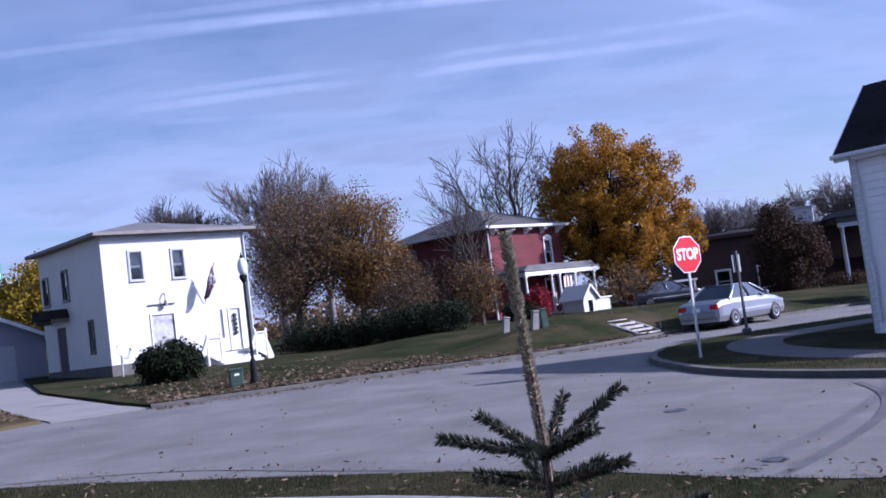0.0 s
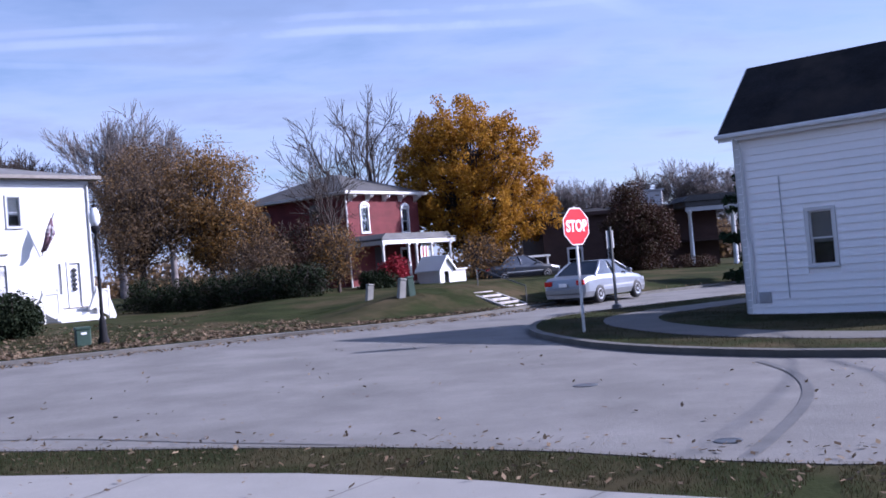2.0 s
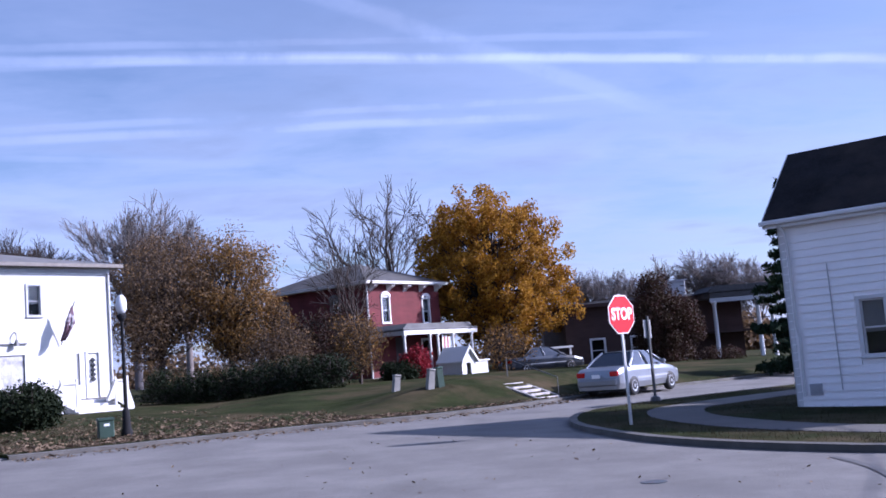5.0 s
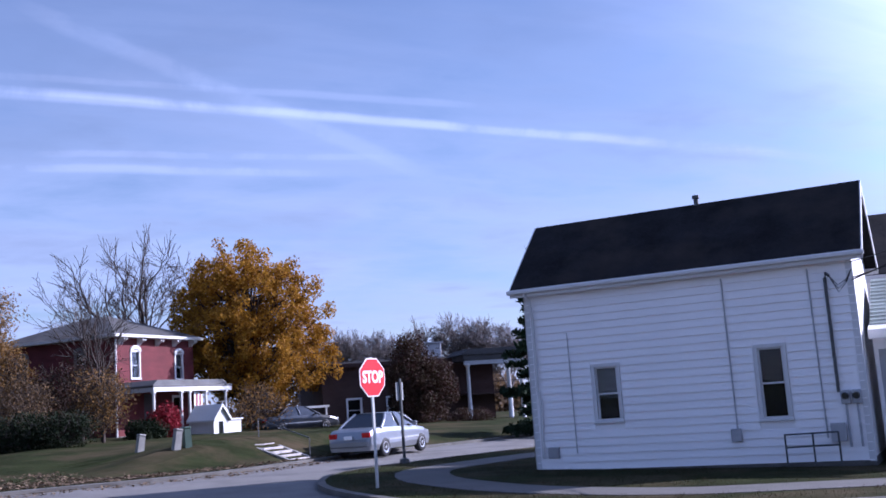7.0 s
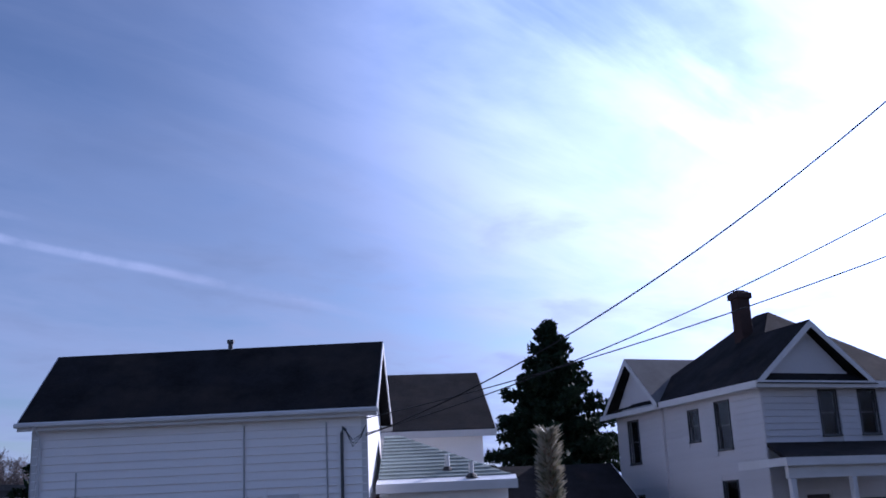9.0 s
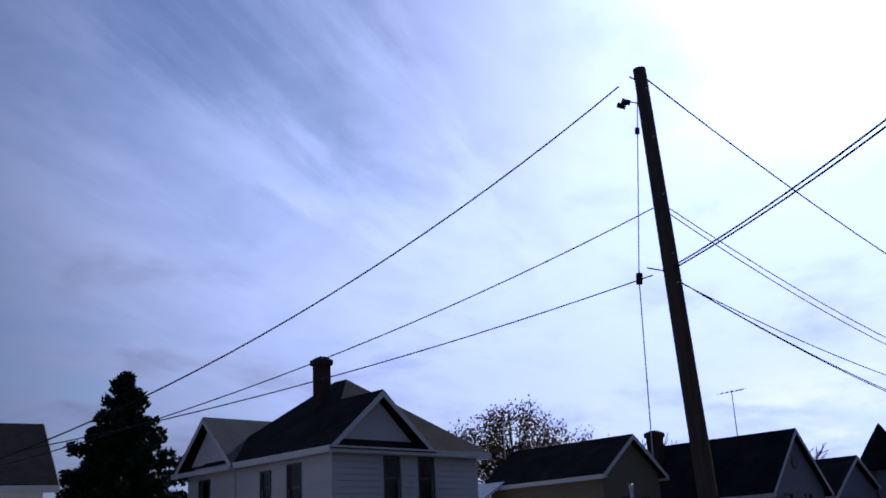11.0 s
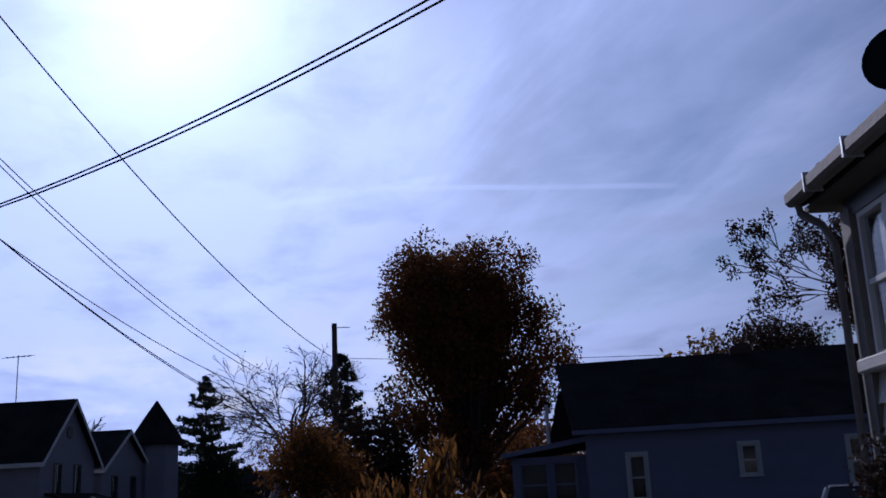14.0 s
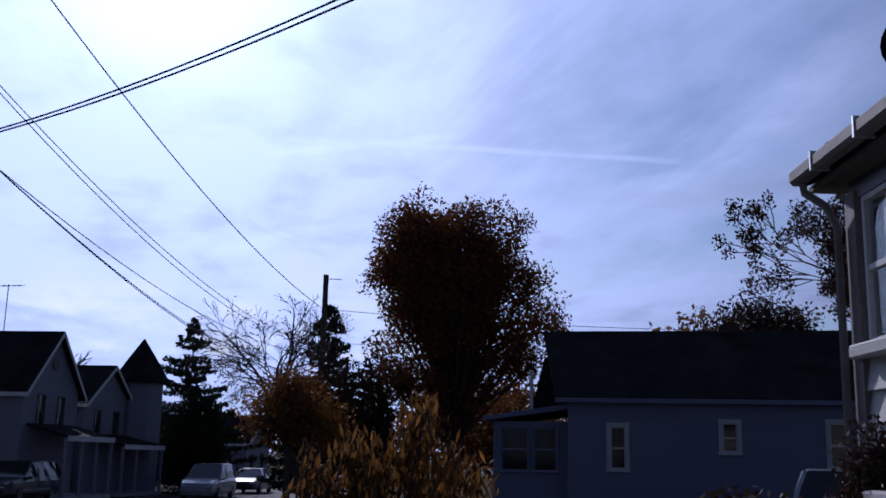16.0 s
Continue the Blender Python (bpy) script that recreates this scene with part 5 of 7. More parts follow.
chimney(h3, 1.5, 6.6, 6.0, 8.0, 0.6, M_DARKBRICK)
h4 = street_house(50.53, -0.92, -0.61, -27, 5.2, 8, 4.6, 1.8, M_GREYHOUSE, M_ROOF, "grey house with a pointed turret roof", [(1.2, 1.75, 2.9, 4.2), (3.3, 3.85, 2.9, 4.2)], porch=(0.6, 5.6, 2.5))
chimney(h4, 1.3, 3.5, 5.0, 7.1, 0.7, M_DARKBRICK)
part("turret", Shape().lathe([(1.25, 0.0), (1.25, 5.9)], 8, (5.9, -0.2, 0.0)), M_GREYHOUSE, h4)
part("turret_roof", Shape().lathe([(1.6, 5.85), (1.6, 5.95), (0.7, 7.3), (0.03, 8.25)], 8, (5.9, -0.2, 0.0)), M_ROOF, h4, "dark pointed turret roof")
h5 = street_house(77, -13.2, -0.7, -27, 6, 8, 3.2, 2.0, M_GREYHOUSE, M_ROOF, "low grey house further down the street", [(1.2, 1.9, 1.0, 2.3), (3.8, 4.5, 1.0, 2.3)])

# the blue-grey house in the shade
bh = thing("house", facing(23.14, -12.59, 0.15, -122.5), "blue-grey single-storey house with a dark roof, in shade", "house")
bh_h = {"f": [(1.11, 1.50, 1.39, 2.50), (3.96, 4.33, 1.88, 2.63), (6.57, 6.96, 1.55, 2.67)]}
walls(bh, 9.5, 5.6, 3.34, M_BLUEHOUSE, bh_h, base=0.3)
gable_roof(bh, 9.5, 5.6, 3.34, 1.91, 0.3, M_ROOF, M_BLUEHOUSE, "x", 0.12, 0.05, 0.69)
for key in "lr":
    m_, L_ = SIDES[key](9.5, 5.6)
    gable_wall(bh, m_, L_, 3.34, 1.86, M_BLUEHOUSE)
for h in bh_h["f"]:
    window(bh, I4, *h, M_GREYBOX, casing=0.10)
chimney(bh, 4.35, 2.9, 4.8, 5.55, 0.45, M_DARKBRICK)
bx = thing("porch", bh.matrix_basis @ Matrix.Translation((-2.1, 0.6, 0.0)), "enclosed blue-grey porch with large windows", "porch")
walls(bx, 2.08, 3.5, 2.62, M_BLUEHOUSE, {"f": [(0.23, 0.96, 1.3, 2.45), (1.12, 1.73, 1.3, 2.45)]}, base=0.3, t=0.1)
part("roof", Shape().add([(-0.25, -0.3, 2.62), (2.08, -0.3, 2.95), (2.08, 3.8, 2.95), (-0.25, 3.8, 2.62), (-0.25, -0.3, 2.74), (2.08, -0.3, 3.1), (2.08, 3.8, 3.1), (-0.25, 3.8, 2.74)], [(0, 3, 2, 1), (4, 5, 6, 7), (0, 1, 5, 4), (1, 2, 6, 5), (2, 3, 7, 6), (3, 0, 4, 7)]), M_BLUEHOUSE, bx)
for a_, b_ in ((0.23, 0.96), (1.12, 1.73)):
    window(bx, I4, a_, b_, 1.3, 2.45, M_BLUEHOUSE, casing=0.06)
part("back_gable", Shape().prism([(0.75, 3.0), (2.08, 3.0), (2.08, 4.6), (1.15, 4.6)], 2.2, 5.0), M_ROOF, bx, "dark roof of the rear part")
part("gable_trim", Shape().box(0.72, 0.82, 2.1, 2.2, 2.9, 4.2), M_TRIM, bx)

# the near house with its glazed porch
ph = thing("porch", facing(2.62, -3.73, 0.0, 160.0), "weathered white porch with tall divided windows and clapboards below", "porch")
SILL, HEAD, EAVE = 2.36, 3.10, 3.22


def P(x0, x1, y0, y1, z0, z1, sh=None, bev=0.0):
    """A box by the porch wall: x along the wall, y out from it (towards the street)."""
    return (sh or Shape()).box(x0, x1, -y1, -y0, z0, z1, None, bev)



part("wall", P(0.0, 6.5, -0.15, 0.0, 0.2, SILL - 0.08).box(0.0, 0.15, 0.15, 5.0, 0.2, EAVE - 0.1), M_OLDWHITE, ph)
for k in range(14):
    z_ = SILL - 0.08 - 0.155 * (k + 1)
    sh = Shape().prism([(0.06, 0.0), (6.5, 0.0), (6.5, 0.158), (0.06, 0.158)], 0, 1)
    sh.v = [(x, (-0.034 if zz < 0.001 else -0.006) if y < 0.5 else 0.0, zz) for x, y, zz in sh.v]
    b_ = part("board", sh, M_OLDWHITE, ph)
    b_.location = (0, 0, z_)
part("corner_board", P(-0.03, 0.09, 0.0, 0.045, 0.2, EAVE - 0.08), M_GUTTER, ph, "dark weathered corner board")
part("sill", P(0.05, 6.5, -0.02, 0.10, SILL - 0.08, SILL - 0.01, None, 0.01), M_OLDWHITE, ph, "weathered sill with peeling paint")
# Shade below the eaves is painted in: the beam takes a near-black material.
part("header", P(0.0, 6.5, -0.12, 0.03, HEAD, EAVE), M_DARKMETAL, ph, "beam above the windows, coloured dark for eaves shade")
for k in range(14):
    xa, xb = 0.12 + 0.34 * k, 0.12 + 0.34 * (k + 1)
    zm = (SILL + HEAD) / 2
    w_ = part("window", ring(xa, xb, SILL - 0.01, HEAD, 0.028, -0.02, 0.03, I4), M_TRIM, ph)
    part("glazing_bar", P(xa + 0.028, xb - 0.028, -0.025, 0.014, zm - 0.014, zm + 0.014), M_TRIM, w_)
    for lo, hi in ((SILL + 0.03, zm - 0.015), (zm + 0.015, HEAD)):
        part("pane", P(xa + 0.035, xb - 0.035, -0.012, -0.006, lo, hi), M_GLASS, w_)
part("inner_wall", Shape().box(0.2, 6.5, 2.2, 2.3, 0.2, EAVE).box(0.15, 6.5, 0.15, 2.2, 1.55, 1.65), M_OLDWHITE, ph, "pale inner wall and floor of the porch")
part("curtain", Shape().box(0.3, 0.95, 0.5, 0.52, SILL - 0.3, SILL + 0.35).box(1.3, 1.9, 0.5, 0.52, SILL - 0.3, SILL + 0.25), M_WHITE, ph, "white cloth behind the glass")
rf = part("roof", Shape().add([(-0.22, -0.17, EAVE + 0.02), (6.6, -0.17, EAVE + 0.02), (6.6, 2.6, EAVE + 1.1), (-0.22, 2.6, EAVE + 1.1), (-0.22, -0.17, EAVE + 0.12), (6.6, -0.17, EAVE + 0.12), (6.6, 2.6, EAVE + 1.2), (-0.22, 2.6, EAVE + 1.2)],
                              [(0, 3, 2, 1), (4, 5, 6, 7), (0, 1, 5, 4), (1, 2, 6, 5), (2, 3, 7, 6), (3, 0, 4, 7)]), M_ROOF, ph)
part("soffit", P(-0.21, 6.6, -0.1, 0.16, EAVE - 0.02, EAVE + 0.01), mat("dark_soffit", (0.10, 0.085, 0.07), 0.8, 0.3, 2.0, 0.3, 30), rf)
gt = part("gutter", P(-0.24, 6.6, 0.17, 0.26, EAVE + 0.02, EAVE + 0.11, None, 0.02), M_GUTTER, rf, "weathered gutter under the eaves")
for k in range(7):
    part("gutter_strap", P(0.1 + 0.55 * k, 0.118 + 0.55 * k, 0.165, 0.266, EAVE + 0.015, EAVE + 0.118), M_STEEL, gt)
part("downspout", Shape().tube([(-0.17, -0.21, EAVE + 0.05), (-0.165, -0.20, EAVE - 0.03), (-0.09, -0.12, EAVE - 0.12), (-0.05, -0.08, EAVE - 0.24), (-0.05, -0.08, 1.6), (-0.05, -0.08, 0.2)], 0.022, 8), M_GUTTER, ph, "weathered downspout at the corner")
part("upper_wall", Shape().box(0.5, 6.5, 2.55, 2.7, EAVE + 0.6, 6.5).box(0.5, 0.65, 2.7, 8, 0.2, 6.5), M_OLDWHITE, ph)
ut = thing("satellite_dish", ph.matrix_basis @ Matrix.Translation((0.62, 0.1, EAVE + 0.20)), "dark round dish on the porch roof", "satellite dish")
um = pose(0, 0, 0.30, 84, 0, 48)
part("reflector", Shape().lathe([(0.02, 0.0), (0.10, 0.02), (0.165, 0.05), (0.17, 0.06), (0.10, 0.035), (0.02, 0.015)], 22, m=um), M_MATTBLACK, ut, smooth=True)
part("mast", Shape().tube([(0, 0.05, -0.1), (0, 0.04, 0.28)], 0.025, 8), M_DARKMETAL, ut)
rv = thing("roof_vent", ph.matrix_basis @ Matrix.Translation((-0.12, -0.02, EAVE + 0.15)), "dark rounded vent cap at the roof's corner", "roof vent")
part("cap", Shape().lathe([(0.10, 0.0), (0.10, 0.05), (0.07, 0.09), (0.02, 0.11)], 14), M_MATTBLACK, rv, smooth=True)
part("neck", Shape().lathe([(0.06, -0.1), (0.06, 0.01)], 12), M_MATTBLACK, rv)

# concrete steps up to the porch
stp = thing("porch_steps", ph.matrix_basis @ Matrix.Translation((0.98, 0.0, 0.0)), "pale worn concrete steps up to the porch", "steps")
for k in range(10):
    part("step", Shape().box(0.0, 1.5, -0.42 - 0.20 * k, 0.0, 0.05, 1.66 - 0.14 * k, None, 0.012).box(-0.02, 1.52, -0.45 - 0.20 * k, -0.01, 1.62 - 0.14 * k, 1.67 - 0.14 * k, None, 0.012), M_STEP, stp)
for k in range(3):
    part("handrail", Shape().tube([(0.45 + 0.12 * k, -0.4 - 0.1 * k, 1.6), (0.62 + 0.1 * k, -0.15, 2.02 + 0.06 * k)], 0.006, 6), M_DARKMETAL, stp, "thin dark iron rail")


# ---- trees and shrubs ----
def segments_mesh(name, segs, sides=5):
    """Tapered limbs: segs holds start, end and the two radii."""
    a = np.array([s[0] for s in segs], float)
    b = np.array([s[1] for s in segs], float)
    ra = np.array([s[2] for s in segs])[:, None]
    rb = np.array([s[3] for s in segs])[:, None]
    d = b - a
    d /= np.linalg.norm(d, axis=1)[:, None] + 1e-9
    ref = np.where(np.abs(d[:, 2:3]) > 0.9, np.array([[1.0, 0, 0]]), np.array([[0, 0, 1.0]]))
    u = np.cross(d, ref)
    u /= np.linalg.norm(u, axis=1)[:, None] + 1e-9
    w = np.cross(d, u)
    n = len(segs)
    v = np.empty((n, 2 * sides, 3))
    for j in range(sides):
        t = 2 * math.pi * j / sides
        o = u * math.cos(t) + w * math.sin(t)
        v[:, j] = a - d * ra * 0.3 + o * ra
        v[:, sides + j] = b + o * rb
    faces = np.empty((n, sides, 4), int)
    base = (np.arange(n) * 2 * sides)[:, None]
    for j in range(sides):
        j2 = (j + 1) % sides
        faces[:, j] = base + np.array([[j, j2, sides + j2, sides + j]])
    me = bpy.data.meshes.new(name)
    nv, nf = n * 2 * sides, n * sides
    me.vertices.add(nv)
    me.vertices.foreach_set("co", v.ravel())
    me.loops.add(nf * 4)
    me.loops.foreach_set("vertex_index", faces.ravel())
    me.polygons.add(nf)
    me.polygons.foreach_set("loop_start", np.arange(0, nf * 4, 4))
    me.polygons.foreach_set("loop_total", np.full(nf, 4))
    me.update(calc_edges=True)
    me.shade_smooth()
    return me


def grow(rng, segs, tips, p, d, length, r, level, spread, up, wiggle=0.18, kids=(2, 4), twig=0.012, droop=0.0):
    """A limb that bends, tapers and forks."""
    steps = 4 if level > 0 else 2
    q, dd = np.array(p, float), np.array(d, float)
    for i in range(steps):
        dd = dd + rng.normal(0, wiggle, 3) + np.array([0, 0, up - droop * (i / steps)]) * 0.12
        dd /= np.linalg.norm(dd)
        e = q + dd * length / steps
        r2 = max(twig, r * (1 - 0.14))
        segs.append((q, e, r, r2))
        if level > 0 and i >= 1:
            for _ in range(rng.integers(1, kids[0] + 1)):
                side = rng.normal(0, 1, 3)
                side -= dd * (side @ dd)
                side /= np.linalg.norm(side) + 1e-9
                nd = dd * math.cos(spread) + side * math.sin(spread)
                grow(rng, segs, tips, e, nd, length * rng.uniform(0.5, 0.75), max(twig, r2 * 0.55), level - 1, spread, up, wiggle, kids, twig, droop)
        q, r = e, r2
    if level == 0:
        tips.append(q)
    else:
        grow(rng, segs, tips, q, dd, length * 0.7, r, level - 1, spread, up, wiggle, kids, twig, droop)


def leaves_at(rng, name, centers, per, spread, size, slim=0.6, hang=0.0):
    c = np.repeat(np.array(centers), per, axis=0)
    n = len(c)
    ball = rng.normal(0, 1, (n, 3))
    ball *= (rng.uniform(0, 1, (n, 1)) ** 0.4) / (np.linalg.norm(ball, axis=1)[:, None] + 1e-9)
    c = c + ball * spread * 1.75
    a = rng.normal(0, 1, (n, 3))
    a[:, 2] -= hang
    a /= np.linalg.norm(a, axis=1)[:, None]
    b = np.cross(a, rng.normal(0, 1, (n, 3)))
    b /= np.linalg.norm(b, axis=1)[:, None] + 1e-9
    s = size * rng.uniform(0.6, 1.35, (n, 1))
    return quads_mesh(name, c, a * s, b * s * slim)


def bare_tree(x, y, z, height, label, seed, levels=4, spread=0.6, r=0.22, lean=(0, 0), bark=None, up=0.35, trunk=0.3, kids=(2, 4), leaves=None, per=3, size=0.06, twig=0.012, droop=0.0, wiggle=0.18):
    rng = np.random.default_rng(seed)
    t = thing("tree", pose(x, y, z), label, "tree")
    segs, tips = [], []
    top = np.array([lean[0], lean[1], height * trunk])
    segs.append((np.array([0, 0, -0.3]), top * 0.5, r * 1.3, r * 1.05))
    segs.append((top * 0.5, top, r * 1.05, r * 0.95))
    n = 4
    for k in range(n):
        ang = 2 * math.pi * (k + rng.uniform(-0.3, 0.3)) / n
        d = np.array([math.cos(ang) * math.sin(spread), math.sin(ang) * math.sin(spread), math.cos(spread)])
        grow(rng, segs, tips, top, d, height * (1 - trunk) * 0.42, r * 0.6, levels - 1, spread, up, wiggle, kids, twig, droop)
    grow(rng, segs, tips, top, np.array([0, 0, 1.0]), height * (1 - trunk) * 0.45, r * 0.8, levels - 1, spread, up, wiggle, kids, twig, droop)
    zmax = max(s[1][2] for s in segs)
    k = height / zmax
    segs = [(a * k, b * k, ra, rb) for a, b, ra, rb in segs]
    part("trunk", segments_mesh("trunk", segs[:2], 9), bark or M_BARK, t)
    part("branching", segments_mesh("branching", segs[2:], 4), bark or M_BARK, t, kind="stuff")
    if leaves:
        part("crown", leaves_at(rng, "crown", [p * k for p in tips], per, 0.18, size), leaves, t, kind="stuff")
    return t


def leafy_tree(x, y, z, trunk_h, blobs, label, seed, leaf_mat, clusters=260, per=60, size=0.11, puff=0.34, r=0.2, bark=None, shell=0.45, category="tree", limbs=60, hang=0.0, slim=0.6):
    """A crown of clumps filling several rounded masses (cx, cy, cz, rx, ry, rz), with limbs that reach the clumps."""
    rng = np.random.default_rng(seed)
    t = thing("tree" if category == "tree" else "shrub", pose(x, y, z), label, category)
    vol = np.array([b[3] * b[4] * b[5] for b in blobs])
    pick = rng.choice(len(blobs), clusters, p=vol / vol.sum())
    d = rng.normal(0, 1, (clusters, 3))
    d /= np.linalg.norm(d, axis=1)[:, None]
    rad = rng.uniform(shell ** 3, 1, clusters) ** (1 / 3) * rng.uniform(0.86, 1.1, clusters)
    B = np.array(blobs)[pick]
    c = B[:, :3] + d * rad[:, None] * B[:, 3:]
    c[:, 2] = np.maximum(c[:, 2], 0.12)
    segs = []
    top = np.array([0, 0, trunk_h])
    zt = max(b[2] for b in blobs)
    part("trunk", segments_mesh("trunk", [(np.array([0, 0, -0.3]), top * 0.5, r * 1.25, r), (top * 0.5, top, r, r * 0.85), (top, np.array([0.05, 0.02, zt]), r * 0.8, r * 0.3)], 9), bark or M_BARK, t)
    for i in rng.choice(clusters, min(limbs, clusters), replace=False):
        s0 = np.array([0, 0, rng.uniform(trunk_h * 0.9, max(trunk_h, min(zt, c[i][2])))])
        mid = s0 * 0.45 + c[i] * 0.55 + rng.normal(0, 0.15, 3) + np.array([0, 0, -0.1])
        segs += [(s0, mid, r * 0.28, r * 0.15), (mid, c[i], r * 0.15, 0.012)]
        for _ in range(3):
            segs.append((c[i], c[i] + rng.normal(0, puff * 0.9, 3), 0.014, 0.005))
    part("branching", segments_mesh("branching", segs, 5), bark or M_BARK, t, kind="stuff")
    part("crown", leaves_at(rng, "crown", c, per, puff, size, slim, hang), leaf_mat, t, kind="stuff")
    return t


def conifer(x, y, z, height, width, label, seed, tiers=24, needle=0.13, per=26, droop=0.3, open_=0.0, mat_=None, low=0.06):
    rng = np.random.default_rng(seed)
    t = thing("conifer", pose(x, y, z), label, "conifer")
    segs = [(np.array([0, 0, -0.3]), np.array([0, 0, height * 0.98]), height * 0.018, 0.012)]
    cen = []
    for k in range(tiers):
        n = max(4, int(9 * (1 - k / tiers * 0.5) * (1 - open_ * 0.4)))
        for j in range(n):
            f = min(0.99, max(0.0, (k + 0.5 + rng.uniform(-0.8, 0.8)) / tiers))
            h = height * (low + (0.985 - low) * f)
            reach = width * (1 - f) ** 0.9 + 0.1
            a = 2 * math.pi * (j + rng.uniform(-0.5, 0.5)) / n + k * 1.7
            L = reach * (rng.uniform(0.55, 1.15) if rng.uniform() < 0.8 else rng.uniform(0.9, 1.3))
            tip = np.array([math.cos(a) * L, math.sin(a) * L, h - droop * L * 0.6 + 0.1 * L])
            mid = np.array([math.cos(a) * L * 0.5, math.sin(a) * L * 0.5, h - droop * L * 0.45])
            segs += [(np.array([0, 0, h]), mid, 0.03, 0.02), (mid, tip, 0.02, 0.006)]
            m = max(2, int(L / 0.28))
            for i in range(m):
                s = (i + 1) / m
                p = (mid * 2 * s if s < 0.5 else mid + (tip - mid) * (s - 0.5) * 2)
                p = np.array([p[0], p[1], h + (mid[2] - h) * min(1, 2 * s) + (tip[2] - mid[2]) * max(0, 2 * s - 1)])
                cen.append(p)
    part("trunk", segments_mesh("trunk", segs[:1], 9), M_BARK, t)
    part("bough_mass", segments_mesh("bough_mass", segs[1:], 4), M_BARK, t, kind="stuff")
    part("needles", leaves_at(rng, "needles", cen, per, 0.13 - 0.04 * open_, needle, 0.35, 0.25), mat_ or F_CONIFER, t, kind="stuff")
    return t


G = ground_height
# across the main street
leafy_tree(10.2, 62.0, 0.6, 2.2, [(0, 0, 6.7, 5.0, 4.7, 4.0), (-0.4, 0, 9.0, 3.8, 3.7, 2.8), (1.0, -0.5, 4.4, 4.5, 4.2, 2.8), (-1.9, -0.5, 5.3, 3.2, 3.4, 2.8)], "broad maple in full golden autumn leaf", 11, F_MAPLE, 640, 110, 0.085, 0.29, 0.3, shell=0.60, limbs=260)
leafy_tree(9.6, 56.5, 0.7, 0.6, [(0, 0, 1.5, 1.6, 1.2, 1.3)], "tall bare-twigged shrub with thin yellow leaves", 12, F_BROWNGOLD, 110, 14, 0.07, 0.3, 0.06, category="shrub", limbs=110)
bare_tree(6.3, 74, 0.9, 14.6, "tall bare tree behind the brick house", 21, 5, 0.45, 0.40, twig=0.015, lean=(-0.6, 0), kids=(1, 2), trunk=0.2, up=0.45, wiggle=0.22)
bare_tree(1.0, 72, 0.9, 9.5, "bare tree with fine pale twigs", 22, 4, 0.5, 0.16, bark=M_BARKGREY, twig=0.011)
leafy_tree(-8.5, 52.0, 1.1, 2.2, [(0.3, 0, 5.3, 2.5, 2.4, 3.0), (-0.6, 0, 3.6, 1.9, 2.1, 2.1)], "round grey-brown tree half bare of leaves", 13, F_BROWN, 340, 85, 0.055, 0.42, 0.17, limbs=320)
leafy_tree(-5.2, 53.0, 1.1, 1.8, [(0, 0, 5.0, 2.7, 2.4, 3.1), (1.3, -0.5, 2.7, 2.1, 2.0, 1.7)], "round tree with thinning gold and brown leaves", 14, F_BROWNGOLD, 360, 95, 0.058, 0.42, 0.17, limbs=300)
bare_tree(-13.5, 78, 1.0, 15.4, "tall bare tree behind the white house", 23, 5, 0.36, 0.28, up=0.7, bark=M_BARKGREY, twig=0.014)
bare_tree(-10.0, 80, 1.0, 14.2, "bare tree behind the white house", 24, 5, 0.36, 0.26, up=0.7, bark=M_BARKGREY, twig=0.014)
bare_tree(-20.5, 76, 1.0, 12.5, "bare tree behind the white house", 25, 5, 0.4, 0.24, up=0.7, twig=0.013)
leafy_tree(-26.5, 64, 1.2, 2.0, [(0, 0, 4.6, 3.4, 3, 2.9), (-3, 1, 4.2, 2.6, 2.6, 2.6), (2.6, 0, 3.6, 2, 2, 2.4)], "yellow and green autumn tree", 15, F_YELLOW, 420, 45, 0.13, 0.4, 0.22, limbs=80)
bare_tree(1.0, 49.5, 0.75, 7.4, "slender bare tree before the brick house", 26, 4, 0.42, 0.09, kids=(1, 2), bark=M_BARK, leaves=None, twig=0.010)
leafy_tree(0.9, 47.5, 0.75, 1.1, [(0, 0, 2.2, 1.2, 1.1, 1.3)], "small tree with a few orange leaves", 16, F_BROWNGOLD, 120, 26, 0.05, 0.30, 0.06, limbs=118)
leafy_tree(-2.6, 49.5, 0.85, 0.7, [(0, 0, 1.7, 1.6, 1.4, 1.7), (-1.5, 0.3, 1.2, 1.2, 1.1, 1.2)], "tall dark brown shrub", 17, F_BROWN, 170, 44, 0.055, 0.34, 0.08, category="shrub", limbs=130)
leafy_tree(4.0, 51.5, 0.95, 0.3, [(0, 0, 0.8, 0.75, 0.7, 0.8)], "crimson shrub beside the porch", 18, F_CRIMSON, 60, 60, 0.07, 0.2, 0.04, category="shrub", limbs=40)
leafy_tree(2.9, 50.2, 0.9, 0.2, [(0, 0, 0.5, 0.9, 0.7, 0.5)], "low dark evergreen shrub before the brick house", 19, F_HEDGE, 50, 70, 0.06, 0.2, 0.04, category="shrub", limbs=20)
leafy_tree(0.2, 51.8, 0.8, 1.0, [(0, 0, 2.6, 1.5, 1.0, 1.7), (-1.6, -0.6, 2.0, 1.4, 1.0, 1.5), (0.9, 0.5, 3.6, 0.9, 0.8, 1.1)], "dark half-bare tree against the brick side wall", 90, F_DARKRED, 190, 60, 0.05, 0.36, 0.1, limbs=190)
bare_tree(-2.4, 52.6, 0.8, 4.6, "dark bare tree beside the brick house", 91, 4, 0.5, 0.08, twig=0.012)
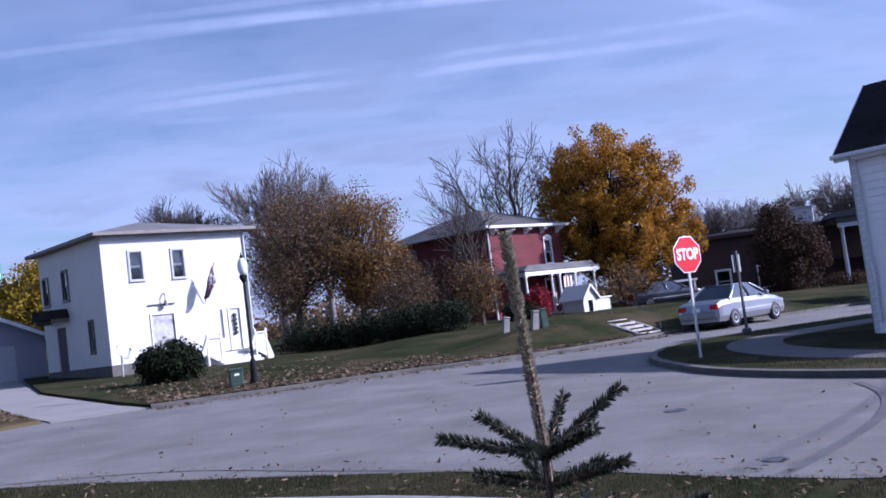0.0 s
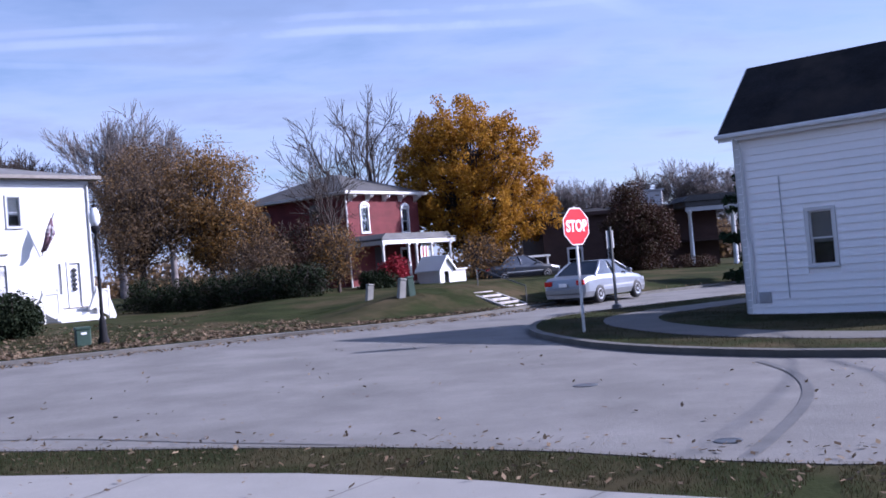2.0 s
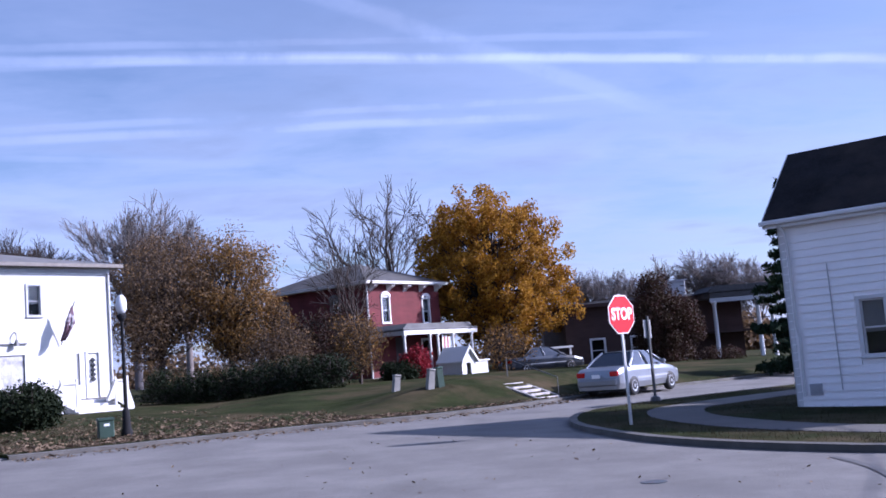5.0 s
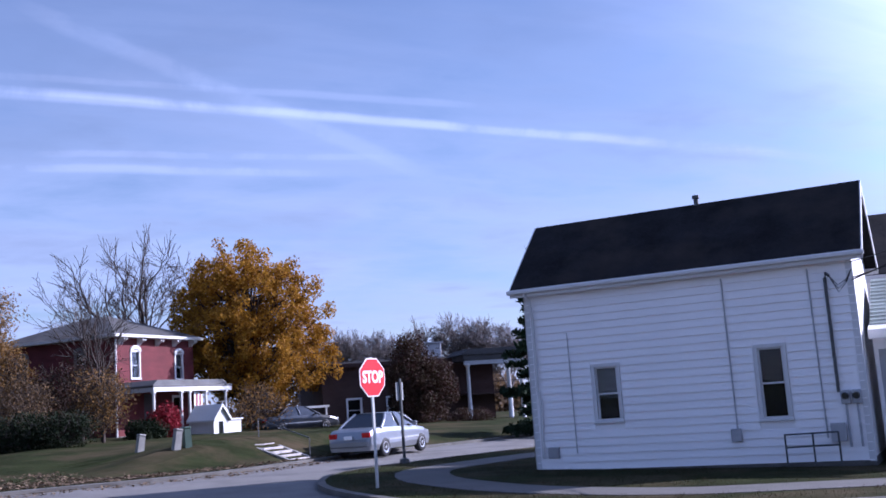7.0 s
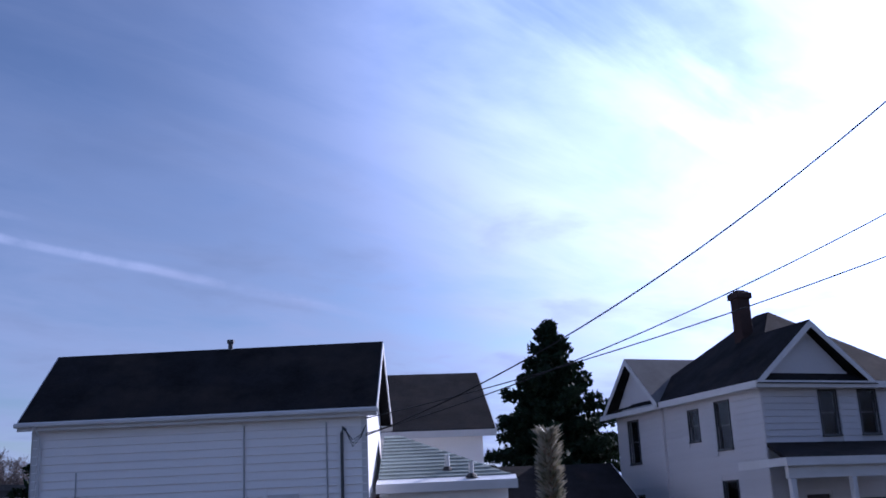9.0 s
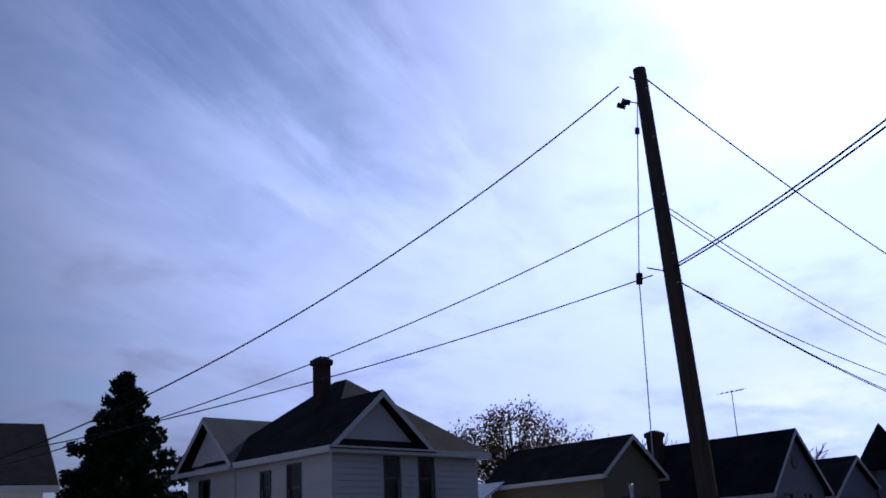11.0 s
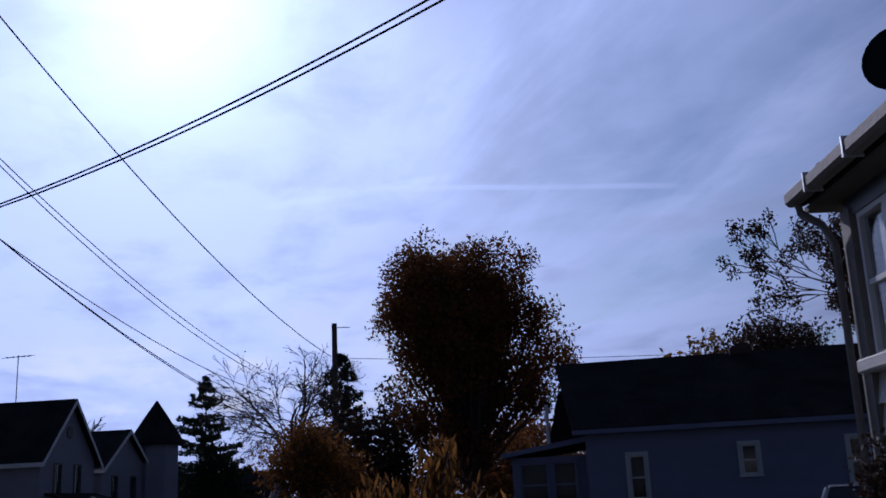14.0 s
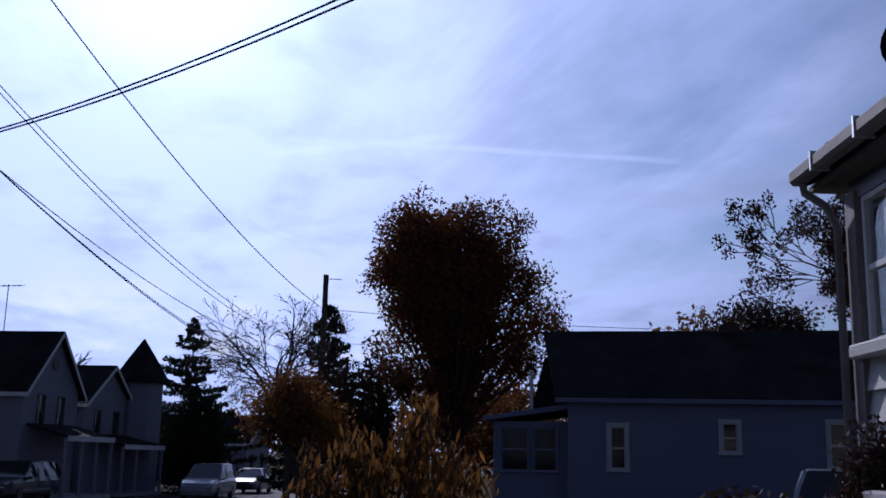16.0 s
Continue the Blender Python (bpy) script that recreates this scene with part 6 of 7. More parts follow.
# low woods closing the view behind the far houses
rngf = np.random.default_rng(77)
wx = np.concatenate([rngf.uniform(-70, 70, 900), rngf.uniform(75, 110, 260)])
wy = np.concatenate([rngf.uniform(93, 104, 900), rngf.uniform(-45, 70, 260)])
wz = rngf.uniform(0.0, 4.2, 1160) * (0.75 + 0.25 * np.sin(wx * 0.35))
woods = part("far_woods", leaves_at(rngf, "far_woods", np.stack([wx, wy, wz], 1), 60, 0.9, 0.28, 0.6), F_BROWN)
tagged(woods, "low brown autumn woods behind the far houses", "woods", kind="stuff")
bare_tree(20.5, 92, 0.2, 9.0, "bare tree in the distance", 27, 4, 0.5, 0.2, bark=M_BARKGREY, twig=0.015)
for k_, (dx, hh) in enumerate(((0, 7.2), (4, 6.2), (8, 7.0), (11.5, 7.4), (15, 6.2))):
    bare_tree(22.5 + dx, 88 - dx * 0.3, 0.1, hh + 2.6, "bare tree in a distant row", 40 + k_, 5, 0.5, 0.15, bark=M_BARKGREY, twig=0.015)
leafy_tree(18.2, 55.0, 0.25, 0.8, [(0, 0, 2.8, 1.8, 1.6, 1.9), (0, 0, 1.3, 1.6, 1.5, 1.3), (-0.3, 0, 4.4, 1.0, 0.9, 1.1), (1.2, 0, 2.4, 1.0, 1.0, 1.9)], "dense dark red rounded tree beside the portico", 28, F_DARKRED, 240, 150, 0.055, 0.3, 0.12, limbs=40)
leafy_tree(21.2, 54.5, 0.2, 0.2, [(0, 0, 0.55, 1.3, 0.7, 0.55)], "low reddish shrub by the portico", 29, F_DARKRED, 60, 80, 0.05, 0.22, 0.04, category="shrub", limbs=20)
leafy_tree(-10.1, 32.6, 0.72, 0.2, [(0, 0, 0.62, 0.95, 0.85, 0.62)], "rounded dark evergreen bush before the white house", 30, F_HEDGE, 150, 110, 0.05, 0.2, 0.06, category="bush", limbs=20, shell=0.6)
conifer(-16.3, 27.9, 0.7, 9.0, 1.9, "tall dark conifer beyond the driveway", 31, 22, 0.16, 26)
conifer(18.8, 40.5, 0.0, 8.4, 2.0, "dark spruce with ragged drooping boughs behind the corner house", 32, 16, 0.18, 24, 0.5, 0.5)
# hedge line and low fence between the two far houses
# Dark bushes added to stand for the shadow beneath the trees behind.
for k_ in range(6):
    leafy_tree(-7.7 + 1.4 * k_, 46.9 - 0.55 * k_, G(-7.7 + 1.4 * k_, 46.9 - 0.55 * k_) + 0.1 + yard_rise(-7.7 + 1.4 * k_, 46.9 - 0.55 * k_), 0.2, [(0, 0, 0.6, 1.0, 0.8, 0.7)], "dark bare-twigged hedge bush filling the shade between the houses", 60 + k_, F_HEDGE, 60, 70, 0.05, 0.26, 0.05, category="bush", limbs=50)

# behind the corner house and along the side street
conifer(34.2, 26.6, -0.4, 10.7, 4.7, "tall dense dark spruce", 33, 52, 0.17, 34, 0.28, 0.0)
leafy_tree(56.0, 15.9, -0.4, 4.0, [(0, 0, 8.9, 2.6, 2.6, 2.0), (1.0, -2.4, 8.3, 2.0, 2.0, 1.6), (-1.4, 2.2, 8.0, 1.9, 1.9, 1.6), (0, 0, 7.0, 2.4, 2.6, 1.4)], "tree with thin dark leaves behind the tan house", 34, F_BROWN, 230, 50, 0.085, 0.42, 0.2, limbs=170)
for k_, (x_, y_, h_) in enumerate(((60, 12.5, 9.2), (62, 10.2, 9.6), (61, 6.5, 9.2), (66, 4.5, 9.6), (66, 1.5, 8.6))):
    bare_tree(x_, y_, -0.5, h_, "bare tree behind the street houses", 50 + k_, 4, 0.55, 0.14, twig=0.022)
conifer(62.6, -7.15, -0.6, 10.5, 4.4, "ragged open spruce with upturned boughs", 35, 26, 0.13, 34, 0.0, 0.8)
conifer(47.1, -11.85, -0.5, 9.6, 2.9, "narrow dark spruce behind the pole", 36, 30, 0.13, 34, 0.05, 0.6)
bare_tree(38.7, -9.4, -0.35, 8.7, "leaning bare tree with drooping twigs", 37, 5, 0.6, 0.17, lean=(0.3, 1.7), twig=0.010, up=0.0, droop=0.9, leaves=F_BROWN, per=1, size=0.05, kids=(1, 3), trunk=0.45, wiggle=0.12)
leafy_tree(33.2, -13.2, -0.2, 2.4, [(0, 0.4, 8.4, 2.5, 2.7, 2.6), (0.6, 1.7, 9.1, 1.7, 1.7, 1.9), (-0.7, -1.7, 6.9, 2.1, 2.1, 2.1), (0.2, 1.1, 5.6, 1.6, 1.7, 1.8), (-0.4, -1.2, 10.1, 1.2, 1.3, 1.5), (0.2, 1.2, 10.5, 1.1, 1.2, 1.1), (0, -0.1, 4.3, 1.2, 1.3, 1.4)], "dark rust-coloured maple against the light", 38, F_RUST, 620, 105, 0.068, 0.34, 0.26, limbs=300)
leafy_tree(28.3, -6.2, -0.2, 2.2, [(0, 0, 3.3, 1.0, 1.0, 0.8), (-0.3, 0.7, 3.0, 0.8, 0.8, 0.6), (0.2, -0.9, 2.9, 0.9, 0.8, 0.7), (0.5, -0.1, 3.9, 0.6, 0.6, 0.5)], "small tree with thick orange-brown leaves", 39, F_ORANGE, 170, 62, 0.05, 0.30, 0.10, limbs=120)
leafy_tree(35.1, -10.4, -0.2, 1.0, [(0, 0, 3.8, 1.4, 1.2, 2.4), (0, 1.0, 2.8, 1.3, 1.2, 2.2), (0, -1.2, 3.0, 1.4, 1.3, 2.4)], "dark olive shrub tree under the maple", 70, F_DARKRED, 200, 50, 0.09, 0.32, 0.12, limbs=60)
leafy_tree(44, -18.5, -0.4, 2.5, [(0, 0, 3.6, 4.0, 4.0, 1.9), (4, -4, 3.8, 4, 4, 2.0)], "brown wooded bank behind the houses", 71, F_RUST, 260, 40, 0.14, 0.5, 0.2, limbs=60)
leafy_tree(57.9, -7.0, -0.5, 0.6, [(0, 0, 3.2, 1.7, 1.6, 2.7), (0.2, -0.7, 1.7, 1.7, 1.5, 1.8), (0, 0.7, 1.6, 1.6, 1.5, 1.8)], "dense dark evergreen shrub before the turret house", 72, F_HEDGE, 220, 70, 0.09, 0.3, 0.1, category="shrub", limbs=30)
bare_tree(23.9, -25.1, 0.2, 12.0, "tall tree with small dark leaves behind the roof", 73, 4, 0.36, 0.2, leaves=F_DARKRED, per=60, size=0.062, twig=0.016)
leafy_tree(28.6, -20.2, 0.2, 3.0, [(0, 0, 5.2, 2.2, 2.2, 1.3)], "brown tree top behind the dark roof", 74, F_BROWNGOLD, 90, 22, 0.1, 0.34, 0.16, limbs=80)
leafy_tree(26.0, -21.2, 0.2, 3.0, [(0, 0, 5.6, 1.9, 1.9, 1.2)], "dark leafy tree top behind the roof", 75, F_DARKRED, 110, 80, 0.065, 0.34, 0.16, limbs=60)
# the drooping shrub close by, and shrubs by the porch
rngw = np.random.default_rng(5)
ws = thing("shrub", pose(4.75, -1.95, 0.12), "drooping shrub with long yellow-brown leaves", "shrub")
wsegs, wc = [], []
for k_ in range(84):
    a_ = rngw.choice([0.3, 1.4, 2.3, 3.5, 4.4, 5.5]) + rngw.normal(0, 0.22)
    R_ = rngw.uniform(0.15, 0.85)
    hh = rngw.uniform(0.7, 2.1) * (1 - 0.25 * R_) + 0.18 * math.sin(2 * a_ + 1)
    p0 = np.array([0.15 * math.cos(a_), 0.15 * math.sin(a_), 0.0])
    p1 = np.array([0.45 * R_ * math.cos(a_), 0.45 * R_ * math.sin(a_), hh * 0.8])
    p2 = np.array([0.8 * R_ * math.cos(a_), 0.8 * R_ * math.sin(a_), hh])
    p3 = np.array([1.05 * R_ * math.cos(a_), 1.05 * R_ * math.sin(a_), hh - rngw.uniform(0.2, 0.7)])
    wsegs += [(p0, p1, 0.012, 0.009), (p1, p2, 0.009, 0.006), (p2, p3, 0.006, 0.003)]
    for s_ in np.linspace(0.1, 1, 7):
        wc.append(p1 + (p2 - p1) * s_)
        wc.append(p2 + (p3 - p2) * s_)
part("stem_mass", segments_mesh("stem_mass", wsegs, 5), M_BARK, ws, kind="stuff")
part("foliage", leaves_at(rngw, "foliage", wc, 5, 0.07, 0.056, 0.21, 2.6), F_WILLOW, ws, kind="stuff")
leafy_tree(1.92, -3.15, 0.1, 1.1, [(0, 0, 1.5, 0.22, 0.18, 0.3), (0.14, -0.05, 1.3, 0.2, 0.16, 0.28)], "dark wine-red shrub against the porch wall", 77, F_DARKRED, 110, 70, 0.014, 0.05, 0.02, category="shrub", limbs=80)
leafy_tree(7.2, -6.4, 0.1, 0.5, [(0, 0, 0.75, 0.7, 0.7, 0.5), (0.6, -0.6, 0.7, 0.6, 0.6, 0.45)], "dark reddish shrub in the shade", 78, F_DARKRED, 120, 60, 0.05, 0.18, 0.04, category="shrub", limbs=60)
for k_, (x_, y_, s_) in enumerate(((4.6, -3.55, 0.30), (5.6, -3.3, 0.36), (6.1, -4.3, 0.32), (4.1, -3.1, 0.26))):
    leafy_tree(x_, y_, 0.1, 0.4, [(0, 0, 0.95, s_, s_, 0.2), (0, 0, 0.7, s_ * 0.8, s_ * 0.8, 0.4)], "low shrub with pale green leaves", 80 + k_, F_SAGE, 60, 40, 0.028, 0.08, 0.02, category="shrub", limbs=30)
pt_ = thing("garden_urn", pose(3.35, -3.6, -0.1), "grey stone urn beside the steps", "urn")
part("bowl", Shape().lathe([(0.10, 0.0), (0.12, 0.05), (0.06, 0.15), (0.06, 0.75), (0.16, 0.9), (0.20, 1.05), (0.17, 1.2), (0.08, 1.28), (0.05, 1.34)], 18), M_POT, pt_, smooth=True)

# the young spruce close to the camera
yt = thing("young_spruce", pose(-0.34, 0.80, 0.1), "young spruce with a bare leader and pale stiff needles", "spruce")
rngs = np.random.default_rng(9)
ysegs, ycen, yax = [(np.array([0, 0, 0]), np.array([0.0, -0.005, 1.3]), 0.026, 0.012), (np.array([0.0, -0.005, 1.3]), np.array([-0.03, -0.03, 1.83]), 0.012, 0.006)], [], []


def shoot(p, q, r0, r1, n, length):
    """A twig set all round with short needles."""
    p, q = np.array(p), np.array(q)
    ysegs.append((p, q, r0, r1))
    d = (q - p) / np.linalg.norm(q - p)
    for _ in range(n):
        s = rngs.uniform(0.03, 1)
        o = rngs.normal(0, 1, 3)
        o -= d * (o @ d)
        o /= np.linalg.norm(o)
        nd = o * 0.85 + d * 0.55
        L = length * rngs.uniform(0.7, 1.15)
        ycen.append(p + (q - p) * s + nd * L * 0.5)
        yax.append(nd * L * 0.5)


shoot((0.0, -0.005, 1.30), (-0.03, -0.03, 1.83), 0.013, 0.008, 4200, 0.021)
shoot((0, 0, 0.3), (0, -0.005, 1.3), 0.024, 0.012, 1800, 0.019)
for z_, arms in ((1.31, ((165, 0.25, 0.06), (150, 0.16, 0.10), (20, 0.22, 0.13), (60, 0.14, 0.12), (255, 0.2, 0.05), (300, 0.2, 0.07))), (1.24, ((10, 0.14, 0.04), (190, 0.17, 0.05), (100, 0.18, 0.04), (330, 0.2, 0.05))),
                 (1.05, ((0, 0.36, 0.12), (70, 0.34, 0.1), (140, 0.36, 0.12), (215, 0.36, 0.1), (285, 0.36, 0.12))), (0.75, ((30, 0.5, 0.12), (100, 0.5, 0.12), (170, 0.5, 0.1), (245, 0.5, 0.12), (315, 0.5, 0.12))), (0.42, ((0, 0.6, 0.1), (60, 0.6, 0.1), (120, 0.6, 0.1), (180, 0.6, 0.1), (240, 0.6, 0.1), (300, 0.6, 0.1)))):
    for a_, L_, up_ in arms:
        ca, sa = math.cos(radians(a_)), math.sin(radians(a_))
        q_ = (L_ * ca, L_ * sa, z_ + up_)
        shoot((0, 0, z_), q_, 0.008, 0.004, int(3800 * L_), 0.024)
        if L_ > 0.3:
            for s_ in (0.45, 0.7):
                for w_ in (-38, 38):
                    cb, sb = math.cos(radians(a_ + w_)), math.sin(radians(a_ + w_))
                    b_ = np.array([L_ * ca * s_, L_ * sa * s_, z_ + up_ * s_])
                    shoot(b_, b_ + np.array([cb, sb, 0.2]) * L_ * 0.35, 0.006, 0.003, int(420 * L_), 0.02)
part("stem", segments_mesh("stem", ysegs[:2], 8), M_BARK, yt)
part("twig_mass", segments_mesh("twig_mass", ysegs[2:], 5), mat("spruce_twig", (0.24, 0.18, 0.13), 0.9, 0.3, 20, 0.3, 60), yt, kind="stuff")
yc, ya = np.array(ycen), np.array(yax)
yb = np.cross(ya, rngs.normal(0, 1, ya.shape))
yb = yb / np.linalg.norm(yb, axis=1)[:, None] * 0.0021
split = 6000
part("leader_needles", quads_mesh("leader_needles", yc[:split], ya[:split], yb[:split]), F_SPRUCE, yt, "pale grey-green needles of the leader", kind="stuff")
part("needles", quads_mesh("needles", yc[split:], ya[split:], yb[split:]), F_BOUGH, yt, "dark green needles of the boughs", kind="stuff")

# fallen leaves and grass
def scatter(name, n, spots, size, material, label, category, dz, seed, upright=False):
    rng = np.random.default_rng(seed)
    pts = []
    while len(pts) < n:
        line, lo, hi = spots[rng.integers(len(spots))]
        i = rng.integers(len(line) - 1)
        t = rng.uniform()
        p = np.array(line[i]) * (1 - t) + np.array(line[i + 1]) * t
        d = np.array(line[i + 1]) - np.array(line[i])
        d /= np.linalg.norm(d) + 1e-9
        w = rng.uniform(lo, hi)
        q = p + np.array([-d[1], d[0]]) * w
        extra = yard_rise(q[0], q[1]) if (dz > 0.05 and line is FAR_R) else 0.0
        pts.append((q[0], q[1], ground_height(q[0], q[1]) + dz + extra))
    c = np.array(pts)
    a = rng.normal(0, 1, (n, 3))
    b = rng.normal(0, 1, (n, 3))
    if upright:
        a[:, :2] *= 0.3
        a[:, 2] = 1.0
        a /= np.linalg.norm(a, axis=1)[:, None]
        b[:, 2] *= 0.1
        b /= np.linalg.norm(b, axis=1)[:, None]
        s = size * rng.uniform(0.5, 1.3, (n, 1))
        c[:, 2:] += s * 0.8
        me = quads_mesh(name, c, a * s, b * s * 0.12)
    else:
        a[:, 2] *= 0.25
        b[:, 2] *= 0.25
        a /= np.linalg.norm(a, axis=1)[:, None]
        b /= np.linalg.norm(b, axis=1)[:, None]
        s = size * rng.uniform(0.5, 1.3, (n, 1))
        c[:, 2:] += s * 0.3
        me = quads_mesh(name, c, a * s, b * s * 0.65)
    ob = part(name, me, material)
    return tagged(ob, label, category, kind="stuff")


near_bit = [p for p in NEAR if -14 < p[0] < 8]
far_bit = [p for p in FAR_R if p[0] < 9]
far_bank = [p for p in FAR_R if 5 < p[0] < 16]
corner_bit = [p for p in CORNER if p[0] < 20]
scatter("fallen_leaves", 1500, [(near_bit, 0.1, 13), (near_bit, 0.05, 1.2)], 0.035, F_LITTER, "dry leaves blown about the street", "leaves", 0.008, 1)
scatter("fallen_leaves", 6500, [(far_bit, 0.15, 1.3), (far_bit, 0.15, 2.0), (far_bit, 0.3, 5.0)], 0.065, F_LITTER, "brown leaves lying on the lawn and along the kerb", "leaves", 0.11, 2)
scatter("fallen_leaves", 1800, [(far_bit, -0.9, 0.0)], 0.045, F_LITTER, "brown leaves gathered in the gutter", "leaves", 0.008, 3)
scatter("fallen_leaves", 900, [(near_bit, -1.3, -0.15), (near_bit, -3.5, -0.15)], 0.035, F_LITTER, "dry leaves on the grass verge and pavement", "leaves", 0.125, 4)
scatter("fallen_leaves", 9000, [(far_bit, 0.5, 13.0), (far_bank, 0.2, 4.0)], 0.06, F_LITTER, "brown leaves scattered thinly over the far lawn", "leaves", 0.11, 9)
dry_bit = [(-10.6, 22.7), (-14.4, 28.8), (-19.7, 37.2), (-27, 50)]
scatter("fallen_leaves", 9000, [(dry_bit, 0.1, 7.0), (dry_bit, 0.1, 2.5)], 0.06, F_LITTER, "brown leaves covering the dry lawn", "leaves", 0.09, 8)
scatter("grass_tufts", 42000, [(near_bit, -1.33, -0.18)], 0.022, F_GRASS, "short rough grass of the verge", "grass", 0.10, 5, True)
scatter("grass_tufts", 22000, [(corner_bit, -1.72, -0.16), (corner_bit, -7.5, -3.1)], 0.03, F_GRASS, "short grass of the corner lot", "grass", 0.11, 6, True)
scatter("grass_tufts", 26000, [(far_bit, 0.2, 9.0)], 0.035, F_GRASS, "short grass before the far houses", "grass", 0.095, 7, True)

# ---- street furniture ----
ss = thing("stop_sign", facing(4.69, 20.5, ground_height(4.65, 20.5) + 0.15, 32), "red octagonal stop sign on a thin steel post", "sign")
part("post", Shape().box(-0.03, 0.03, 0.0, 0.035, -0.2, 2.62), M_STEEL, ss)
SZ, SR = 2.20, 0.428
octo = lambda r: [(r * math.cos(radians(22.5 + 45 * k)), SZ + r * math.sin(radians(22.5 + 45 * k))) for k in range(8)]
pl = part("plate", Shape().prism(octo(SR), -0.012, -0.004), M_SIGNWHITE, ss, "white-edged plate")
part("face", Shape().prism(octo(SR - 0.026), -0.018, -0.0125), M_RED, pl, "red face")
tx = bpy.data.curves.new("stop", "FONT")
tx.body, tx.size, tx.extrude, tx.offset, tx.align_x, tx.align_y = "STOP", 0.335, 0.002, 0.012, "CENTER", "CENTER"
tob = new("letters", tx)
tob.parent = pl
tob.matrix_basis = Matrix.Translation((0, -0.022, SZ)) @ pose(0, 0, 0, 90, 0, 0) @ Matrix.Diagonal((0.80, 1, 1, 1))
tx.materials.append(M_SIGNWHITE)
tob["label"] = "white letters"

lm = thing("street_lamp", pose(-6.3, 27.4, ground_height(-6.3, 27.4) + 0.1), "dark post lamp with a pale acorn globe", "street lamp")
part("base", Shape().lathe([(0.15, -0.1), (0.15, 0.1), (0.11, 0.2), (0.09, 0.6), (0.06, 0.7)], 14), M_MATTBLACK, lm, smooth=True)
part("post", Shape().tube([(0, 0, 0.65), (0, 0, 2.95)], [0.05, 0.038], 10), M_MATTBLACK, lm)
part("collar", Shape().lathe([(0.05, 2.9), (0.10, 2.97), (0.12, 3.05), (0.10, 3.1)], 14), M_MATTBLACK, lm)
gl = part("globe", Shape().lathe([(0.08, 3.1), (0.13, 3.2), (0.145, 3.34), (0.12, 3.48), (0.07, 3.56), (0.03, 3.6)], 16), M_GLOBE, lm, "pale frosted acorn globe", True)
part("finial", Shape().lathe([(0.05, 3.58), (0.05, 3.63), (0.02, 3.68), (0.01, 3.76)], 10), M_MATTBLACK, gl)
ub = thing("utility_box", facing(-6.75, 27.05, ground_height(-6.9, 27.0) + 0.09, 20) @ Matrix.Scale(0.72, 4), "dark green utility cabinet beside the lamp", "utility box")
part("cabinet", Shape().box(-0.26, 0.26, -0.2, 0.2, -0.05, 0.62, None, 0.03), M_GREENBOX, ub)
part("lid", Shape().prism([(-0.29, 0.62), (0.29, 0.62), (0.26, 0.70), (-0.26, 0.70)], -0.23, 0.23), M_GREENBOX, ub)
part("label_plate", Shape().box(-0.08, 0.1, -0.206, -0.2, 0.42, 0.5), M_SIGNWHITE, ub)
ps = thing("road_sign", facing(7.75, 27.6, ground_height(7.75, 27.6) + 0.1, 30), "small sign seen from behind on a dark post", "sign")
part("post", Shape().box(-0.03, 0.03, -0.03, 0.03, -0.2, 2.35), M_DARKMETAL, ps)
part("plate", Shape().box(-0.15, 0.15, 0.03, 0.036, 1.75, 2.25), M_GREYBOX, ps)
part("base", Shape().lathe([(0.16, -0.05), (0.13, 0.12), (0.05, 0.16)], 10), M_DARKMETAL, ps)
for k_, (x_, y_, m_) in enumerate(((2.5, 32.6, M_GREENBOX), (2.15, 32.4, M_PEDESTAL), (1.3, 35.0, M_PEDESTAL))):
    bn = thing("utility_pedestal", facing(x_, y_, ground_height(x_, y_) + 0.1 + yard_rise(x_, y_), 20), ("green" if k_ == 0 else "pale") + " utility pedestal standing in the grass", "utility box")
    part("body", Shape().prism([(-0.11, -0.1), (0.11, -0.1), (0.10, 0.5), (-0.10, 0.5)], -0.1, 0.1, pose(0, 0, 0, 0, 8 if k_ else -4, 0)), m_, bn)
    part("cap", Shape().box(-0.12, 0.12, -0.12, 0.12, 0.49, 0.56, pose(0, 0, 0, 0, 8 if k_ else -4, 0), 0.02), m_, bn)
sg = thing("street_sign", facing(-5.92, 9.82, 0.1, 12), "green street name sign on a steel post", "sign")
part("post", Shape().tube([(-0.35, 0.02, -0.2), (-0.35, 0.02, 3.1)], 0.03, 8), M_STEEL, sg)
bl = part("blade", Shape().box(-0.36, 0.40, -0.012, -0.004, 2.70, 2.90, None, 0.004), M_SIGNGREEN, sg)
part("border", Shape().box(-0.35, 0.39, -0.016, -0.013, 2.875, 2.887).box(-0.35, 0.39, -0.016, -0.013, 2.713, 2.725).box(0.378, 0.39, -0.016, -0.013, 2.725, 2.875), M_SIGNWHITE, bl)
part("lettering_bar", Shape().box(-0.25, 0.18, -0.017, -0.013, 2.765, 2.835).box(0.24, 0.33, -0.017, -0.013, 2.77, 2.81), M_SIGNWHITE, bl, "plain white lettering bars")


# ---- poles and wires ----
def wire(name, a, b, sag, r, label, n=22, group="overhead wires"):
    a, b = Vector(a), Vector(b)
    pts = [a.lerp(b, i / n) - Vector((0, 0, sag * 4 * (i / n) * (1 - i / n))) for i in range(n + 1)]
    ob = part(name, Shape().tube(pts, r, 5), M_CABLE)
    return tagged(ob, label, "cable", group)


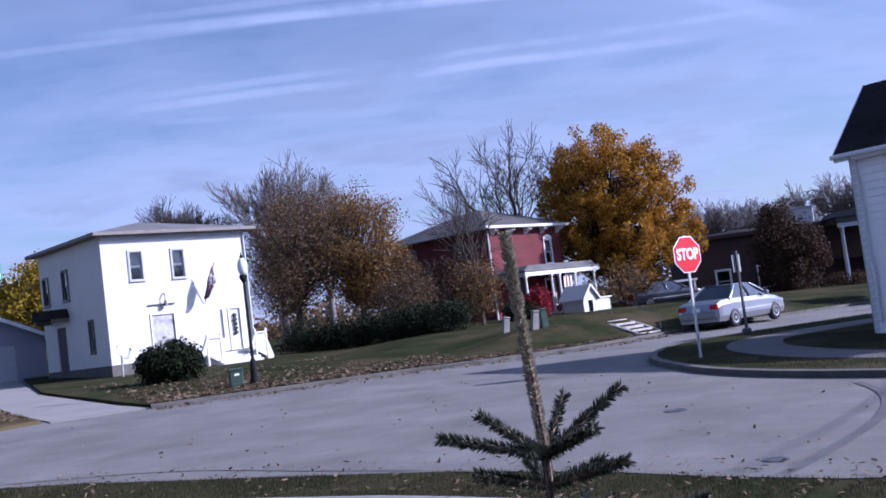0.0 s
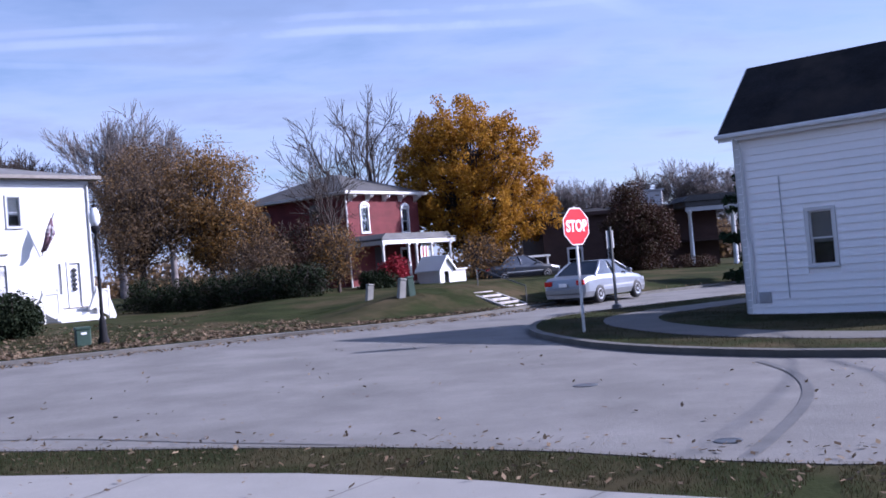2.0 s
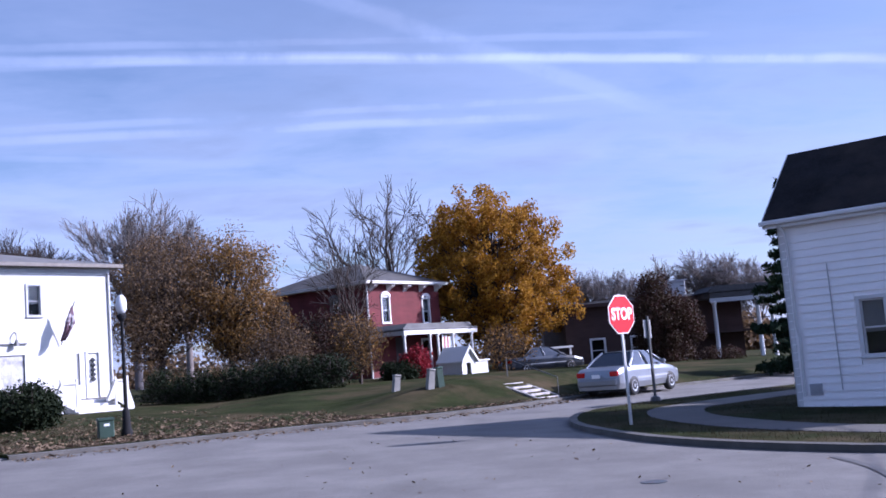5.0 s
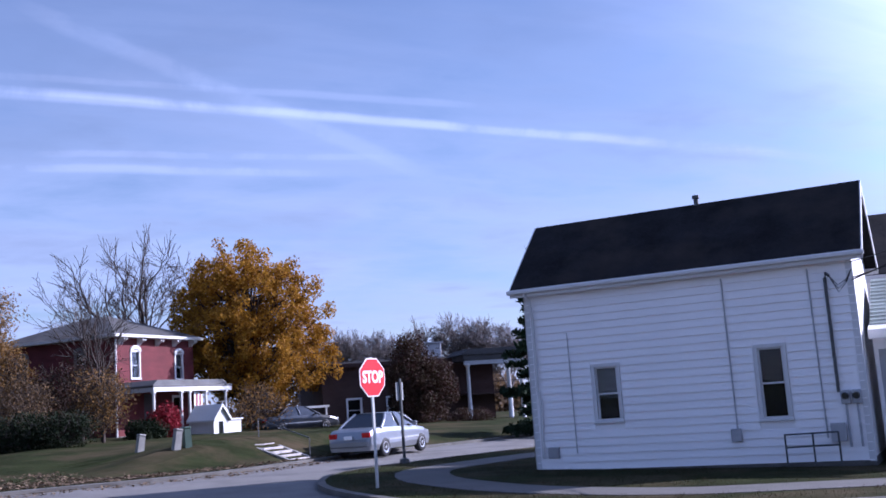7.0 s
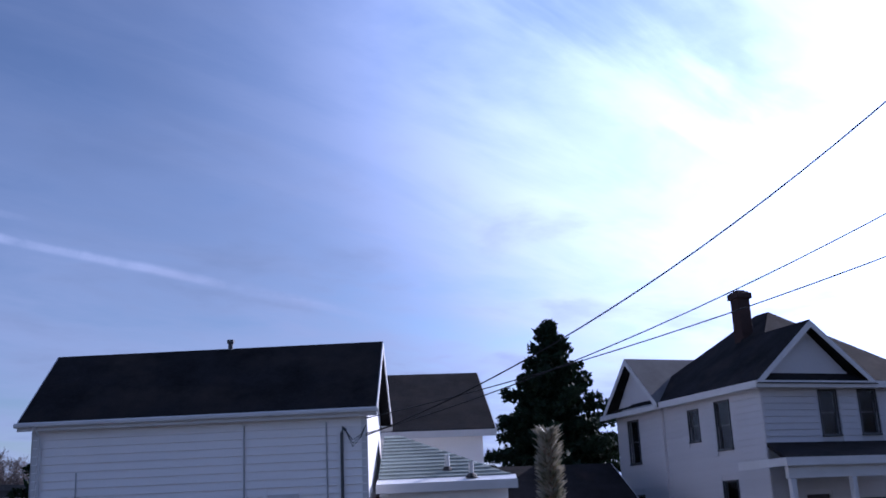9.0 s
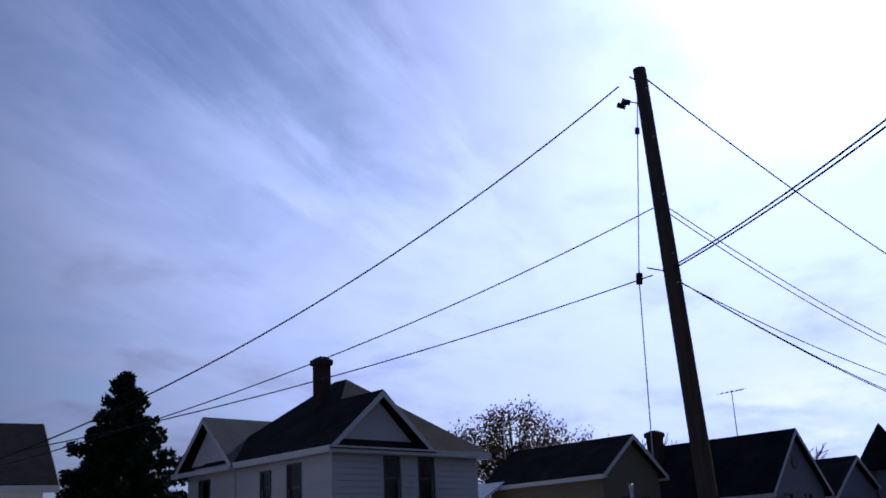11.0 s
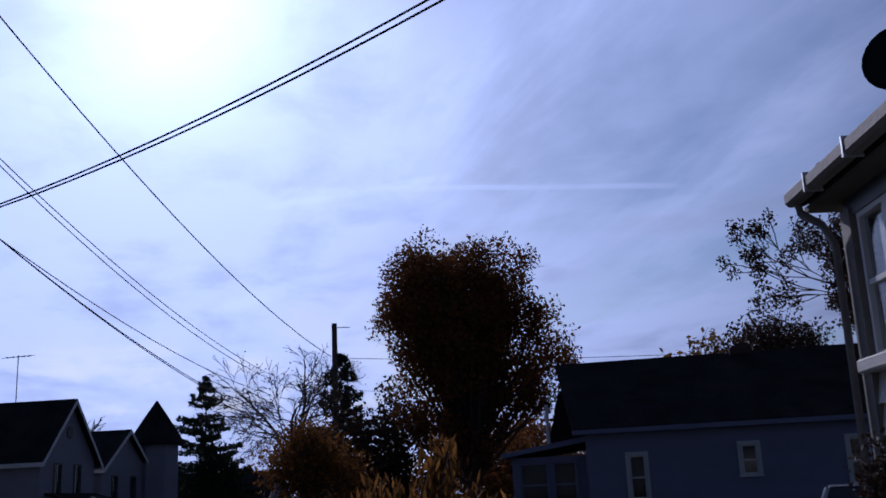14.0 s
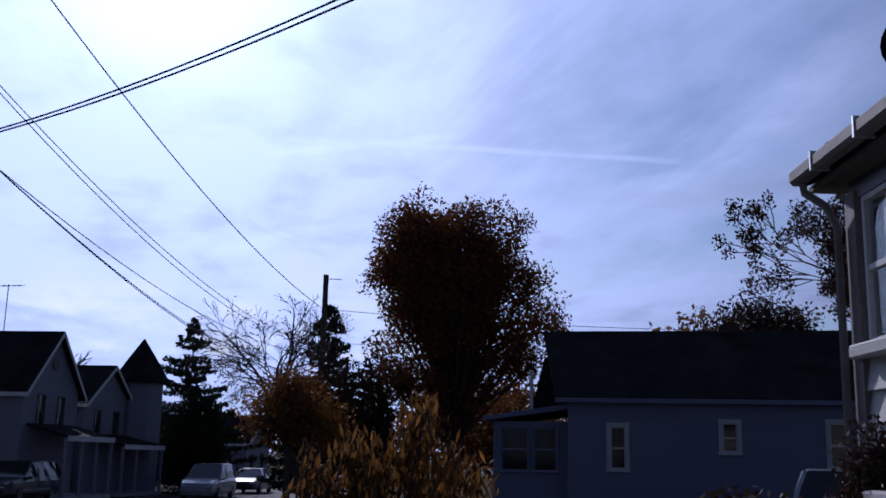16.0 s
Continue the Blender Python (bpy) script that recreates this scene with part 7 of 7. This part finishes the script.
PB, PT = Vector((16.75, 1.57, -0.2)), Vector((16.52, 1.97, 10.85))
pole = thing("utility_pole", Matrix.Translation(PB), "tall dark wooden utility pole with wires", "utility pole")
ax = PT - PB
onp = lambda z: PB + ax * ((z - PB.z) / ax.z)
loc = lambda z: onp(z) - PB
part("shaft", Shape().tube([loc(-0.3), loc(3.0), loc(7.0), loc(10.85)], [0.185, 0.17, 0.15, 0.125], 14), M_WOODPOLE, pole, smooth=True)
west = Vector((-0.35, 0.93, 0)).normalized()
for z_ in (10.35, 9.35, 8.2, 7.05, 6.5):
    part("bolt", Shape().tube([loc(z_) - Vector((0.2, 0.1, 0)), loc(z_) + Vector((0.2, 0.1, 0))], 0.014, 6), M_STEEL, pole)
ins = Shape()
for k_, dz_ in enumerate((0.0, -0.08)):
    p_ = loc(10.1 + dz_) + west * (0.28 + 0.10 * k_)
    ins.tube([p_ + west * 0.0 + Vector((0, 0, 0.04)), p_ + west * 0.16 + Vector((0, 0, 0.10))], 0.055, 8)
part("insulator", ins, M_BLACK, pole, "pair of black strain insulators")
part("bracket", Shape().tube([loc(10.1), loc(10.1) + west * 0.42 + Vector((0, 0, 0.1))], 0.012, 6).tube([loc(10.55), loc(10.7) + west * 0.22], 0.014, 6).tube([loc(6.75), loc(6.85) + west * 0.45], 0.012, 6), M_CABLE, pole)
part("guy_wire", Shape().tube([loc(10.3) + west * 0.12, loc(6.65) + west * 0.62 + Vector((0, 0, 0)), loc(3.4) + west * 0.85], 0.011, 5), M_STEEL, pole, "thin guy wire with insulators")
part("guy_insulator", Shape().tube([loc(6.75) + west * 0.60, loc(6.55) + west * 0.63], 0.06, 8), M_BLACK, pole)
part("guy_insulator", Shape().tube([loc(9.62) + west * 0.22, loc(9.5) + west * 0.235], 0.045, 8), M_BLACK, pole)
P2 = thing("utility_pole", pose(42.0, -10.35, -0.6), "wooden utility pole further along the street", "utility pole")
part("shaft", Shape().tube([(0, 0, -0.3), (0, 0, 10.13)], [0.17, 0.12], 12), M_WOODPOLE, P2)
part("lamp_arm", Shape().tube([(0, 0, 9.95), (0.0, -0.7, 9.98)], 0.02, 6), M_DARKMETAL, P2)
p2 = Vector((42.0, -10.35, 0))

for k_, (za, zb, r_, sg_) in enumerate(((10.5, -0.22, 0.016, 0.91), (8.0, -0.18, 0.012, 0.53), (6.71, 0.15, 0.012, 0.33))):
    wire("wire", onp(za) + west * (0.45 if k_ == 0 else 0.15 if k_ == 1 else 0.35), rh.matrix_basis @ Vector((7.42, -0.3, 3.92 + zb)), sg_, r_, "dark overhead wire leading to the corner house")
wire("wire", onp(10.75), p2 + Vector((0, 0, 7.97)), 0.70, 0.017, "dark overhead wire between the poles")
for k_, (za, zb, sg_) in enumerate(((8.1, 6.39, 0.97), (7.98, 6.36, 1.08), (6.62, 6.04, 0.88), (6.65, 4.90, 0.92), (6.65, 4.76, 0.92))):
    wire("wire", onp(za), p2 + Vector((0, 0, zb)), sg_, 0.011, "thin overhead wire between the poles")
for k_ in range(2):
    wire("service_wire", onp(6.84 - 0.05 * k_), (4.38 + 0.02 * k_, -6.0, 7.95 - 0.12 * k_), 0.38, 0.015, "dark service wire leading to the near house")
wire("wire", p2 + Vector((0, 0, 8.0)), (33.0, -36.0, 7.8), 0.4, 0.014, "dark overhead wire beyond the roof")
wire("wire", p2 + Vector((0, 0, 6.6)), (33.0, -36.0, 6.2), 0.4, 0.012, "dark overhead wire beyond the roof")
for x_, y_, h_, s_ in ((50.5, 14.8, 8.9, 0.9), (58.0, 3.4, 10.4, 0.7)):
    an = thing("tv_antenna", pose(x_, y_, -0.5), "thin rooftop television antenna on a mast", "antenna")
    part("mast", Shape().tube([(0, 0, 0), (0, 0, h_ + 0.5)], 0.03, 6), M_STEEL, an)
    part("boom", Shape().tube([(-0.5 * s_, 0.9 * s_, h_ + 0.3), (0.5 * s_, -0.9 * s_, h_ + 0.55)], 0.022, 5), M_STEEL, an)
    for k_ in range(6):
        q = -0.9 + 0.36 * k_
        part("element", Shape().tube([(0.55 * q * s_ - 0.35, -q * s_ - 0.2, h_ + 0.42 + 0.12 * q), (0.55 * q * s_ + 0.35, -q * s_ + 0.2, h_ + 0.42 + 0.12 * q)], 0.014, 4), M_STEEL, an)
vpz = thing("vent_stack", pose(34.0, 5.75, -0.4), "pale capped pipe standing before the tan house", "pipe")
part("pipe", Shape().tube([(0, 0, -0.2), (0, 0, 4.4)], 0.06, 8), M_STEEL, vpz)
part("cap", Shape().lathe([(0.09, 4.38), (0.09, 4.5), (0.03, 4.55)], 10), M_STEEL, vpz)


# ---- vehicles ----
def loft(rings):
    sh = Shape()
    n = len(rings[0])
    for r in rings:
        sh.v += [tuple(p) for p in r]
    for i in range(len(rings) - 1):
        for j in range(n - 1):
            k = i * n + j
            sh.f.append((k, k + 1, k + n + 1, k + n))
    sh.f.append(tuple(range(n)))
    sh.f.append(tuple(range((len(rings) - 1) * n, len(rings) * n))[::-1])
    return sh


def vehicle(m, label, category, paint, L=4.75, W=1.78, H=1.44, kind="sedan"):
    """A parked car: body, glazed cabin, roof, pillars, four wheels, lamps, bumpers and mirrors. It points along local +x."""
    t = thing("car", m, label, category)
    hw = W / 2
    if kind == "sedan":
        deck = [(0.0, 0.62, 0.86), (0.06, 0.86, 0.93), (0.25, 0.94, 0.97), (0.95, 0.98, 1.0), (2.4, 0.96, 1.0), (3.45, 0.93, 0.99), (4.1, 0.84, 0.96), (4.55, 0.72, 0.90), (4.75, 0.55, 0.78)]
        cab = [(0.78, 0.96, 0.90, 0.955), (1.55, H, 0.66, 0.96), (2.1, H + 0.01, 0.68, 0.96), (2.6, H - 0.02, 0.67, 0.95), (3.52, 0.92, 0.88, 0.91)]
        wheels = (0.95, 3.75)
    else:
        deck = [(0.0, 0.75, 0.92), (0.06, 0.98, 0.97), (0.3, 1.05, 1.0), (1.2, 1.06, 1.0), (2.6, 1.05, 1.0), (3.4, 1.03, 0.99), (4.2, 0.95, 0.95), (4.6, 0.8, 0.9), (4.75, 0.6, 0.82)]
        cab = [(0.08, 1.04, 0.92, 1.03), (0.35, H, 0.74, 1.04), (1.6, H + 0.03, 0.76, 1.04), (2.5, H, 0.74, 1.03), (3.4, 1.03, 0.9, 1.02)]
        wheels = (0.95, 3.75)
    sx = L / 4.75
    rings = []
    for x, z, k in deck:
        w = hw * k
        rings.append([(x * sx, -w * 0.93, 0.24), (x * sx, -w, 0.42), (x * sx, -w * 0.985, z * 0.82), (x * sx, -w * 0.93, z - 0.03), (x * sx, -w * 0.80, z), (x * sx, w * 0.80, z), (x * sx, w * 0.93, z - 0.03), (x * sx, w * 0.985, z * 0.82), (x * sx, w, 0.42), (x * sx, w * 0.93, 0.24)])
    part("body", loft(rings), paint, t, smooth=False)
    crings = []
    for x, z, k, b in cab:
        crings.append([(x * sx, -hw * 0.93, b - 0.03), (x * sx, -hw * (0.90 if k > 0.8 else 0.5 * (0.93 + k)), b + (z - b) * 0.5), (x * sx, -hw * k, z), (x * sx, hw * k, z), (x * sx, hw * (0.90 if k > 0.8 else 0.5 * (0.93 + k)), b + (z - b) * 0.5), (x * sx, hw * 0.93, b - 0.03)])
    part("glasshouse", loft(crings), M_CARGLASS, t, "dark tinted glass")
    top = [(x * sx, z, k) for x, z, k, b in cab[1:-1]]
    rr = Shape()
    for x, z, k in top:
        rr.v += [(x, -hw * k * 1.03, z - 0.03), (x, -hw * k * 0.9, z + 0.022), (x, hw * k * 0.9, z + 0.022), (x, hw * k * 1.03, z - 0.03)]
    for i in range(len(top) - 1):
        for j in range(3):
            rr.f.append((i * 4 + j, i * 4 + j + 1, i * 4 + j + 5, i * 4 + j + 4))
    part("roof", rr, paint, t, smooth=True)
    for s in (-1, 1):
        a, b = cab[0], cab[1]
        for (xa, za, ka), (xb, zb, kb), r in (((a[0], a[3], 0.94), (b[0], b[1], b[2]), 0.045), ((cab[-1][0], cab[-1][3], 0.92), (cab[-2][0], cab[-2][1], cab[-2][2]), 0.035), ((2.15, 0.97, 0.945), (2.05, H, 0.68), 0.035)):
            part("pillar", Shape().tube([(xa * sx, s * hw * ka, za - 0.02), ((xa + xb) / 2 * sx, s * hw * ((ka + kb) / 2 + 0.04), (za + zb) / 2), (xb * sx, s * hw * kb, zb)], r, 6), paint, t)
        part("mirror", Shape().box(3.05 * sx, 3.2 * sx, s * hw * 0.95 if s > 0 else s * hw * 0.95 - 0.18, s * hw * 0.95 + 0.18 if s > 0 else s * hw * 0.95, 0.95, 1.07, None, 0.03), paint, t)
        part("tail_lamp", Shape().box(-0.02, 0.16, min(s * hw * 0.55, s * hw * 0.90), max(s * hw * 0.55, s * hw * 0.90), 0.66, 0.82, None, 0.02), M_TAIL, t)
        part("headlamp", Shape().box(4.5 * sx, 4.7 * sx, min(s * hw * 0.48, s * hw * 0.80), max(s * hw * 0.48, s * hw * 0.80), 0.56, 0.70, None, 0.02), M_GLOBE, t)
        part("side_strip", Shape().box(1.2 * sx, 3.5 * sx, s * hw * 0.995 - 0.012, s * hw * 0.995 + 0.012, 0.52, 0.57), M_GREYBOX, t)
        for x in wheels:
            wm = Matrix.Translation((x * sx, s * (hw - 0.09), 0.31)) @ pose(0, 0, 0, 90, 0, 0)
            wh_ = part("wheel", Shape().lathe([(0.2, -0.1), (0.29, -0.1), (0.315, -0.06), (0.315, 0.06), (0.29, 0.1), (0.2, 0.1)], 24, m=wm), M_BLACK, t, "black tyre", True)
            part("rim", Shape().lathe([(0.21, -0.08), (0.21, 0.08), (0.18, 0.105), (0.06, 0.085), (0.05, 0.11)] if s < 0 else [(0.05, -0.11), (0.06, -0.085), (0.18, -0.105), (0.21, -0.08), (0.21, 0.08)], 18, m=wm), M_CHROME, wh_, "alloy rim")
    part("bumper", Shape().box(-0.07, 0.1, -hw * 0.84, hw * 0.84, 0.36, 0.58, None, 0.04), paint, t)
    part("bumper", Shape().box(L - 0.12, L + 0.05, -hw * 0.74, hw * 0.74, 0.32, 0.54, None, 0.04), paint, t)
    part("number_plate", Shape().box(-0.085, -0.07, -0.15, 0.15, 0.62, 0.74), M_SIGNWHITE, t, "plain pale plate")
    return t


def on_road(x, y, heading):
    return facing(x, y, ground_height(x, y) + 0.005, heading)


vehicle(on_road(7.6, 32.5, 43), "silver four-door saloon driving up the street", "car", M_SILVER, 4.45, 1.7, 1.4)
vehicle(on_road(55.6, -8.3, 157), "silver estate vehicle parked at the kerb of the side street", "car", M_SILVER, 4.7, 1.85, 1.72, "suv")
vehicle(on_road(65.2, -12.2, 157), "dark saloon parked behind the grey vehicle", "car", M_BLUECAR)
vehicle(facing(46.0, 0.6, -0.42, 157), "dark pickup-sized vehicle parked before the house", "car", M_BLUECAR, 5.0, 1.85, 1.6, "suv")
vehicle(facing(12.0, -11.9, 0.0, -39.5), "silver estate vehicle parked beside the blue-grey house", "car", M_SILVER, 4.6, 1.8, 1.66, "suv")
vehicle(facing(38.0, -11.5, -0.3, 157), "pale saloon half hidden by shrubs", "car", M_SILVER)
vehicle(facing(9.5, 56.8, 0.75, 15), "dark car parked beyond the steps", "car", M_BLUECAR)
